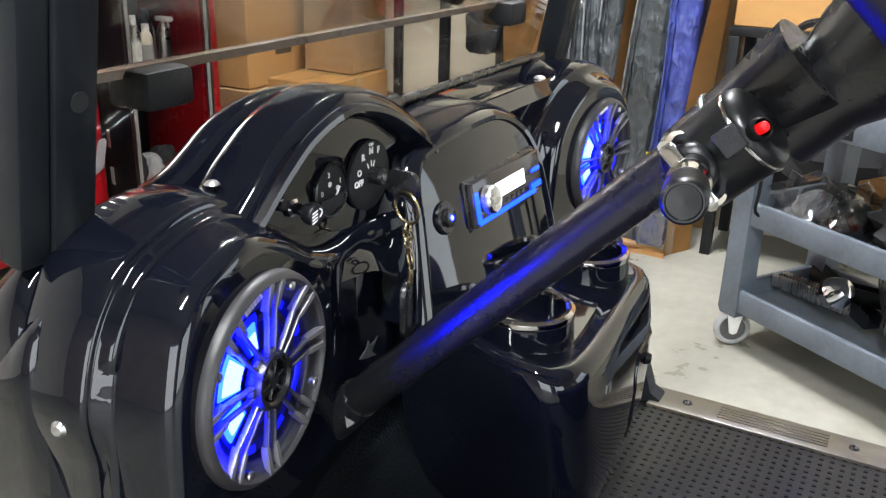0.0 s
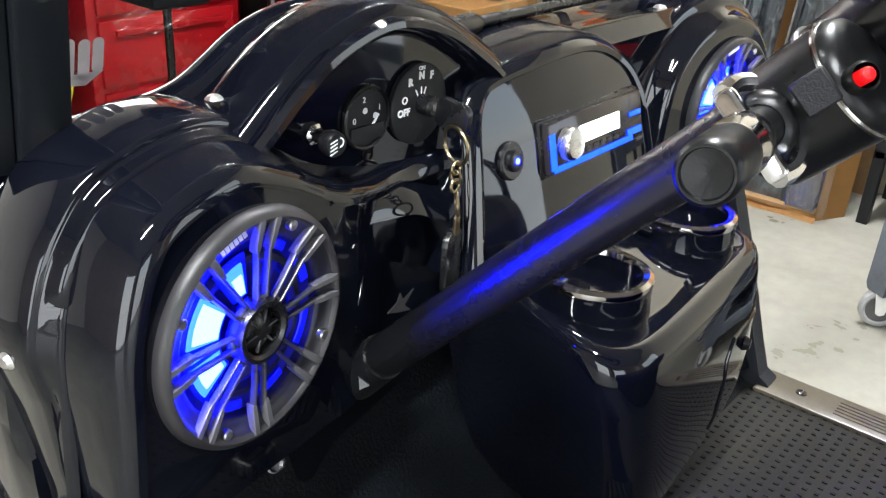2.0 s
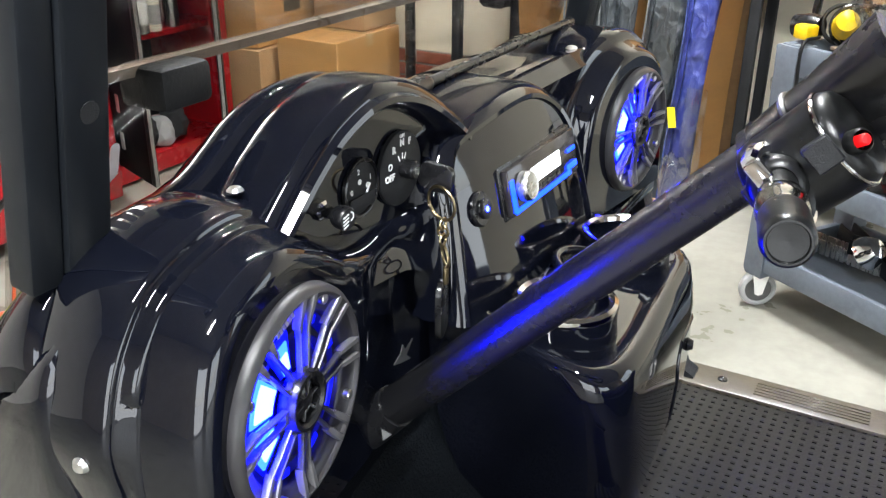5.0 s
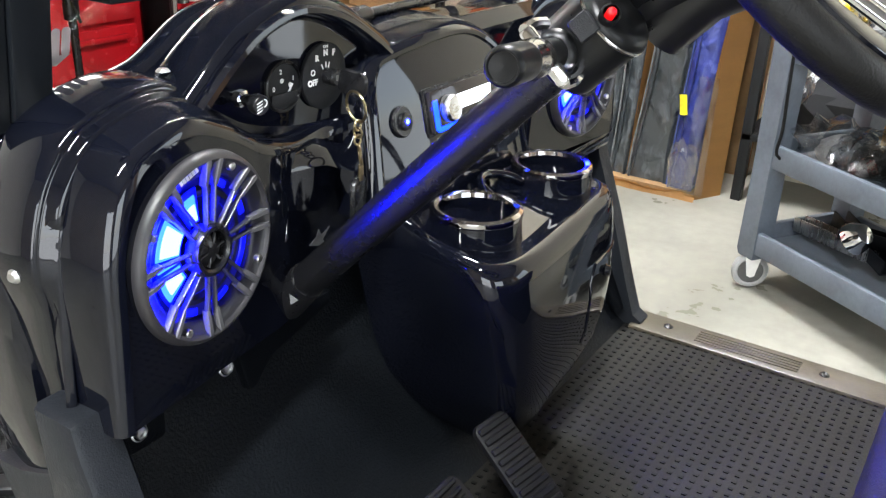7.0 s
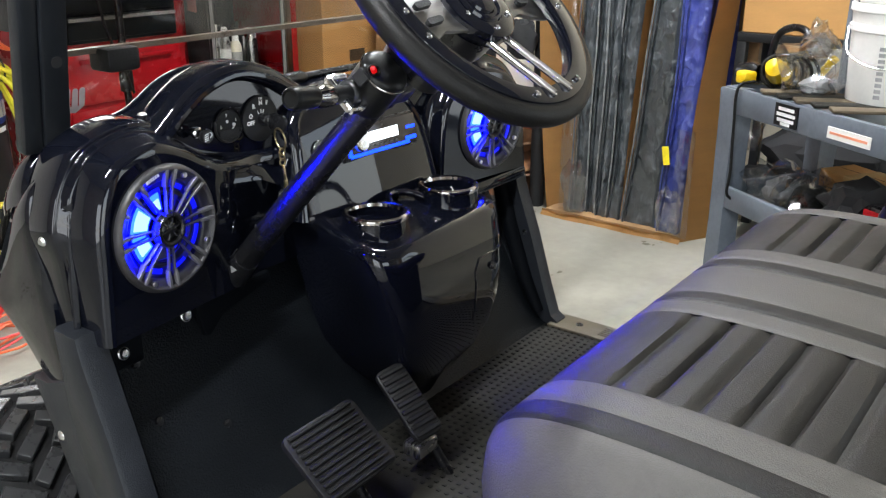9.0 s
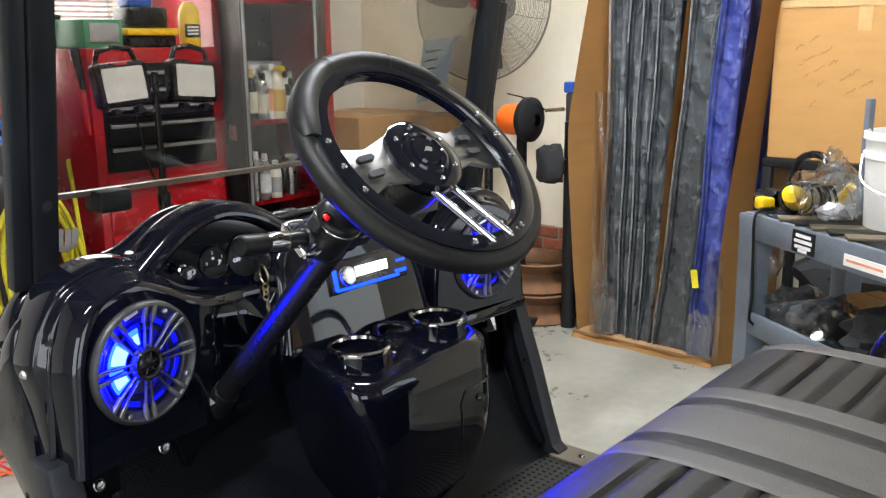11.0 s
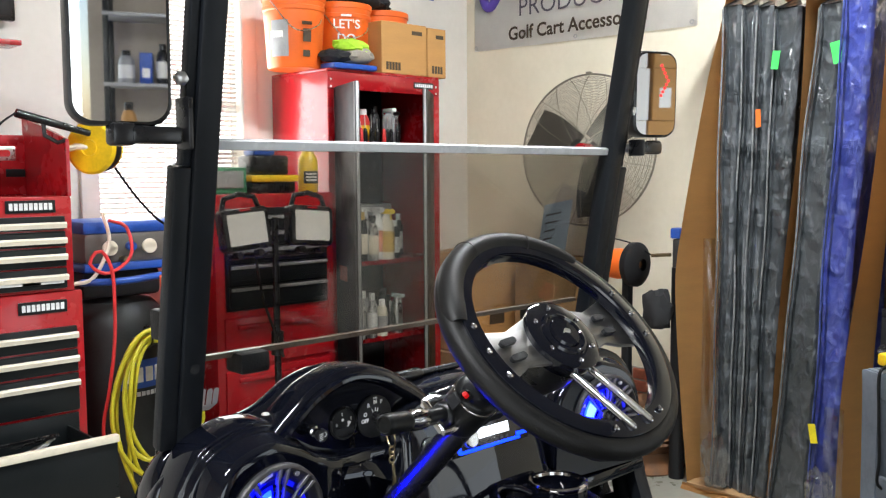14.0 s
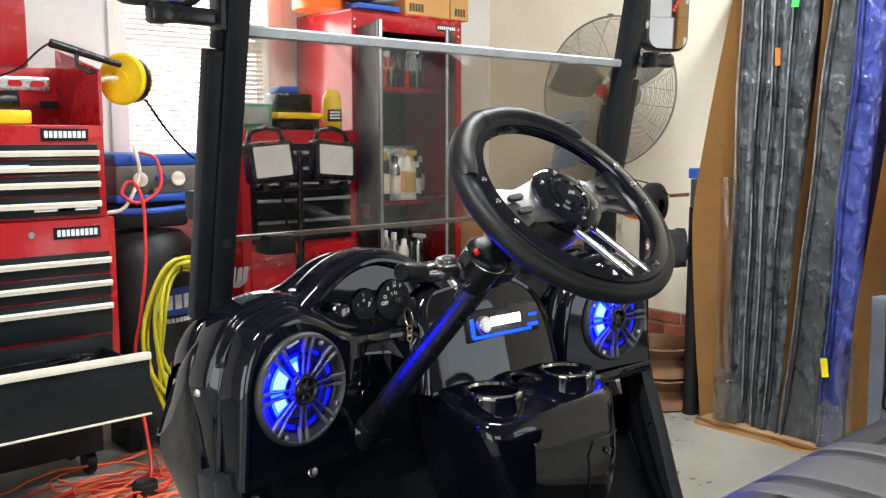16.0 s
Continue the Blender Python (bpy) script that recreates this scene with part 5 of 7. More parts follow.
for c in range(6):
    for k in range(12):
        if (c, k) != (0, 0):
            twin(bk, Matrix.Translation((random.uniform(-0.002, 0.002), 0.2 * k + (0.1 if c % 2 else 0) - (0.05 if k == 11 else 0), 0.066 * c)))


def crumple(at, size, material, name, parent, seed, label="", rough=0.25, sub=3, squash=None):
    """A lumpy, folded soft shape."""
    bm = bmesh.new()
    bmesh.ops.create_icosphere(bm, subdivisions=sub, radius=1.0)
    for v in bm.verts:
        d = noise.noise(v.co * 2.1 + Vector((seed, 0, 0))) * rough + abs(noise.noise(v.co * 5 + Vector((0, seed, 0)))) * rough * 0.8
        v.co *= 1 + d
        v.co.z = max(v.co.z, -0.8)
        v.co = Vector((v.co.x * size[0], v.co.y * size[1], v.co.z * size[2])) + Vector(at)
    return part(name, bm, material, parent, label, 30)


# ---- red tool chests by the window ----
def drawer_unit(th, x0, x1, yf, yb, z0, z1, bands, badge_z, pulls=CREAM, front=DRAWER):
    b = part("body", box((x0, yf, z0), (x1, yb, z1), 0.006), RED, th)
    for k, (a, c) in enumerate(bands):
        d = part("drawer", box((x0 + 0.028, yf - 0.014, a + 0.003), (x1 - 0.030, yf + 0.01, c - 0.003), 0.003), front, th)
        part("pull", prism([(0, 0), (0.016, 0), (0.020, 0.006), (0.016, 0.021), (0, 0.021)], x1 - x0 - 0.058, facing((x0 + 0.028, yf - 0.012, c - 0.024), (0, -1, 0), (1, 0, 0))), pulls, d)
    if badge_z:
        bd = part("badge", box((x1 - 0.225, yf - 0.006, badge_z - 0.022), (x1 - 0.058, yf, badge_z + 0.022), 0.002), DRAWER, th)
        for k in range(9):
            part("badge_bar", box((x1 - 0.214 + k * 0.0165, yf - 0.0072, badge_z - 0.012), (x1 - 0.202 + k * 0.0165, yf - 0.0058, badge_z + 0.012), 0), WHITE_INK, bd)
    return b


tc = thing("top_tool_chest", (-0.19, 2.35, 1.035), "red steel top tool chest with black drawers and open lid", "tool chest")
drawer_unit(tc, -0.52, 0.145, 2.15, 2.58, 1.035, 1.372, [(1.045, 1.122), (1.122, 1.194), (1.194, 1.252), (1.252, 1.306)], 1.338)
part("side_wall", prism([(0, 0), (0.43, 0), (0.43, 0.30), (0.10, 0.225), (0.0, 0.20)], 0.012, facing((0.133, 2.15, 1.372), (0, 1, 0), (1, 0, 0))), RED, tc)
part("inner_back", box((-0.52, 2.56, 1.372), (0.133, 2.58, 1.60), 0.003), RED, tc)
lid = part("lid", box((-0.52, 2.545, 1.60), (0.02, 2.565, 1.93), 0.006), RED, tc)
part("lid_flange", box((-0.52, 2.44, 1.925), (0.10, 2.575, 1.945), 0.004), RED, lid)
part("slot_plate", box((0.06, 2.555, 1.44), (0.13, 2.561, 1.47), 0.002), DRAWER, tc)
for k, (x, z) in enumerate(((-0.2, 1.225), (-0.05, 1.075), (0.03, 1.075))):
    part("drawer_label", box((x - 0.07, 2.128, z - 0.008), (x + 0.07, 2.135, z + 0.008), 0), WHITE if k else mat("pale_blue_label", (0.45, 0.6, 0.8), 0.5), tc)
rc = thing("rolling_tool_cabinet", (-0.17, 2.36, 0.0), "red rolling tool cabinet with one drawer pulled open", "tool cabinet")
drawer_unit(rc, -0.55, 0.172, 2.15, 2.60, 0.37, 1.035, [(0.915, 0.955 + 0.0), (0.828, 0.912), (0.742, 0.826), (0.60, 0.740)][1:4], 0.985)
# no hole in the body: a black plate paints the shade inside it
part("opening_shade_plate", box((-0.518, 2.144, 0.395), (0.140, 2.152, 0.592), 0.002), DRAWER, rc)
# added black block, puts in the deep shade below the cabinet
part("base_shade_block", box((-0.52, 2.28, 0.10), (0.14, 2.58, 0.37), 0.004), DRAWER, rc)
dr = part("open_drawer", box((-0.52, 1.75, 0.385), (0.110, 1.762, 0.595), 0.003), DRAWER, rc, "deep black drawer pulled out full of cables")
part("pull", box((-0.52, 1.736, 0.575), (0.112, 1.762, 0.600), 0.004), CREAM, dr)
part("drawer_floor", box((-0.51, 1.762, 0.39), (0.10, 2.16, 0.398), 0), DRAWER, dr)
for x in (-0.512, 0.096):
    part("drawer_side", box((x, 1.762, 0.395), (x + 0.008, 2.16, 0.55), 0), DRAWER, dr)
part("lower_edge", box((-0.52, 1.748, 0.378), (0.110, 1.764, 0.386), 0.001), CREAM, dr)
for x in (-0.48, 0.10):
    for y in (2.34, 2.55):
        part("castor", lathe([(0, -0.018), (0.045, -0.018), (0.05, -0.01), (0.05, 0.01), (0.045, 0.018), (0, 0.018)], 20, axis((x, y, 0.05), (1, 0, 0))), RUBBER, rc)
part("cabinet_lock", lathe([(0.012, 0), (0.012, 0.006), (0, 0.006)], 14, axis((-0.13, 2.15, 0.985), (0, -1, 0))), STEEL, rc)
dc = thing("drawer_cables", (-0.15, 1.95, 0.40), "tangle of dark cables and clamps in drawer", "cables")
for k in range(9):
    rnd = random.Random(k)
    pts = [(rnd.uniform(-0.45, 0.05), rnd.uniform(1.80, 2.10), 0.42 + rnd.uniform(0, 0.15)) for _ in range(6)]
    part("cable", tube(lin(pts, 26), 0.006, 7), (CLOTH, GREY, SATIN)[k % 3], dc)
for k in range(4):
    crumple((-0.38 + 0.13 * k, 1.92, 0.45), (0.06, 0.06, 0.05), CLOTH if k % 2 else FUR, "lump", dc, k + 3.0)
dl = thing("cordless_drill", (-0.19, 2.27, 1.372), "yellow and black cordless drill lying in the chest", "drill")
part("motor_housing", lathe([(0.0, -0.08), (0.02, -0.078), (0.03, -0.04), (0.034, 0.03), (0.03, 0.06), (0, 0.062)], 18, axis((-0.17, 2.27, 1.46), (0.9, -0.4, 0.05))), SATIN, dl)
part("battery", box((-0.22, 2.22, 1.374), (-0.08, 2.32, 1.425), 0.01, m=None), YELLOW, dl)
part("grip", tube([(-0.16, 2.27, 1.42), (-0.17, 2.27, 1.46)], 0.024, 12), SATIN, dl)
lv = thing("spirit_level", (-0.1, 2.4, 1.372), "silver slotted level standing in the chest", "level")
part("level_bar", box((-0.46, 2.395, 1.50), (0.045, 2.41, 1.552), 0.004), STEEL, lv)
for x in (-0.2, -0.08, 0.0):
    part("level_window", prism(rounded(0.05, 0.024, 0.010), 0.002, facing((x, 2.394, 1.526), (1, 0, 0), (0, -1, 0))), RED, lv)
part("level_leg", box((-0.20, 2.398, 1.374), (-0.17, 2.408, 1.50), 0.002), STEEL, lv)
wl = thing("clamp_lamp", (0.05, 2.2, 1.58), "black clip-on work lamp arm on the chest", "lamp")
part("lamp_bar", tube([(-0.02, 2.18, 1.66), (0.10, 2.18, 1.63), (0.235, 2.19, 1.597)], [0.016, 0.014, 0.012], 12), SATIN, wl)
part("lamp_cord", tube(lin([(-0.02, 2.18, 1.66), (-0.06, 2.19, 1.63), (-0.12, 2.2, 1.57), (-0.2, 2.22, 1.53)], 16), 0.004, 6), SATIN, wl)
part("lamp_clip", tube([(0.07, 2.18, 1.63), (0.075, 2.185, 1.585), (0.11, 2.16, 1.56), (0.139, 2.16, 1.57)], 0.008, 8), SATIN, wl)
rl = thing("hose_reel", (0.28, 2.2, 1.54), "yellow flanged reel of black cable", "cable reel")
ra = axis((0.245, 2.2, 1.545), (0.80, 0.60, 0))
part("flange", lathe([(0.0, -0.012), (0.088, -0.012), (0.097, -0.004), (0.097, 0.004), (0.088, 0.010), (0.0, 0.010)], 36, ra), YELLOW, rl)
part("flange", lathe([(0.0, 0.058), (0.084, 0.058), (0.088, 0.066), (0.084, 0.074), (0.0, 0.074)], 36, ra), YELLOW, rl)
part("cable_drum", lathe([(0.060, 0.010), (0.088, 0.012), (0.091, 0.035), (0.088, 0.056), (0.060, 0.058)], 36, ra), RUBBER, rl)
part("reel_hub", lathe([(0.03, -0.02), (0.03, -0.012)], 20, ra), YELLOW, rl)
part("reel_bracket", tube([(0.145, 2.24, 1.53), (0.20, 2.23, 1.55), (0.25, 2.2, 1.545)], 0.012, 8), CREAM, rl)
part("loose_cable", tube(lin([(0.31, 2.15, 1.47), (0.42, 2.22, 1.36), (0.54, 2.30, 1.27), (0.64, 2.36, 1.22)], 20), 0.005, 7), RUBBER, rl)

# ---- air compressor ----
ac = thing("air_compressor", (0.47, 2.55, 0.0), "black upright air compressor with blue top cover", "compressor")
part("tank", lathe([(0.0, 0.06), (0.14, 0.07), (0.185, 0.12), (0.195, 0.20), (0.195, 0.80), (0.185, 0.88), (0.14, 0.93), (0.0, 0.945)], 44, Matrix.Translation((0.47, 2.55, 0))), mat("dark_tank_paint", (0.022, 0.024, 0.024), 0.45, vary=0.25, spec=0.3), ac)
lb = part("label_panel", lathe([(0.1960, 0.585), (0.1972, 0.588), (0.1972, 0.698), (0.1960, 0.700)], 36, Matrix.Translation((0.47, 2.55, 0)), a0=-113, a1=-30), BLUE, ac)
for k in range(6):
    a = radians(-104 + 13 * k)
    part("logo_bar", box((-0.017, -0.001, -0.030), (0.016, 0.002, 0.030), 0, m=Matrix.Translation((0.47 + 0.1985 * math.cos(a), 2.55 + 0.1985 * math.sin(a), 0.640)) @ Matrix.Rotation(a + math.pi / 2, 4, "Z")), WHITE_INK, lb)
for k in range(9):
    a = radians(-92 + 6 * k)
    part("print_bar", box((-0.008, -0.001, -0.009), (0.007, 0.002, 0.009), 0, m=Matrix.Translation((0.47 + 0.1965 * math.cos(a), 2.55 + 0.1965 * math.sin(a), 0.562)) @ Matrix.Rotation(a + math.pi / 2, 4, "Z")), WHITE_INK, lb)
part("pump_block", box((0.29, 2.45, 0.95), (0.62, 2.66, 1.06), 0.02), MATTE, ac)
part("cover", box((0.29, 2.42, 1.09), (0.66, 2.68, 1.22), 0.025), mat("dark_control_panel", (0.11, 0.10, 0.09), 0.4), ac)
part("cover_top", box((0.285, 2.415, 1.21), (0.665, 2.685, 1.265), 0.02), BLUE, ac)
part("cover_skirt", box((0.285, 2.41, 1.06), (0.665, 2.68, 1.095), 0.012), BLUE, ac)
for x in (0.392, 0.557):
    part("pressure_dial", lathe([(0.030, 0), (0.030, 0.012), (0.026, 0.014), (0, 0.012)], 24, axis((x, 2.42, 1.155), (0, -1, 0.1))), CREAM, ac)
part("regulator_knob", lathe([(0.018, 0), (0.018, 0.03), (0.0, 0.032)], 16, axis((0.475, 2.42, 1.16), (0, -1, 0))), BLUE, ac)
part("brass_outlet", tube([(0.44, 2.42, 1.11), (0.44, 2.37, 1.11)], 0.012, 10), BRASS, ac)
for x in (0.34, 0.60):
    part("foot", box((x - 0.03, 2.45, 0.0), (x + 0.03, 2.65, 0.11), 0.01), MATTE, ac)
part("handle_tube", tube(lin([(0.30, 2.44, 1.02), (0.27, 2.38, 1.03), (0.40, 2.33, 1.03), (0.62, 2.36, 1.04), (0.68, 2.40, 1.03)], 24), 0.014, 10), BLUE, ac)
yh = thing("air_hose", (0.5, 2.25, 0.2), "coil of yellow air hose hanging on the compressor", "hose")
part("hose_hook", box((0.44, 2.25, 0.775), (0.56, 2.36, 0.800), 0.008), SATIN, yh)
for x in (0.455, 0.535):
    part("hose_strap", torus(0.042, 0.004, axis((x, 2.24, 0.815), (1, 0, 0)), 24, 6), SATIN, yh)
for k in range(7):
    rnd = random.Random(20 + k)
    w, low_, top = 0.108 + 0.013 * k, rnd.uniform(0.06, 0.34), 0.795 + 0.009 * k
    cx, yy = 0.474 + rnd.uniform(-0.012, 0.012), 2.22 + rnd.uniform(-0.03, 0.03)
    pts = []
    for i in range(33):
        a = 2 * math.pi * i / 32
        zz = (top + low_) / 2 + (top - low_) / 2 * math.cos(a)
        pts.append((cx + w * math.copysign(abs(math.sin(a)) ** 0.8, math.sin(a)) * (0.85 + 0.15 * (top - zz) / (top - low_)) + 0.006 * math.sin(4 * a + k), yy + 0.02 * math.sin(3 * a + k), zz))
    part("hose_loop", tube(pts[:-1], 0.0085, 8, closed=True), HOSE_Y, yh)
part("hose_end", tube(lin([(0.62, 2.2, 0.95), (0.645, 2.2, 0.6), (0.66, 2.2, 0.45), (0.60, 2.2, 0.3), (0.5, 2.15, 0.12), (0.42, 2.1, 0.012)], 24), 0.0085, 8), HOSE_Y, yh)
rcord = thing("red_air_line", (0.35, 2.3, 0.6), "red coiled line hanging down to the floor", "cord")
part("line", tube(lin([(0.365, 2.36, 1.27), (0.425, 2.33, 1.24), (0.425, 2.30, 1.13), (0.325, 2.28, 1.07), (0.255, 2.28, 1.11), (0.295, 2.28, 1.16), (0.335, 2.27, 1.08), (0.335, 2.26, 0.90), (0.322, 2.25, 0.77), (0.298, 2.25, 0.62), (0.270, 2.25, 0.48), (0.262, 2.2, 0.30), (0.25, 2.1, 0.10), (0.20, 2.0, 0.01)], 70), 0.0068, 8), CORD_R, rcord)
part("pale_line", tube(lin([(0.36, 2.40, 1.30), (0.37, 2.37, 1.18), (0.30, 2.36, 1.05), (0.22, 2.36, 1.03)], 24), 0.008, 8), CREAM, rcord)
oc = thing("tie_rope", (0.6, 2.3, 0.9), "short orange cord tied at the compressor", "cord")
part("cord", tube(lin([(0.56, 2.33, 1.04), (0.555, 2.30, 0.97), (0.58, 2.29, 0.90), (0.62, 2.29, 0.87), (0.565, 2.30, 0.90), (0.60, 2.31, 0.99)], 30), 0.006, 7), CORD_O, oc)
pile = thing("extension_cord", (0.1, 2.3, 0.0), "tangled orange extension cord lying on the floor", "cord")
for k in range(18):
    rnd = random.Random(60 + k)
    cx, cy, r = rnd.uniform(-0.05, 0.40), rnd.uniform(1.75, 2.30), rnd.uniform(0.10, 0.24)
    pts = [(cx + r * math.cos(2 * math.pi * i / 20) * 1.5, cy + r * 0.8 * math.sin(2 * math.pi * i / 20 + 0.5 * math.sin(i + k)), 0.008 + 0.010 * (k % 4) + 0.006 * math.sin(i * 1.7 + k)) for i in range(20)]
    part("cord_loop", tube(pts, 0.0048, 6, closed=True), CORD_O if k % 3 else CORD_R, pile)
part("cord_tail", tube(lin([(0.25, 2.0, 0.01), (0.45, 2.1, 0.01), (0.6, 1.95, 0.01), (0.75, 2.1, 0.01)], 20), 0.006, 6), CORD_O, pile)
cn = thing("tin_can", (0.16, 1.95, 0.0), "small dull grey can on the floor", "can")
part("can_body", lathe([(0.0, 0.0), (0.045, 0.0), (0.047, 0.06), (0.043, 0.064), (0.03, 0.05), (0, 0.05)], 20, Matrix.Translation((0.16, 1.95, 0))), MAT, cn)

# ---- second tool chest behind the windscreen ----
t2 = thing("mechanics_tool_cabinet", (1.1, 2.45, 0.0), "red and black mechanics tool cabinet beside a locker", "tool cabinet")
part("body", box((0.79, 2.30, 0.06), (1.405, 2.75, 1.36), 0.006), RED, t2)
part("black_front", box((0.835, 2.288, 0.86), (1.36, 2.305, 1.30), 0.003), DRAWER, t2)
for z0, z1 in ((0.875, 0.965), (0.975, 1.06), (1.07, 1.13), (1.14, 1.20), (1.21, 1.27)):
    d = part("drawer", box((0.845, 2.274, z0), (1.35, 2.29, z1), 0.003), DRAWER, t2)
    part("pull", box((0.85, 2.262, z1 - 0.018), (1.345, 2.276, z1 - 0.004), 0.003), GREY, d)
for z0, z1 in ((0.62, 0.83), (0.38, 0.60), (0.12, 0.36)):
    d = part("drawer", box((0.825, 2.286, z0), (1.37, 2.302, z1), 0.004), RED, t2)
    part("pull", box((0.88, 2.270, z1 - 0.05), (1.32, 2.288, z1 - 0.03), 0.004), RED, d)
for x, z, dz in ((0.80, 1.30, 0.10), (0.815, 1.18, 0.16)):
    part("side_tool", tube([(x - 0.03, 2.36, z + 0.06), (x - 0.02, 2.33, z - dz)], [0.02, 0.012], 8), CORD_R if dz > 0.12 else SATIN, t2)
for x in (0.85, 1.35):
    for y in (2.36, 2.69):
        part("castor", lathe([(0, -0.015), (0.026, -0.015), (0.032, -0.008), (0.032, 0.008), (0.026, 0.015), (0, 0.015)], 18, axis((x, y, 0.032), (1, 0, 0))), RUBBER, t2)
gb = thing("green_case", (0.89, 2.45, 1.36), "green plastic parts case", "case")
part("case_body", box((0.82, 2.36, 1.36), (0.99, 2.60, 1.475), 0.008), GREEN, gb)
part("case_panel", box((0.84, 2.352, 1.385), (0.97, 2.362, 1.46), 0.004), GREY, gb)
bb = thing("black_case", (0.76, 2.5, 1.36), "small black plastic tool case", "case")
part("case_body", box((0.80, 2.62, 1.36), (0.87, 2.74, 1.50), 0.01), SATIN, bb)
dk = thing("drill_case", (1.14, 2.48, 1.36), "yellow and black power tool in its holder", "power tool")
part("base", box((1.04, 2.40, 1.36), (1.27, 2.58, 1.41), 0.01), SATIN, dk)
part("yellow_band", box((1.03, 2.385, 1.41), (1.28, 2.59, 1.44), 0.008), YELLOW, dk)
part("top_block", box((1.06, 2.42, 1.44), (1.25, 2.56, 1.53), 0.015), SATIN, dk)
part("blue_pack", box((1.07, 2.43, 1.53), (1.18, 2.52, 1.56), 0.008), BLUE, dk)
yb = thing("yellow_bottle", (1.325, 2.38, 1.36), "yellow round-shouldered glue bottle with dark label", "bottle")
part("bottle_body", lathe([(0.0, 1.36), (0.042, 1.36), (0.046, 1.368), (0.046, 1.49), (0.043, 1.515), (0.030, 1.538), (0.022, 1.55), (0, 1.552)], 28, Matrix.Translation((1.325, 2.38, 0))), YELLOW, yb)
part("label_panel", lathe([(0.0465, 1.40), (0.0472, 1.402), (0.0472, 1.455), (0.0465, 1.457)], 14, Matrix.Translation((1.325, 2.38, 0)), a0=-150, a1=-50), DRAWER, yb)
for k in range(3):
    part("print_bar", lathe([(0.0474, 1.412 + 0.014 * k), (0.0478, 1.413 + 0.014 * k), (0.0478, 1.419 + 0.014 * k), (0.0474, 1.42 + 0.014 * k)], 8, Matrix.Translation((1.325, 2.38, 0)), a0=-135, a1=-70), WHITE_INK, yb)
# twin work light on a stand
lt = thing("work_light_stand", (0.92, 2.02, 0.0), "black stand with two square work lights", "work light")
part("pole", tube([(0.92, 2.04, 0.25), (0.92, 2.04, 1.27)], 0.014, 12), SATIN, lt)
part("pole_collar", lathe([(0.014, 0.70), (0.026, 0.705), (0.026, 0.80), (0.014, 0.805)], 16, Matrix.Translation((0.92, 2.04, 0))), SATIN, lt)
for a in (30, 150, 270):
    part("leg", tube([(0.92, 2.04, 0.45), (0.92 + 0.4 * math.cos(radians(a)), 2.04 + 0.4 * math.sin(radians(a)), 0.02)], 0.011, 8), SATIN, lt)
part("cross_bar", tube([(0.70, 2.04, 1.12), (1.15, 2.04, 1.12)], 0.012, 10), SATIN, lt)
for cx, tilt in ((0.768, 4), (1.078, -5)):
    m = facing((cx, 2.0, 1.232), (1, 0.05, radians(tilt)), (0.05, -1, 0.12))
    hd = part("lamp_head", prism(rounded(0.215, 0.165, 0.02), 0.05, m @ Matrix.Translation((0, 0.0, -0.05)), 0.006), SATIN, lt)
    part("lens", prism(rounded(0.175, 0.124, 0.008), 0.003, m @ Matrix.Translation((0, 0.0, 0.0))), LENS, hd)
    part("handle", tube([m @ Vector(p) for p in ((-0.09, 0.07, -0.03), (-0.07, 0.125, -0.03), (0.0, 0.14, -0.03), (0.07, 0.125, -0.03), (0.09, 0.07, -0.03))], 0.011, 10), SATIN, hd)
    part("badge_bar", box((-0.025, 0.070, 0.001), (0.025, 0.079, 0.003), 0, m=m), RED, hd)
    for x in (-0.05, 0.05):
        part("hinge_knob", lathe([(0.014, -0.02), (0.014, 0.02), (0, 0.02)], 12, m @ Matrix.Translation((x, -0.10, -0.02))), SATIN, hd)
part("lamp_flex", tube(lin([(0.80, 2.0, 1.12), (0.82, 1.98, 0.95), (0.88, 1.99, 0.80), (0.92, 2.0, 0.70)], 20), 0.006, 7), SATIN, lt)

# ---- red locker ----
DOOR = mat("black_door_enamel", (0.0055, 0.006, 0.0065), 0.4, vary=0.2, spec=0.12)
STEEL_D = mat("dull_steel_trim", (0.36, 0.36, 0.36), 0.45, metal=0.9)
ck = thing("steel_locker", (1.88, 2.7, 0.0), "red steel locker with black doors standing open", "cabinet")
X0, X1, YF, YB, ZT = 1.508, 2.245, 2.47, 2.95, 1.94
part("left_side", box((X0, YF, 0.02), (X0 + 0.012, YB, ZT), 0.002), RED, ck)
part("right_side", box((X1 - 0.012, YF, 0.02), (X1, YB, ZT), 0.002), RED, ck)
part("back", box((X0 + 0.012, YB - 0.012, 0.02), (X1 - 0.012, YB, ZT), 0), DRAWER, ck)
part("top", box((X0, YF, ZT), (X1, YB, ZT + 0.012), 0.002), RED, ck)
part("base", box((X0 + 0.012, YF + 0.01, 0.02), (X1 - 0.012, YB - 0.012, 0.10), 0.002), RED, ck)
part("top_rail", box((X0 + 0.001, YF - 0.004, ZT - 0.085), (X1 - 0.001, YF + 0.012, ZT - 0.001), 0.003), RED, ck)
part("left_stile", box((X0 + 0.001, YF - 0.004, 0.03), (X0 + 0.045, YF + 0.012, ZT - 0.086), 0.003), RED, ck)
part("right_stile", box((X1 - 0.10, YF - 0.004, 0.03), (X1 - 0.001, YF + 0.012, ZT - 0.086), 0.003), RED, ck)
for z in (0.60, 1.00, 1.585):
    part("shelf", box((X0 + 0.013, YF + 0.03, z - 0.025), (X1 - 0.013, YB - 0.013, z), 0.002), RED, ck)
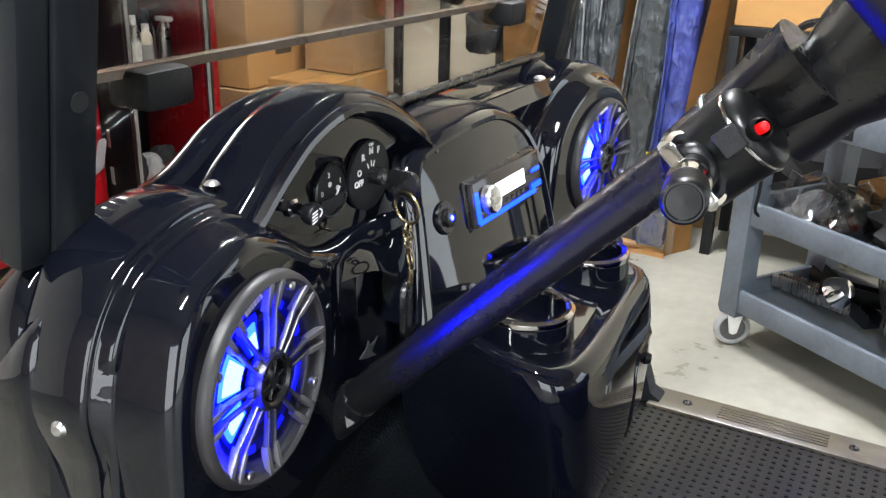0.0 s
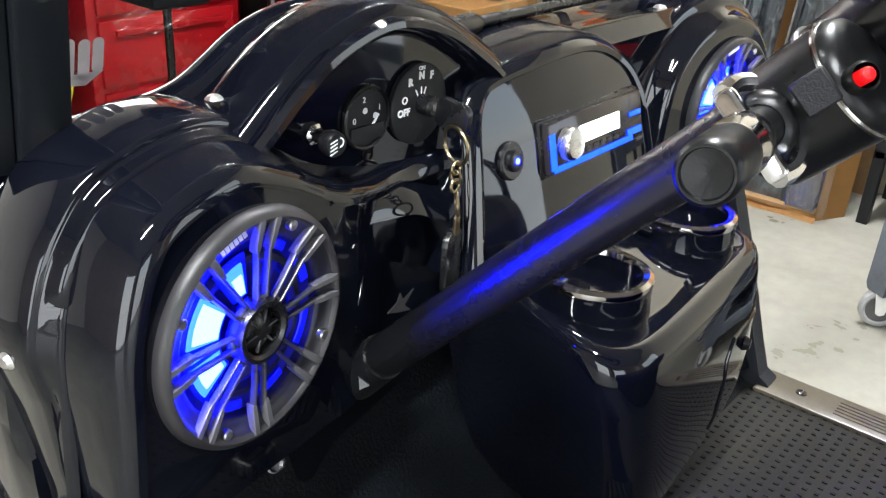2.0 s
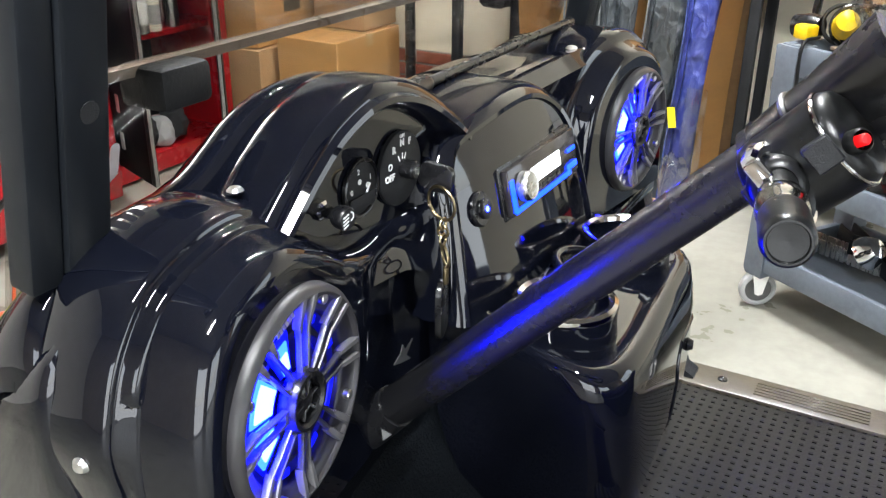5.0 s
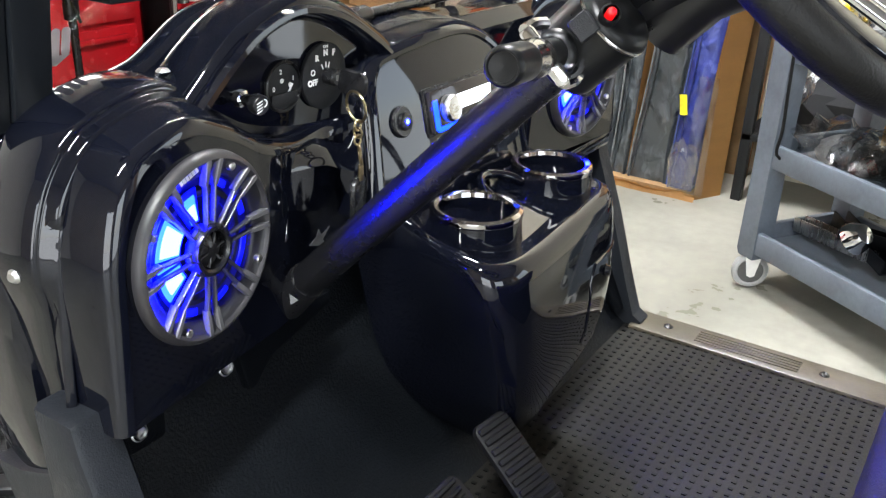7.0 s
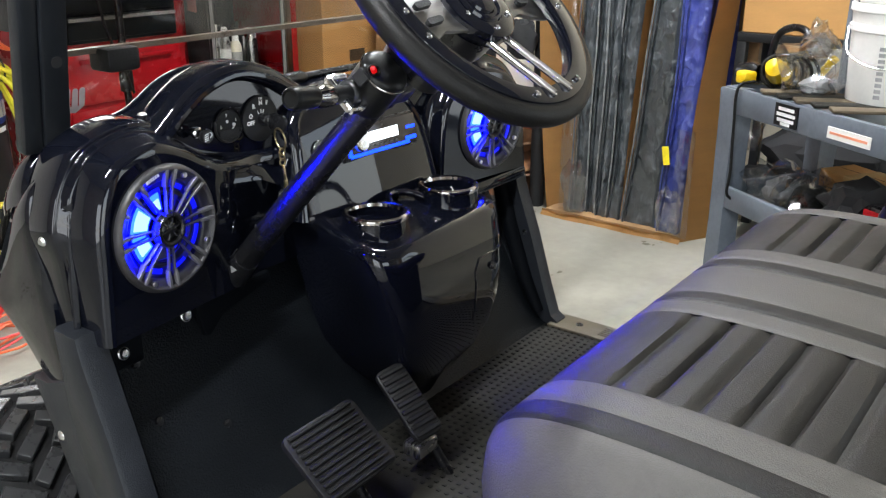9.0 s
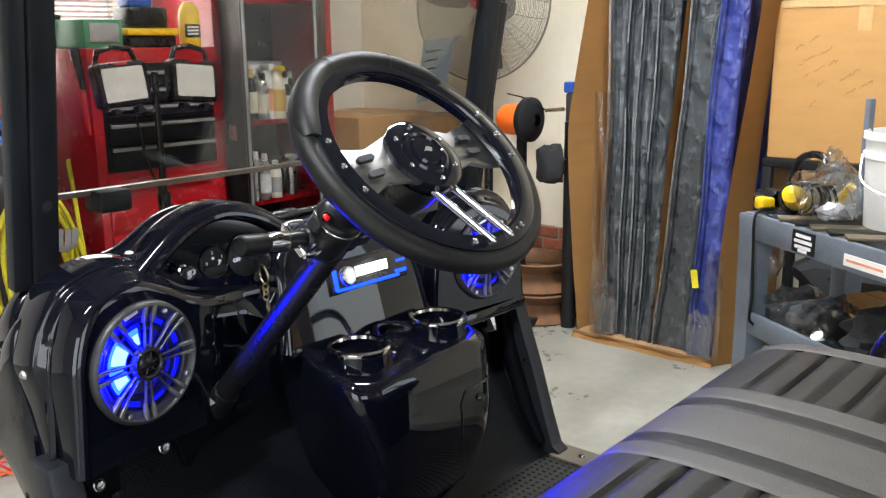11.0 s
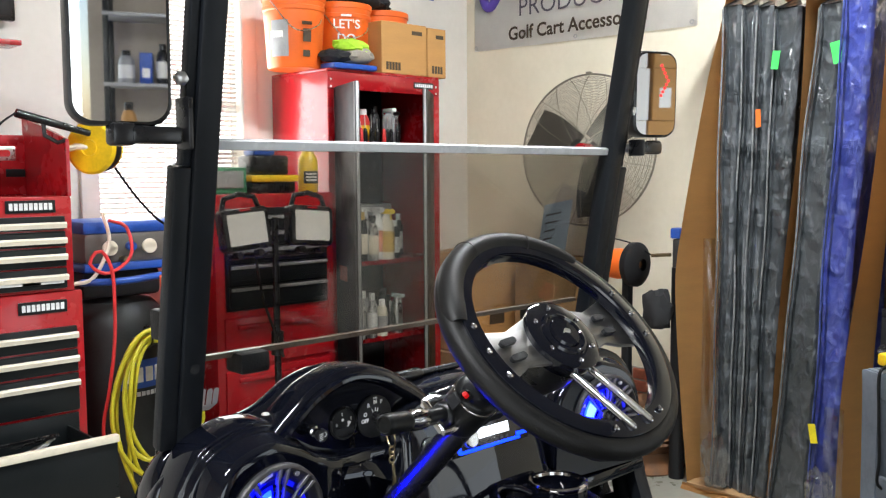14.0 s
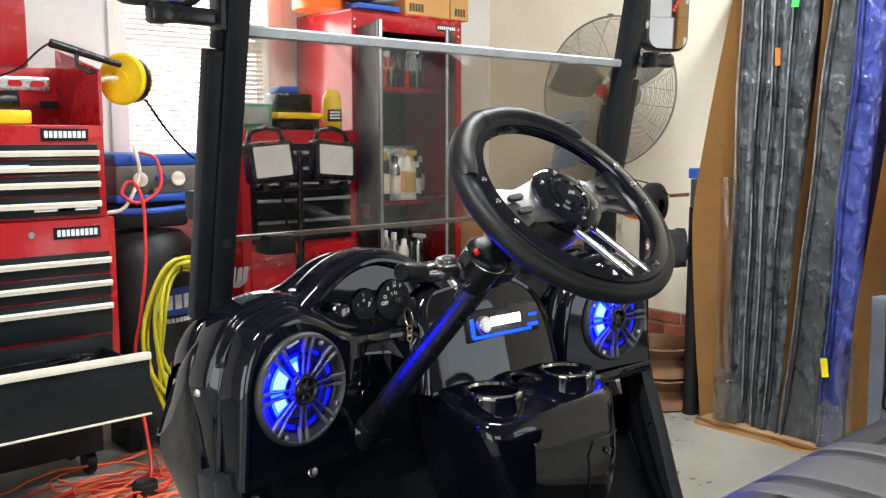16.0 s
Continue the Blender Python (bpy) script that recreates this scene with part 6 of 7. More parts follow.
bd = part("badge", box((2.06, YF - 0.007, 1.885), (2.20, YF - 0.004, 1.918), 0.001), DRAWER, ck)
for k in range(9):
    part("badge_bar", box((2.068 + k * 0.0142, YF - 0.0082, 1.893), (2.078 + k * 0.0142, YF - 0.0068, 1.910), 0), WHITE_INK, bd)
for x in (X0 + 0.02, X1 - 0.025):
    for z in (1.90, 1.865):
        part("rivet", lathe([(0.006, 0), (0.004, 0.003), (0, 0.003)], 10, axis((x, YF - 0.004, z), (0, -1, 0))), WHITE_INK, ck)
for hx, ex, ey in ((X0 + 0.04, 1.425, 2.13), (X1 - 0.06, 1.905, 2.21)):
    h0, h1 = Vector((hx, YF - 0.012, 0)), Vector((ex, ey, 0))
    m = facing((h0 + h1) / 2 + Vector((0, 0, 0.99)), h1 - h0, Vector((0, 0, 1)).cross(h1 - h0))
    w = (h1 - h0).length
    d = part("door", box((-w / 2, -0.87, -0.008), (w / 2, 0.87, 0.008), 0.003, m=m), DOOR, ck)
    part("door_edge", box((w / 2 - 0.026, -0.868, -0.012), (w / 2 - 0.004, 0.868, 0.012), 0.003, m=m), DRAWER, d)
    part("edge_strip", box((w / 2 - 0.006, -0.868, -0.007), (w / 2 + 0.002, 0.868, 0.007), 0.002, m=m), STEEL_D, d)
    if hx < 1.7:
        for zz, cc, ww in ((0.75, WHITE, 0.035), (0.60, mat("pink_label", (0.7, 0.3, 0.3), 0.5), 0.03), (0.02, mat("red_label", (0.5, 0.15, 0.12), 0.5), 0.12)):
            for sgn in (1, -1):
                part("door_label", box((-w / 2 + 0.06, zz - 0.035, 0.008 if sgn > 0 else -0.0095), (-w / 2 + 0.06 + ww, zz + 0.035, 0.0095 if sgn > 0 else -0.008), 0, m=m), cc, d)


def bottle(at, r, h, color, cap, spray=False, label=None):
    x, y, z = at
    b = thing("spray_bottle" if spray else "aerosol_can", at, "spray bottle with trigger head" if spray else "slim can with cap on the shelf", "bottle" if spray else "can")
    part("bottle_body", lathe([(0, 0), (r, 0), (r * 1.02, 0.006), (r, h * 0.68), (r * 0.75, h * 0.80), (r * 0.42, h * 0.86), (r * 0.42, h * 0.9), (0, h * 0.9)], 20, Matrix.Translation(at)), color, b)
    if spray:
        part("trigger_head", box((x - 0.016, y - 0.05, z + h * 0.9), (x + 0.016, y + 0.03, z + h), 0.006), cap, b)
        part("trigger", tube([(x, y - 0.03, z + h * 0.9), (x, y - 0.035, z + h * 0.78)], 0.005, 6), cap, b)
    else:
        part("cap", lathe([(r * 0.55, h * 0.84), (r * 0.55, h * 0.98), (r * 0.5, h), (0, h)], 16, Matrix.Translation(at)), cap, b)
    if label:
        part("label_band", lathe([(r * 1.03, h * 0.15), (r * 1.045, h * 0.16), (r * 1.045, h * 0.55), (r * 1.03, h * 0.56)], 20, Matrix.Translation(at)), label, b)
    return b


PINK = mat("orange_pink_label", (0.75, 0.28, 0.16), 0.5)
for at, r, h, c, cap, sp, lab in (((1.70, 2.55, 1.00), 0.026, 0.22, CREAM, SATIN, False, GREY), ((1.765, 2.53, 1.00), 0.032, 0.27, STEEL, WHITE, False, GREY), ((1.86, 2.54, 1.00), 0.040, 0.27, WHITE, WHITE, True, PINK),
                                  ((1.70, 2.56, 0.60), 0.028, 0.22, STEEL, WHITE, False, None), ((1.77, 2.55, 0.60), 0.032, 0.24, GREY, WHITE, False, None), ((1.84, 2.56, 0.60), 0.034, 0.20, WHITE, SATIN, False, GREEN), ((1.93, 2.58, 0.60), 0.034, 0.24, DRAWER, SATIN, False, None),
                                  ((1.70, 2.62, 1.585), 0.028, 0.20, SATIN, WHITE, False, GREY), ((1.765, 2.62, 1.585), 0.026, 0.24, SATIN, WHITE, False, WHITE), ((1.83, 2.60, 1.585), 0.033, 0.19, CORD_R, WHITE, False, YELLOW), ((1.92, 2.62, 1.585), 0.03, 0.21, SATIN, SATIN, False, None), ((2.0, 2.60, 1.585), 0.036, 0.2, GREY, WHITE, True, None), ((2.07, 2.63, 1.585), 0.03, 0.17, SATIN, STEEL, False, None)):
    bottle(at, r, h, c, cap, sp, lab)
for k in range(14):
    rnd = random.Random(500 + k)
    shelf_z = (1.585, 1.00, 0.60)[k % 3]
    bottle((1.68 + 0.034 * k, 2.70 + rnd.uniform(-0.03, 0.08), shelf_z), rnd.uniform(0.022, 0.034), rnd.uniform(0.15, 0.27), (SATIN, DRAWER, GREY, STEEL_D, CORD_R, WHITE)[k % 6], (SATIN, WHITE, DRAWER)[k % 3], k % 5 == 2, (None, WHITE, YELLOW, None)[k % 4])
for k in range(9):
    rnd = random.Random(640 + k)
    x, y = 1.72 + 0.036 * k, 2.52 + rnd.uniform(-0.01, 0.03)
    sd_ = thing("screwdriver", (x, y, 1.585), "screwdriver standing upright on the locker shelf", "screwdriver", "tools on the locker shelf")
    part("grip", lathe([(0.0, 0.0), (0.010, 0.0), (0.012, 0.02), (0.011, 0.07), (0.008, 0.085), (0.004, 0.09)], 12, Matrix.Translation((x, y, 1.585))), (SATIN, CORD_R, DRAWER, SATIN)[k % 4], sd_)
    part("blade", tube([(x, y, 1.67), (x + rnd.uniform(-0.01, 0.01), y, 1.72 + rnd.uniform(0.0, 0.05))], 0.0032, 6), STEEL, sd_)
GOLD = mat("gold_label", (0.55, 0.36, 0.08), 0.4)
for at, r, h, c, cap, sp, lab in (((1.735, 2.505, 1.00), 0.029, 0.25, DRAWER, GOLD, False, CREAM), ((1.805, 2.505, 1.00), 0.031, 0.23, STEEL, SATIN, False, CREAM), ((1.905, 2.51, 1.00), 0.038, 0.26, CREAM, YELLOW, True, GOLD), ((1.965, 2.52, 1.00), 0.028, 0.20, DRAWER, WHITE, False, WHITE),
                                  ((1.735, 2.51, 0.60), 0.026, 0.21, STEEL, STEEL, False, None), ((1.800, 2.51, 0.60), 0.027, 0.23, STEEL, WHITE, False, WHITE), ((1.870, 2.515, 0.60), 0.029, 0.19, CREAM, WHITE, False, GREY), ((1.985, 2.53, 0.60), 0.03, 0.21, STEEL, WHITE, True, None)):
    bottle(at, r, h, c, cap, sp, lab)
bx = thing("parts_box", (1.92, 2.75, 1.0), "grey box at the back of the shelf", "box")
part("box_body", box((1.78, 2.70, 1.0), (2.10, 2.90, 1.28), 0.006), GREY, bx)
bx = thing("spray_head_pile", (1.8, 2.55, 0.10), "pile of dark spray heads in the locker", "spray heads")
for k in range(4):
    crumple((1.68 + 0.09 * k, 2.55, 0.16 + 0.02 * (k % 2)), (0.06, 0.06, 0.07), CLOTH if k % 2 else GREY, "lump", bx, k + 11.0)

# buckets, cartons and cloths on the locker
def bucket(cx, cy, z, writing):
    b = thing("orange_bucket", (cx, cy, z), "orange plastic bucket on top of the locker", "bucket", "buckets on the locker")
    M = Matrix.Translation((cx, cy, z))
    part("pail", lathe([(0, 0), (0.128, 0), (0.132, 0.008), (0.146, 0.27), (0.152, 0.275), (0.153, 0.292), (0.148, 0.296), (0.150, 0.318), (0.156, 0.322), (0.157, 0.345), (0.152, 0.350), (0.146, 0.348), (0.143, 0.30), (0.126, 0.02), (0, 0.02)], 40, M), ORANGE, b)
    part("handle", tube(lin([(cx - 0.152, cy - 0.03, z + 0.31), (cx - 0.10, cy - 0.155, z + 0.17), (cx + 0.03, cy - 0.16, z + 0.20), (cx + 0.152, cy - 0.03, z + 0.31)], 20), 0.003, 6), STEEL, b)

    def patch(name, a0, a1, h0, h1, material):
        r = 0.1365 + 0.012 * (h0 + h1) / 2 / 0.27 + 0.004
        return part(name, lathe([(r, h0), (r + 0.001, h0 + 0.001), (r + 0.003, h1), (r + 0.002, h1 + 0.001)], 8, M, a0=a0, a1=a1), material, b)
    if writing == 1:
        patch("label_panel", 190, 225, 0.05, 0.22, GREY)
        patch("label_patch", 188, 215, 0.09, 0.17, WHITE)
        patch("print_block", 252, 268, 0.12, 0.18, INK)
        patch("print_block", 252, 266, 0.05, 0.08, INK)
        patch("print_block", 250, 270, 0.20, 0.215, INK)
    if writing == 2:
        a = radians(-118)
        letters("slogan", "LET'S", 0.062, facing((cx + 0.156 * math.cos(a), cy + 0.156 * math.sin(a), z + 0.235), (-math.sin(a), math.cos(a), 0), (math.cos(a), math.sin(a), -0.06)), WHITE_INK, b, bold=0.001)
        letters("slogan", "DO", 0.062, facing((cx + 0.152 * math.cos(a), cy + 0.152 * math.sin(a), z + 0.165), (-math.sin(a), math.cos(a), 0), (math.cos(a), math.sin(a), -0.06)), WHITE_INK, b, bold=0.001)
        patch("print_block", 232, 252, 0.275, 0.285, WHITE_INK)


bucket(1.455, 2.66, ZT + 0.012, 1)
bucket(1.775, 2.70, ZT + 0.012, 2)
bucket(2.08, 2.76, ZT + 0.012, 0)
bagt = thing("black_bag", (1.86, 2.72, 2.30), "black cloth bag slung over the buckets", "bag")
crumple((1.84, 2.70, 2.345), (0.16, 0.13, 0.06), CLOTH, "bag_body", bagt, 2.0)
crumple((2.0, 2.74, 2.34), (0.10, 0.10, 0.05), CLOTH, "bag_flap", bagt, 5.0)


def carton(name, lo, hi, label, material=CARD, tape=True, prints=0):
    lo, hi = Vector(lo), Vector(hi)
    c = thing(name, ((lo.x + hi.x) / 2, (lo.y + hi.y) / 2, lo.z), label, "cardboard box")
    part("box_body", box(lo, hi, 0.004, 1), material, c)
    if tape:
        mid = (lo.x + hi.x) / 2
        part("tape_strip", box((mid - 0.025, lo.y - 0.0012, hi.z - 0.06), (mid + 0.025, hi.y + 0.0012, hi.z + 0.0012), 0), TAPE, c)
    for k in range(prints):
        part("print_bar", box((lo.x + 0.03 + 0.02 * k, lo.y - 0.0012, lo.z + 0.02), (lo.x + 0.045 + 0.02 * k, lo.y, lo.z + 0.06), 0), INK, c)
    part("top_seam", box((lo.x + 0.004, (lo.y + hi.y) / 2 - 0.001, hi.z), (hi.x - 0.004, (lo.y + hi.y) / 2 + 0.001, hi.z + 0.0008), 0), INK, c)
    return c


c1 = carton("cardboard_box", (1.855, 2.475, ZT + 0.012), (2.165, 2.63, 2.215), "plain brown carton with dark print on locker", tape=False, prints=5)
part("print_mark", box((2.06, 2.4735, 2.16), (2.13, 2.475, 2.18), 0, m=None), INK, c1)
c2 = carton("cardboard_box", (2.172, 2.475, ZT + 0.012), (2.305, 2.63, 2.21), "narrow brown carton with dark print on locker", tape=False, prints=4)
part("print_mark", box((2.23, 2.4735, 2.155), (2.285, 2.475, 2.175), 0), INK, c2)
mt = thing("wash_mitts", (1.66, 2.50, ZT + 0.012), "neon green and grey wash mitts on a tray", "cleaning mitts")
part("tray", box((1.53, 2.44, ZT + 0.012), (1.80, 2.56, ZT + 0.04), 0.008), BLUE, mt)
crumple((1.59, 2.50, ZT + 0.075), (0.09, 0.06, 0.035), CLOTH, "dark_cloth", mt, 8.0)
crumple((1.70, 2.49, ZT + 0.085), (0.10, 0.06, 0.045), FUR, "wool_mitt", mt, 9.0)
crumple((1.67, 2.49, ZT + 0.125), (0.10, 0.055, 0.035), NEON, "green_mitt", mt, 10.0, rough=0.45)
ps = thing("wall_poster", (2.5, 2.965, 2.6), "blue poster with white print on wall", "poster")
part("sheet", box((2.28, 2.962, 2.478), (2.672, 2.9685, 2.85), 0), BLUE, ps)
part("print_bar", box((2.54, 2.9605, 2.50), (2.62, 2.9625, 2.53), 0), WHITE, ps)
tv = thing("wall_screen", (0.0, 2.93, 2.3), "dark flat screen on the wall", "screen")
part("panel", box((-0.45, 2.90, 2.085), (0.235, 2.935, 2.50), 0.006), SATIN, tv)
part("glass_front", box((-0.43, 2.897, 2.105), (0.217, 2.901, 2.48), 0.001), SCREEN, tv)

# banner
bn = thing("wall_banner", (2.95, 2.1, 2.2), "white vinyl banner with golf cart lettering", "banner")
sheet = []
for i in range(30):
    y = 2.892 - (2.892 - 1.345) * i / 29
    dz = -0.022 * i / 29
    sheet.append([Vector((2.951 + 0.004 * math.sin(i * 0.9), y, z + dz)) for z in (2.19, 2.35, 2.55, 2.90)])
bmn = loft(sheet)
bmesh.ops.solidify(bmn, geom=bmn.faces[:], thickness=0.003)
part("sheet", bmn, VINYL_W, bn)
east = lambda y, z: facing((2.943, y, z), (0, -1, 0), (-1, 0, 0))
letters("lettering", "Golf Cart Accessories", 0.108, east(2.118, 2.262), INK, bn, "black bold lettering", bold=0.0022)
letters("lettering", "PRODUCTS", 0.150, east(2.14, 2.405), mat("grey_print", (0.09, 0.08, 0.10), 0.5), bn, "dark grey thin lettering", bold=-0.0008)
part("logo_shape", tube(lin([(2.943, 2.84, 2.62), (2.943, 2.80, 2.48), (2.943, 2.755, 2.44), (2.943, 2.69, 2.50), (2.943, 2.60, 2.62)], 24), [0.012] * 6 + [0.028] * 12 + [0.02] * 6, 10), PURPLE, bn)
for y in (2.87, 2.10, 1.37):
    part("eyelet", torus(0.010, 0.003, east(y, 2.21 - 0.022 * (2.892 - y) / 1.55), 14, 6), ZINC, bn)

# fan
fn = thing("pedestal_fan", (2.62, 1.70, 0.0), "dusty wire-caged industrial pedestal fan", "fan")
FM = facing((2.57, 1.73, 1.555), (0.13, -0.99, 0), (-0.99, -0.13, 0.05)) @ Matrix.Scale(0.98, 4)
wires = bmesh.new()


def cage(r, sg):
    """A point of the domed cage, at radius r on the front or the back."""
    return sg * 0.085 * math.cos(min(1, max(0, (r - 0.05) / 0.337)) * math.pi / 2) ** 0.6


for i in range(42):
    r = 0.055 + 0.0078 * i
    for sg in (1, -1):
        tube([FM @ Vector((r * math.cos(2 * math.pi * k / 48), r * math.sin(2 * math.pi * k / 48), cage(r, sg))) for k in range(48)], 0.00115, 3, bm=wires, closed=True)
tagged(part("cage_mesh", wires, WIRE, fn), kind="stuff")
for k in range(12):
    a = math.radians(30 * k + 8)
    for sg in (1, -1):
        part("cage_rib", tube([FM @ Vector((r * math.cos(a + (0.06 - r) * 0.5 * sg), r * math.sin(a + (0.06 - r) * 0.5 * sg), cage(r, sg) + sg * 0.002)) for r in (0.05, 0.12, 0.19, 0.26, 0.32, 0.36, 0.386)], 0.0019, 6), WIRE, fn)
part("cage_rim", torus(0.388, 0.005, FM, 60, 8), WIRE, fn)
part("rim_latch", box((-0.012, 0.384, -0.016), (0.012, 0.400, 0.016), 0.003, m=FM), WIRE, fn)
for k in range(3):
    m = FM @ Matrix.Rotation(radians(120 * k + 38), 4, "Z")
    rows = []
    for f in range(8):
        u = f / 7
        r = 0.06 + 0.28 * u
        wv = 0.055 + 0.050 * math.sin(u * 1.9)
        rows.append([m @ Vector((r, s * wv, s * 0.035 * (1 - 0.4 * u))) for s in (-1, -0.5, 0, 0.5, 1)])
    b = loft(rows)
    bmesh.ops.solidify(b, geom=b.faces[:], thickness=0.003)
    part("blade", b, BLADE, fn)
part("hub", lathe([(0, 0.07), (0.032, 0.068), (0.036, 0.05), (0.036, -0.02)], 24, FM), RED, fn)
part("motor", lathe([(0.075, -0.08), (0.08, -0.10), (0.08, -0.22), (0.06, -0.25), (0, -0.255)], 24, FM), SATIN, fn)
part("stand_pole", tube([(2.70, 1.78, 0.05), (2.70, 1.78, 1.56)], 0.024, 14), SATIN, fn)
part("stand_base", lathe([(0.23, 0.0), (0.23, 0.02), (0.20, 0.04), (0.04, 0.06), (0.03, 0.10)], 30, Matrix.Translation((2.70, 1.78, 0))), SATIN, fn)

# grinder on its stand, vice
gr = thing("bench_grinder", (2.52, 1.42, 0.0), "orange bench grinder with dark guard on post", "grinder")
part("motor_body", lathe([(0.0, -0.085), (0.055, -0.08), (0.07, -0.06), (0.075, 0.0), (0.07, 0.05), (0.05, 0.07), (0.0, 0.075)], 28, axis((2.52, 1.49, 1.0), (0, 1, 0))), ORANGE, gr)
part("wheel_guard", lathe([(0.0, -0.02), (0.098, -0.02), (0.106, -0.012), (0.106, 0.016), (0.07, 0.040), (0.03, 0.045)], 32, axis((2.50, 1.385, 1.005), (-0.02, -1, 0.0))), MATTE, gr)
part("shaft", tube([(2.52, 1.42, 1.0), (2.51, 1.37, 1.004)], 0.02, 10), RUST, gr)
part("post", box((2.50, 1.42, 0.04), (2.54, 1.46, 0.93), 0.006), MATTE, gr)
part("foot_plate", box((2.40, 1.30, 0.0), (2.64, 1.56, 0.04), 0.006), MATTE, gr)
vc = thing("bench_vice", (2.56, 1.17, 0.0), "blue vice on a post beside the cartons", "vice")
part("jaw", box((2.53, 1.165, 1.135), (2.585, 1.215, 1.185), 0.008), BLUE, vc)
part("screw_bar", tube([(2.53, 1.21, 1.06), (2.53, 1.31, 1.05)], 0.009, 8), BRASS, vc)
part("body", box((2.535, 1.165, 1.0), (2.585, 1.205, 1.133), 0.008), GREY_D, vc)
part("post", tube([(2.56, 1.18, 0.0), (2.56, 1.18, 1.0)], 0.035, 14), MATTE, vc)
crumple((2.48, 1.24, 0.80), (0.06, 0.07, 0.10), CLOTH, "hanging_bag", vc, 14.0)
part("lamp_wire", tube(lin([(2.55, 1.55, 1.12), (2.53, 1.42, 1.10), (2.52, 1.31, 1.055)], 12), 0.004, 6), SATIN, vc)
for k, (x, y, z, r, m) in enumerate(((2.62, 1.40, 0.0, 0.19, RUST), (2.62, 1.41, 0.155, 0.185, RUST), (2.42, 1.60, 0.0, 0.17, GREY))):
    rm = thing("steel_wheel_rim", (x, y, z), "rusty bare steel wheel rim lying flat" if k < 2 else "grey bare steel wheel rim lying flat", "wheel rim", "old wheel rims")
    part("rim_barrel", lathe([(r, 0.0), (r + 0.008, 0.008), (r - 0.01, 0.03), (r - 0.045, 0.06), (r - 0.05, 0.09), (r - 0.01, 0.125), (r + 0.008, 0.145), (r, 0.152), (r - 0.02, 0.14), (r - 0.055, 0.10), (r - 0.06, 0.05)], 40, Matrix.Translation((x, y, z))), m, rm)
    part("rim_centre", lathe([(r - 0.05, 0.08), (r - 0.09, 0.10), (0.05, 0.105), (0.035, 0.09)], 32, Matrix.Translation((x, y, z))), m, rm)

# cartons in the corner
carton("cardboard_box", (2.28, 2.32, 0.0), (2.90, 2.90, 0.46), "large brown carton on the floor", CARD_D)
ca = carton("cardboard_box", (2.30, 2.34, 0.465), (2.88, 2.88, 0.98), "large brown carton stacked on another", CARD)
part("print_bar", box((2.5, 2.3385, 0.60), (2.62, 2.34, 0.66), 0), INK, ca)
carton("cardboard_box", (2.36, 1.95, 0.0), (2.88, 2.28, 0.52), "brown carton with taped seam", CARD)
carton("cardboard_box", (2.62, 1.98, 0.525), (2.90, 2.26, 0.98), "upright brown carton with taped seam", CARD_D)

# ---- wrapped roof pads leaning in open cartons ----
def pad(y0b, y1b, y0t, y1t, x0, x1, zt, material, seed, name="wrapped_pad", label="charcoal padded panel in crinkled clear film"):
    rnd = random.Random(seed)
    rows = []
    n = 30
    for k in range(n + 1):
        f = k / n
        z = 0.03 + (zt - 0.03) * f
        bulge = 0.014 * math.sin(f * math.pi * 3 + seed) + 0.006 * math.sin(f * 17 + seed * 2)
        a, b = y0b + (y0t - y0b) * f + bulge * 0.4, y1b + (y1t - y1b) * f + bulge * 0.6
        xx = x0 + 0.012 * math.sin(f * 9 + seed)
        e = min(1, f * 14, (1 - f) * 14)
        q = 0.012 + 0.010 * e
        ring = []
        for cx, cy in ((xx, a), (xx, b), (x1, b), (x1, a)):
            sx, sy = (1 if cx == xx else -1), (1 if cy == a else -1)
            ring += [(cx + sx * q, cy), (cx + sx * q * 0.3, cy + sy * q * 0.3), (cx, cy + sy * q)] if (sx == 1) == (sy == -1) else [(cx, cy + sy * q), (cx + sx * q * 0.3, cy + sy * q * 0.3), (cx + sx * q, cy)]
        rows.append([Vector((px + rnd.uniform(-0.0015, 0.0015), py + rnd.uniform(-0.0015, 0.0015), z)) for px, py in ring])
    p = thing(name, (x0, (y0b + y1b) / 2, 0.0), label, "padded panel", "wrapped panels")
    part("padding", loft(rows, closed=True, cap=True), material, p, "", 50)
    for w in (0.985,):
        seam = []
        for k in range(0, n + 1, 1):
            f = k / n
            z = 0.04 + (zt - 0.05) * f
            bulge = 0.014 * math.sin(f * math.pi * 3 + seed) + 0.006 * math.sin(f * 17 + seed * 2)
            a, b = y0b + (y0t - y0b) * f + bulge * 0.4, y1b + (y1t - y1b) * f + bulge * 0.6
            seam.append(Vector((x0 + 0.012 * math.sin(f * 9 + seed) - 0.0015, a + (b - a) * w, z)))
        fold = loft([[q + Vector((0.003, -0.004, 0)) for q in seam], [q + Vector((-0.003, -0.0015, 0)) for q in seam], [q + Vector((-0.0035, 0.001, 0)) for q in seam], [q + Vector((0.003, 0.004, 0)) for q in seam]])
        part("film_fold", fold, FILM_K if material is WRAP_K else FILM_B, p)
    part("film_gather", loft([[r + Vector((0, 0, 0.003 * (i % 3))) for i, r in enumerate(rows[-1])], [Vector((x0 + 0.10, (y0t + y1t) / 2, zt + 0.05)) + (r - rows[-1][0]) * 0.15 for r in rows[-1]]], closed=True), material, p)
    return p


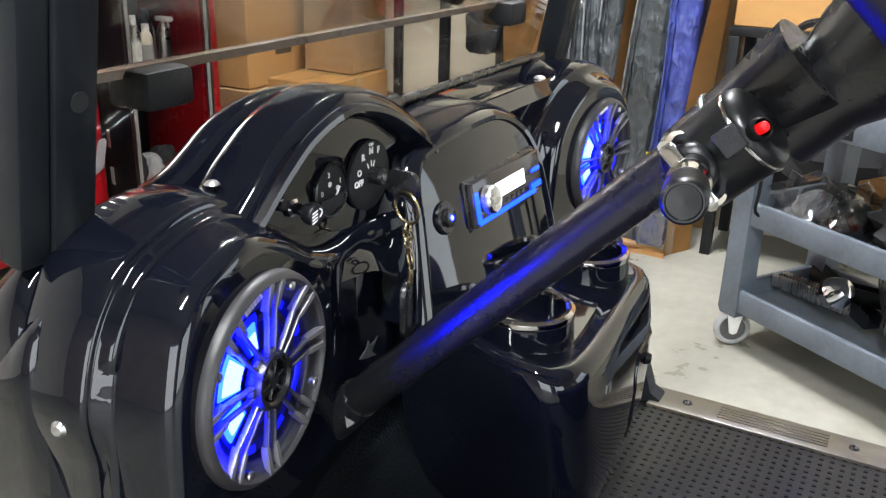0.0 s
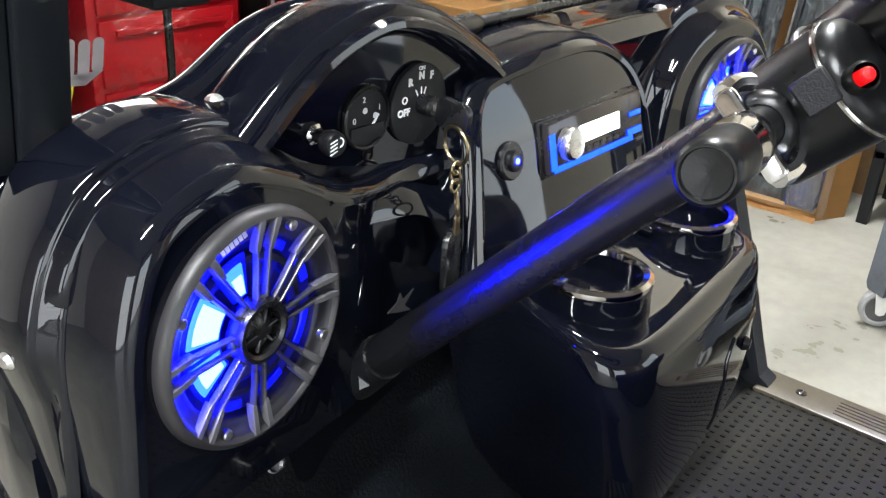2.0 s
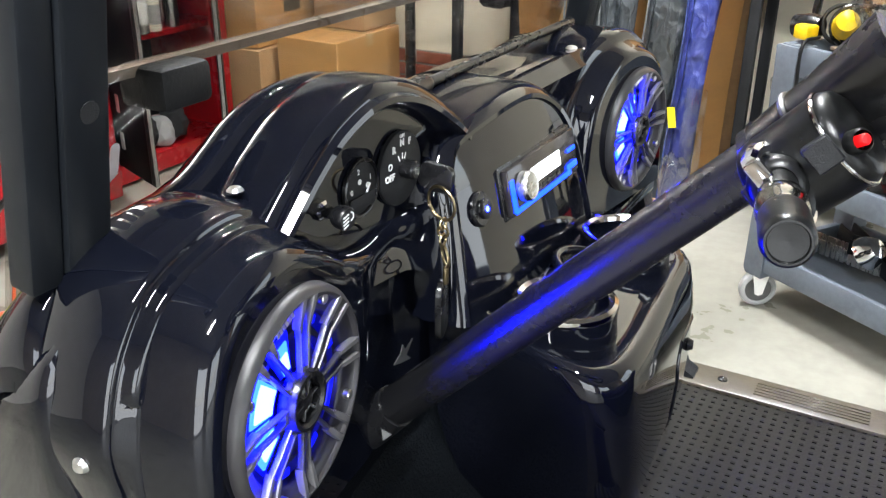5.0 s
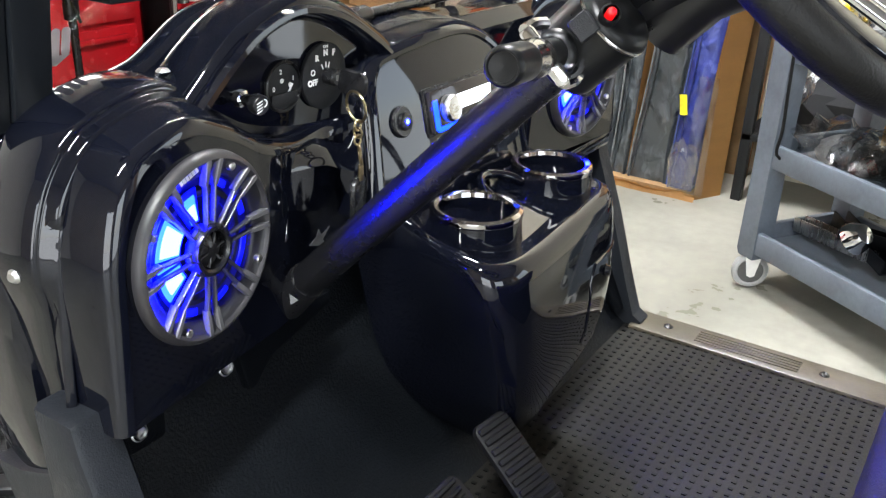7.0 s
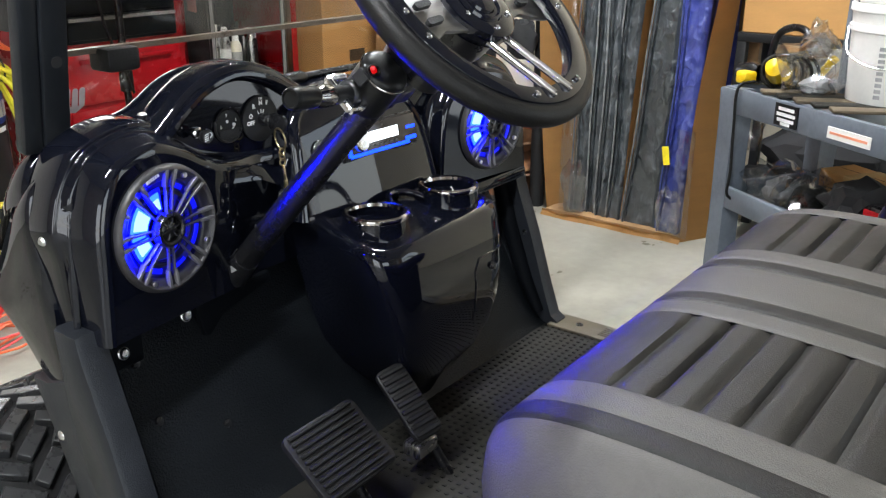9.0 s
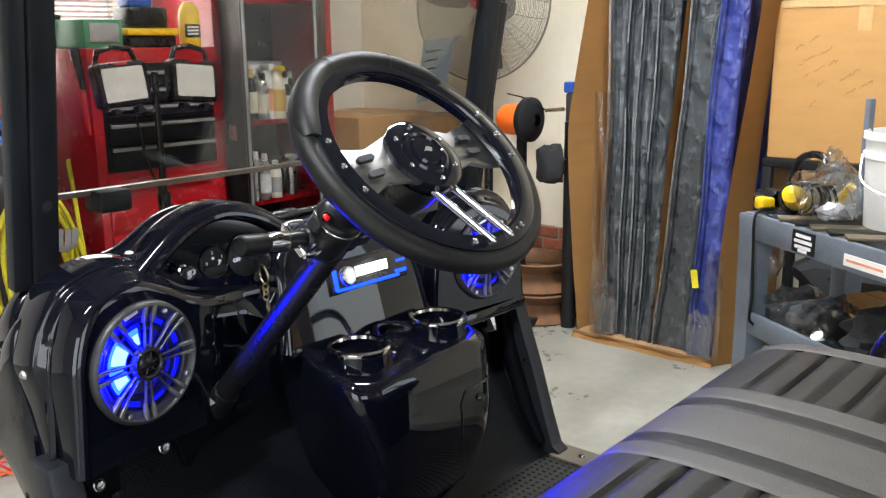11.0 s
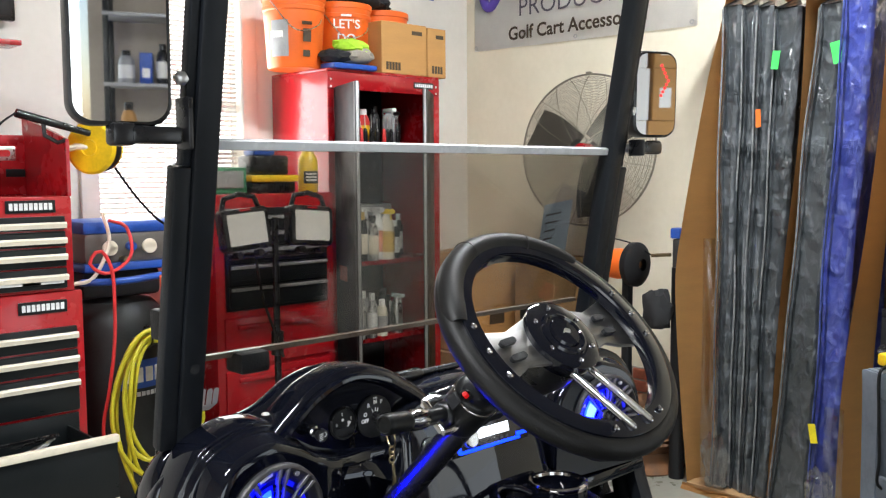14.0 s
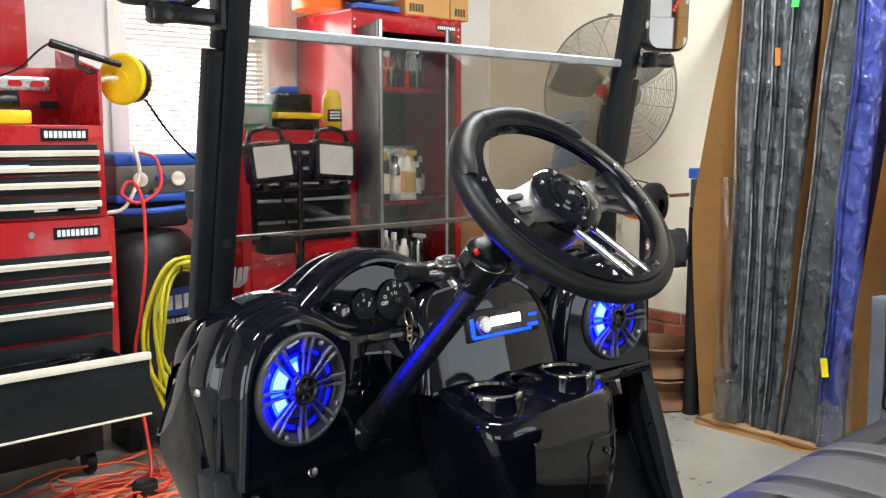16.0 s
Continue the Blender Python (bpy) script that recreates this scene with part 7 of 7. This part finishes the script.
edges_b, edges_t = [0.963, 0.888, 0.833, 0.778, 0.705], [0.955, 0.865, 0.795, 0.720, 0.605]
first_pad = None
for k in range(4):
    p = pad(edges_b[k + 1] + 0.003, edges_b[k], edges_t[k + 1] + 0.003, edges_t[k], 2.50 + 0.012 * (k % 2), 2.88, 2.15 - 0.012 * k, WRAP_K, k + 1)
    first_pad = first_pad or p
pk = pad(0.520, 0.685, 0.425, 0.530, 2.49, 2.86, 2.10, WRAP_K, 7)
pb_ = pad(0.412, 0.515, 0.300, 0.420, 2.47, 2.86, 2.14, WRAP_B, 9, label="blue padded panel in crinkled clear film")
GTAG, OTAG, YTAG = mat("green_tag", (0.05, 0.65, 0.10), 0.5), mat("orange_tag", (0.85, 0.16, 0.02), 0.5), mat("yellow_tag", (0.85, 0.70, 0.02), 0.5)


def sticker(y, z, w, h, m, x=2.463, roll=0):
    t = thing("paper_tag", (x, y, z), "bright paper tag stuck on the film", "tag")
    part("sheet", box((-w / 2, -h / 2, 0), (w / 2, h / 2, 0.001), 0, m=facing((x, y, z), (0, -1, radians(roll)), (-1, 0, 0))), m, t)


sticker(0.695, 1.90, 0.032, 0.075, GTAG, 2.478, -6)
sticker(0.440, 1.905, 0.038, 0.085, GTAG, 2.468, 12)
sticker(0.765, 1.665, 0.022, 0.075, OTAG, 2.478, 3)
sticker(0.482, 0.381, 0.030, 0.080, YTAG, 2.448, 10)


def sheet_card(name, left, right, material, label, thick=0.006):
    """A bowed cardboard sheet between two edge curves of (x, y, z) points."""
    a, b = lin(left, 24), lin(right, 24)
    bm = loft([[p.lerp(q, f) for p, q in zip(a, b)] for f in (0, 0.25, 0.5, 0.75, 1)])
    bmesh.ops.solidify(bm, geom=bm.faces[:], thickness=thick)
    return part(name, bm, material, TALL, label)


TALL = thing("tall_carton", (2.70, 0.70, 0.0), "tall torn brown carton standing open round wrapped panels", "cardboard box")


sheet_card("side_panel", [(2.50, 1.083, 0.0), (2.50, 1.123, 0.37), (2.50, 1.163, 0.905), (2.50, 1.138, 1.17), (2.50, 1.021, 1.825), (2.50, 0.955, 2.08), (2.50, 0.93, 2.22)], [(2.72, 0.99, 0.0), (2.74, 1.0, 0.37), (2.76, 1.02, 0.905), (2.76, 1.02, 1.17), (2.74, 0.98, 1.825), (2.72, 0.975, 2.08), (2.70, 0.975, 2.22)], CARD, "bowed open side of a tall carton")
sheet_card("side_panel", [(2.89, 1.02, 0.0), (2.90, 1.02, 1.0), (2.91, 1.0, 2.22)], [(2.89, 0.30, 0.0), (2.90, 0.28, 1.0), (2.91, 0.22, 2.3)], CARD_D, "back of a tall open carton")
sheet_card("divider", [(2.505, 0.700, 0.05), (2.50, 0.66, 0.9), (2.49, 0.594, 1.6), (2.49, 0.575, 2.25)], [(2.80, 0.698, 0.05), (2.80, 0.66, 0.9), (2.80, 0.59, 1.6), (2.80, 0.57, 2.25)], CARD, "torn cardboard divider between the panels", 0.014)
sheet_card("side_panel", [(2.47, 0.395, 0.0), (2.46, 0.375, 0.6), (2.47, 0.31, 1.2), (2.48, 0.27, 1.7), (2.48, 0.25, 2.35)], [(2.60, 0.325, 0.0), (2.60, 0.315, 0.6), (2.62, 0.285, 1.2), (2.62, 0.235, 1.7), (2.62, 0.20, 2.35)], CARD, "tall torn side of an open carton")
lip = []
for i in range(41):
    y = 0.385 + 0.70 * i / 40
    top = 0.026 + 0.004 * math.sin(i * 0.5) + 0.002 * math.sin(i * 2.3 + 1)
    bow = 0.004 * math.sin(i * 0.35) + 0.001 * math.sin(i * 1.9)
    lip.append([Vector((2.448 - 0.010 + bow, y, 0.001)), Vector((2.455 + bow * 0.5, y, top * 0.6)), Vector((2.450 + bow * 2, y, top))])
lip = loft(lip)
bmesh.ops.solidify(lip, geom=lip.faces[:], thickness=0.005)
part("tray_lip", lip, CARD, TALL)
part("tray_floor", box((2.470, 0.40, 0.001), (2.87, 1.07, 0.028), 0.002), CARD_D, TALL)
sheet_card("top_flap", [(2.44, 1.10, 2.30), (2.44, 0.60, 2.23)], [(2.85, 1.05, 2.36), (2.85, 0.58, 2.30)], CARD_D, "open top flap of the tall carton")
sheet_card("top_flap", [(2.44, 0.58, 2.18), (2.44, 0.22, 2.24)], [(2.85, 0.58, 2.30), (2.85, 0.22, 2.33)], CARD_D, "open top flap of the tall carton")
def film_drape(parent, x, y0, y1, z0, z1, seed):
    rows = []
    for i in range(25):
        z = z0 + (z1 - z0) * i / 24
        row = []
        for j in range(9):
            f = j / 8
            n = noise.noise(Vector((f * 3 + seed, z * 5, seed)))
            m2 = noise.noise(Vector((f * 8, z * 14 + seed, 1.7)))
            row.append(Vector((x + 0.020 * n + 0.007 * m2, y0 + (y1 - y0) * f + 0.014 * n * (1 - z / 2), z)))
        rows.append(row)
    part("film_drape", loft(rows), BAG, parent, "loose clear film")


film_drape(first_pad, 2.480, 0.925, 1.010, 0.03, 1.15, 3.0)
film_drape(pb_, 2.452, 0.360, 0.440, 0.03, 0.50, 7.0)
fb = thing("film_bunch", (2.45, 0.42, 0.05), "loose crinkled film at the pads' foot", "plastic film")
crumple((2.455, 0.455, 0.12), (0.02, 0.05, 0.10), BAG, "film", fb, 17.0, rough=0.6)
crumple((2.475, 0.93, 0.14), (0.02, 0.05, 0.13), BAG, "film", fb, 18.0, rough=0.6)

# rack with cartons
rk = thing("storage_rack", (2.75, -0.2, 0.0), "dark metal storage rack under brown cartons", "shelf")
part("shelf_board", box((2.58, -1.0, 0.865), (2.95, 0.28, 0.900), 0.004), MATTE, rk)
part("shelf_board", box((2.58, -1.0, 0.25), (2.95, 0.28, 0.28), 0.004), MATTE, rk)
for x in (2.60, 2.93):
    for y in (-0.98, 0.26):
        part("rack_post", box((x - 0.02, y - 0.02, 0.0), (x + 0.02, y + 0.02, 0.865), 0.003), MATTE, rk)
cb = carton("cardboard_box", (2.60, -0.52, 0.900), (2.94, 0.272, 1.515), "big brown carton with marker notes on its face", CARD, tape=False)
part("tape_strip", box((2.5985, -0.09, 1.40), (2.94, -0.04, 1.5165), 0), TAPE, cb)
part("tape_edge", box((2.597, -0.5, 1.49), (2.64, 0.25, 1.5168), 0), TAPE, cb)
def note(parent, x, y, z, words, seed, size=0.008):
    """A line of unreadable marker scrawl climbing to the reader's right."""
    rnd = random.Random(seed)
    for n in words:
        n *= 2
        pts = [(x, y - 0.0048 * i, z + 0.0026 * i + rnd.uniform(-size, size)) for i in range(n)]
        part("marker_note", tube(lin(pts, 4 * n), 0.0006, 5), INK, parent)
        y, z = y - 0.0048 * n - 0.010, z + 0.0026 * n + 0.005


for k, (y, z, words) in enumerate(((0.185, 1.335, (4, 5)), (0.165, 1.275, (7, 5)), (0.150, 1.225, (3, 5, 4)), (0.09, 1.195, (3,)), (0.01, 1.215, (8,)), (-0.02, 1.165, (4, 5)), (0.115, 1.115, (3,)), (-0.2, 1.30, (4,)), (-0.21, 1.25, (6,)))):
    note(cb, 2.5985, y, z, words, 200 + k)
cb2 = carton("cardboard_box", (2.66, -0.60, 1.520), (2.94, 0.12, 2.05), "second brown carton stacked on the first", CARD_D, tape=False)
for k, (y, z, words) in enumerate(((0.04, 1.70, (5, 4)), (0.03, 1.65, (6,)), (-0.12, 1.78, (5, 3)))):
    note(cb2, 2.6585, y, z, words, 260 + k)
crumple((2.75, -0.1, 0.40), (0.14, 0.25, 0.12), CLOTH, "dark_cloth", rk, 31.0)

# ---- service cart ----
sc = thing("service_cart", (1.85, -0.35, 0.0), "grey-blue moulded plastic service cart loaded with parts", "service cart")
SD, SE = Vector((-0.54, -0.842, 0)), Vector((0.842, -0.54, 0))
SM = facing((1.815, 0.035, 0), SD, (0, 0, 1))  # x along the front, y into the depth
if (SM.to_3x3() @ Vector((0, 1, 0))).dot(SE) < 0:
    SM = SM @ Matrix.Diagonal((1, -1, 1, 1))
LEN, DEP = 0.80, 0.44
for z0, z1 in ((0.13, 0.205), (0.415, 0.490), (0.735, 0.820)):
    part("shelf_front", box((0.0, 0.0, z0), (LEN, 0.022, z1), 0.006, m=SM), GREY_P, sc)
    part("shelf_rear", box((0.0, DEP - 0.022, z0), (LEN, DEP, z1), 0.006, m=SM), GREY_P, sc)
    part("shelf_end", box((0.0, 0.022, z0), (0.022, DEP - 0.022, z1), 0.004, m=SM), GREY_P, sc)
    part("shelf_end", box((LEN - 0.022, 0.022, z0), (LEN, DEP - 0.022, z1), 0.004, m=SM), GREY_P, sc)
    part("shelf_tray", box((0.022, 0.022, z0 + 0.004), (LEN - 0.022, DEP - 0.022, z0 + 0.022), 0, m=SM), GREY_P, sc)
for x in (0.0, LEN - 0.06):
    for y in (0.0, DEP - 0.06):
        lg = [[SM @ Vector((x + 0.03 + sx * w, y + 0.03 + sy * w, z)) for sx, sy in ((-1, -1), (1, -1), (1, 1), (-1, 1))] for z, w in ((0.11, 0.031), (0.13, 0.036), (0.4, 0.034), (0.74, 0.037), (0.81, 0.039), (0.815, 0.036))]
        part("corner_leg", loft(lg, closed=True, cap=True), GREY_P, sc)
        c = SM @ Vector((x + 0.03, y + 0.03, 0.06))
        cd = Vector((-0.90, -0.43, 0)).normalized()
        cw = part("castor", lathe([(0.040, -0.013), (0.045, -0.016), (0.054, -0.013), (0.057, -0.006), (0.057, 0.006), (0.054, 0.013), (0.045, 0.016), (0.040, 0.013)], 30, axis(c, cd)), GREY, sc, "grey rubber castor with dark disc and white fork")
        part("castor_disc", lathe([(0, -0.010), (0.041, -0.010), (0.041, 0.010), (0, 0.010)], 24, axis(c, cd)), GREY_D, cw)
        for e in (-0.020, 0.020):
            part("castor_fork", prism([(-0.012, -0.012), (0.0, -0.018), (0.012, -0.012), (0.024, 0.052), (-0.024, 0.052)], 0.003, facing(c + cd * e, Vector((0, 0, 1)).cross(cd), cd), 0.0006), WHITE, cw)
part("handle_post", box((0.275, 0.200, 0.757), (0.300, 0.222, 1.20), 0.006, m=SM), GREY_P, sc)
lb = part("maker_label", box((0.255, -0.0035, 0.745), (0.355, 0.0, 0.812), 0, m=SM), DRAWER, sc, "black label with white writing")
for k, (w, z) in enumerate(((0.034, 0.797), (0.040, 0.780), (0.036, 0.763), (0.02, 0.752))):
    part("print_bar", box((0.305 - w, -0.0045, z - 0.005), (0.305 + w, -0.0034, z + 0.005), 0, m=SM), WHITE_INK, lb)
part("paper_label", box((0.48, -0.0035, 0.752), (0.64, 0.0, 0.785), 0, m=SM), WHITE, sc)
part("orange_line", box((0.49, -0.0045, 0.765), (0.63, -0.0034, 0.772), 0, m=SM), PINK, sc)


def on_cart(x, y, z):
    return SM @ Vector((x, y, z))


def at_tool(x, y, z):
    return on_cart(x + 0.012, y, z)


pt = thing("corded_polisher", at_tool(0.055, 0.16, 0.772), "yellow and black corded power tool on the cart", "power tool")
part("tool_body", lathe([(0, -0.11), (0.03, -0.10), (0.038, -0.03), (0.036, 0.05), (0.028, 0.11), (0, 0.12)], 20, axis(at_tool(0.075, 0.14, 0.862), (-0.85, -0.1, 0.30))), YELLOW, pt)
part("nose", lathe([(0.028, -0.03), (0.036, 0.0), (0.03, 0.05), (0, 0.055)], 18, axis(at_tool(-0.005, 0.10, 0.857), (0.2, 0.55, -0.05))), SATIN, pt)
part("yellow_foot", box((0.000, 0.035, 0.828), (0.050, 0.085, 0.868), 0.008, 2, m=SM), YELLOW, pt)
for k in range(4):
    part("cord_wrap", torus(0.052 + 0.004 * k, 0.006, axis(at_tool(0.055 + 0.035 * k, 0.15, 0.867), (-0.9, 0.2 * k - 0.3, 0.2)), 24, 7), SATIN if k % 2 else MAT, pt)
part("hanging_cord", tube(lin([at_tool(0.060, 0.06, 0.840), at_tool(0.070, -0.012, 0.826), at_tool(0.075, -0.016, 0.700), at_tool(0.082, -0.014, 0.550), at_tool(0.075, -0.012, 0.470), at_tool(0.090, 0.03, 0.445)], 30), 0.005, 8), RUBBER, pt)
part("loop_handle", tube(lin([at_tool(-0.160, 0.29, 0.800), at_tool(-0.150, 0.30, 0.940), at_tool(-0.090, 0.31, 0.985), at_tool(-0.010, 0.31, 0.975), at_tool(0.010, 0.30, 0.900), at_tool(0.010, 0.29, 0.800)], 24), 0.013, 10), SATIN, pt)
part("yellow_grip", tube(lin([at_tool(0.175, 0.20, 0.852), at_tool(0.205, 0.20, 0.892), at_tool(0.235, 0.21, 0.932)], 10), 0.013, 10), YELLOW, pt)
sg = thing("webbing_straps", on_cart(0.3, 0.06, 0.80), "dark flat straps laid over the cart edge", "straps")
for k in range(5):
    q = SM @ Matrix.Translation((0.17 + 0.075 * k, 0.02, 0.822)) @ Matrix.Rotation(radians(-30), 4, "Z")
    part("strap", box((-0.03, -0.01, 0), (0.03, 0.26, 0.010), 0.003, m=q), MAT if k % 2 else mat("brown_webbing", (0.10, 0.075, 0.045), 0.7), sg)
pbag = thing("plastic_bag", on_cart(0.36, 0.18, 0.83), "clear crumpled plastic bag with parts", "plastic bag")
crumple(on_cart(0.25, 0.14, 0.905), (0.120, 0.085, 0.095), BAG, "film", pbag, 41.0, rough=0.6)
crumple(on_cart(0.235, 0.14, 0.980), (0.045, 0.04, 0.055), BAG, "film", pbag, 43.0, rough=0.6)
crumple(on_cart(0.25, 0.14, 0.850), (0.05, 0.04, 0.03), GREY, "contents", pbag, 42.0, rough=0.4)
wb = thing("white_bucket", on_cart(0.43, 0.27, 0.76), "white plastic bucket with rolled rim on the cart", "bucket")
WB = Matrix.Translation(on_cart(0.43, 0.27, 0))
part("bucket_body", lathe([(0, 0.757), (0.122, 0.757), (0.127, 0.765), (0.140, 1.03), (0.147, 1.035), (0.147, 1.05), (0.141, 1.053), (0.143, 1.085), (0.150, 1.09), (0.150, 1.108), (0.144, 1.112), (0.138, 1.09), (0.122, 0.78), (0, 0.78)], 44, WB), WHITE, wb)
for k in range(9):
    part("print_bar", lathe([(0.1305 + 0.0008 * k, 0.85 + 0.017 * k), (0.1325 + 0.0008 * k, 0.851 + 0.017 * k), (0.1330 + 0.0008 * k, 0.861 + 0.017 * k), (0.1315 + 0.0008 * k, 0.862 + 0.017 * k)], 3, WB, a0=168, a1=176), GREY, wb)
part("handle", tube(lin([WB @ Vector((-0.05, 0.14, 1.04)), WB @ Vector((-0.13, 0.11, 0.97)), WB @ Vector((-0.165, 0.0, 0.94)), WB @ Vector((-0.10, -0.12, 0.97)), WB @ Vector((0.0, -0.147, 1.04))], 24), 0.003, 6), STEEL, wb)
mb = thing("bagged_parts", on_cart(0.2, 0.15, 0.44), "clear bags of small parts on middle shelf", "plastic bag")
crumple(on_cart(0.16, 0.13, 0.505), (0.09, 0.10, 0.07), BAG, "film", mb, 51.0, rough=0.5)
crumple(on_cart(0.30, 0.13, 0.510), (0.09, 0.09, 0.075), BAG, "film", mb, 52.0, rough=0.5)
crumple(on_cart(0.17, 0.15, 0.49), (0.05, 0.06, 0.045), GREY, "contents", mb, 53.0)
crumple(on_cart(0.29, 0.15, 0.49), (0.06, 0.06, 0.05), MAT, "contents", mb, 54.0)
cw2 = carton("cardboard_box", (0, 0, 0), (0.26, 0.14, 0.14), "flat brown carton on the middle shelf", CARD)
cw2.matrix_basis = Matrix.Translation(on_cart(0.36, 0.30, 0.437)) @ Matrix.Rotation(math.atan2(SD.y, SD.x), 4, "Z")
bf = thing("black_fleece", on_cart(0.48, 0.15, 0.44), "black fluffy fleece cover on middle shelf", "cloth")
crumple(on_cart(0.48, 0.16, 0.51), (0.12, 0.10, 0.08), CLOTH, "fleece", bf, 55.0, rough=0.5)
rt = thing("red_tool_case", on_cart(0.66, 0.15, 0.44), "red and black case on middle shelf", "case")
part("case_body", box((0.60, 0.06, 0.437), (0.76, 0.30, 0.58), 0.012, m=SM), SATIN, rt)
part("red_panel", box((0.60, 0.052, 0.50), (0.70, 0.062, 0.57), 0.006, m=SM), RED, rt)
pbag2 = thing("plastic_bag", on_cart(-0.02, 0.16, 0.62), "pink-tinged bag poking out of the cart", "plastic bag")
crumple(on_cart(-0.035, 0.12, 0.66), (0.035, 0.06, 0.09), BAG, "film", pbag2, 61.0, rough=0.5)
crumple(on_cart(-0.04, 0.10, 0.715), (0.03, 0.03, 0.018), PINK, "pink_top", pbag2, 62.0)
mf = thing("metal_brackets", on_cart(0.35, 0.2, 0.155), "black steel brackets piled on the bottom shelf", "brackets")
for k in range(7):
    rnd = random.Random(300 + k)
    q = SM @ Matrix.Translation((0.18 + 0.085 * k, 0.20 + 0.02 * (k % 3), 0.185 + 0.022 * (k % 4))) @ Matrix.Rotation(radians(rnd.uniform(-50, 30)), 4, "Z") @ Matrix.Rotation(radians(rnd.uniform(-12, 12)), 4, "Y")
    part("channel_bar", join(box((-0.15, -0.025, 0), (0.15, 0.025, 0.006), 0.001, m=q), box((-0.15, -0.025, 0), (0.15, -0.019, 0.045), 0.001, m=q), box((-0.15, 0.019, 0), (0.15, 0.025, 0.045), 0.001, m=q)), POWDER if k % 3 else STEEL, mf)
hl = thing("chrome_headlamp", on_cart(0.30, 0.12, 0.25), "chrome lamp bowl on the brackets", "lamp part")
part("bowl", lathe([(0.0, 0.05), (0.03, 0.045), (0.045, 0.02), (0.05, 0.0), (0.046, 0.0), (0.03, 0.035), (0, 0.042)], 24, axis(on_cart(0.30, 0.13, 0.265), (-0.3, -0.6, 0.6))), CHROME, hl)

# paper on the windscreen
pp = thing("paper_sheet", WS(0.37, 1.33, 0.03), "pale blue printed sheet stuck to the windscreen", "paper")
pm = facing(WS(0.375, 1.325, 0.024), (1, 0, 0.12), (0, -1, -0.28))
part("sheet", box((-0.045, -0.068, 0), (0.045, 0.062, 0.0006), 0, m=pm), mat("pale_blue_paper", (0.42, 0.50, 0.58), 0.6), pp)
for k in range(4):
    part("print_bar", box((-0.036, 0.036 - 0.018 * k, 0.0007), (0.012 - 0.006 * k, 0.040 - 0.018 * k, 0.001), 0, m=pm), INK, pp)

# stocked shelving by the rear of the garage
sh = thing("stock_shelf", (-0.35, -5.25, 0.0), "dark metal shelving stocked with bottles and boxes", "shelf")
for x in (-1.05, 0.35):
    for y in (-5.44, -5.06):
        part("post", box((x - 0.018, y - 0.018, 0.0), (x + 0.018, y + 0.018, 2.35), 0.003), DRAWER, sh)
for z in (0.35, 0.85, 1.30, 1.75, 2.20):
    part("shelf_board", box((-1.07, -5.46, z - 0.025), (0.37, -5.04, z), 0.003), STEEL_D, sh)
for r, z in enumerate((0.35, 0.85, 1.30, 1.75)):
    x = -1.0
    k = 0
    while x < 0.2:
        rnd = random.Random(700 + 31 * r + k)
        w = rnd.uniform(0.05, 0.15)
        m_ = (WHITE, BLUE, DRAWER, GREEN, GREY, CARD, DRAWER, DRAWER)[rnd.randrange(8)]
        if k % 2:
            c = thing("stock_box", (x + w / 2, -5.2, z), "small boxed item on the shelving", "box", "goods on shelf")
            part("box_body", box((x, -5.35, z), (x + w, -5.10, z + rnd.uniform(0.14, 0.34)), 0.005), m_, c)
            part("print_panel", box((x + w * 0.2, -5.10, z + 0.04), (x + w * 0.8, -5.098, z + 0.10), 0), WHITE, c)
        else:
            bottle((x + w / 2, -5.15, z), min(w / 2.2, 0.05), rnd.uniform(0.2, 0.33), m_, SATIN, False, WHITE if m_ is not WHITE else BLUE)
        x += w + 0.02
        k += 1

# brown and pale cartons stacked by the south wall
for k in range(6):
    rnd = random.Random(900 + k)
    z = 0.40 * k
    for x, w, m_, label in ((1.90 + rnd.uniform(-0.02, 0.02), 0.46, CARD, "brown carton in a tall stack"), (1.42 + rnd.uniform(-0.02, 0.02), 0.44, WALL_W, "pale carton in a tall stack")):
        c = thing("cardboard_box", (x + w / 2, -5.2, z), label, "cardboard box", "cartons by the rear wall")
        part("box_body", box((x, -5.46, z + 0.001), (x + w, -5.02, z + 0.398), 0.006), m_, c)
        part("print_panel", box((x + 0.05, -5.02, z + 0.10), (x + 0.14, -5.018, z + 0.25), 0), WHITE if m_ is CARD else GREY, c)
        part("tape", box((x + w / 2 - 0.025, -5.02, z + 0.004), (x + w / 2 + 0.025, -5.0185, z + 0.39), 0), CARD_D, c)
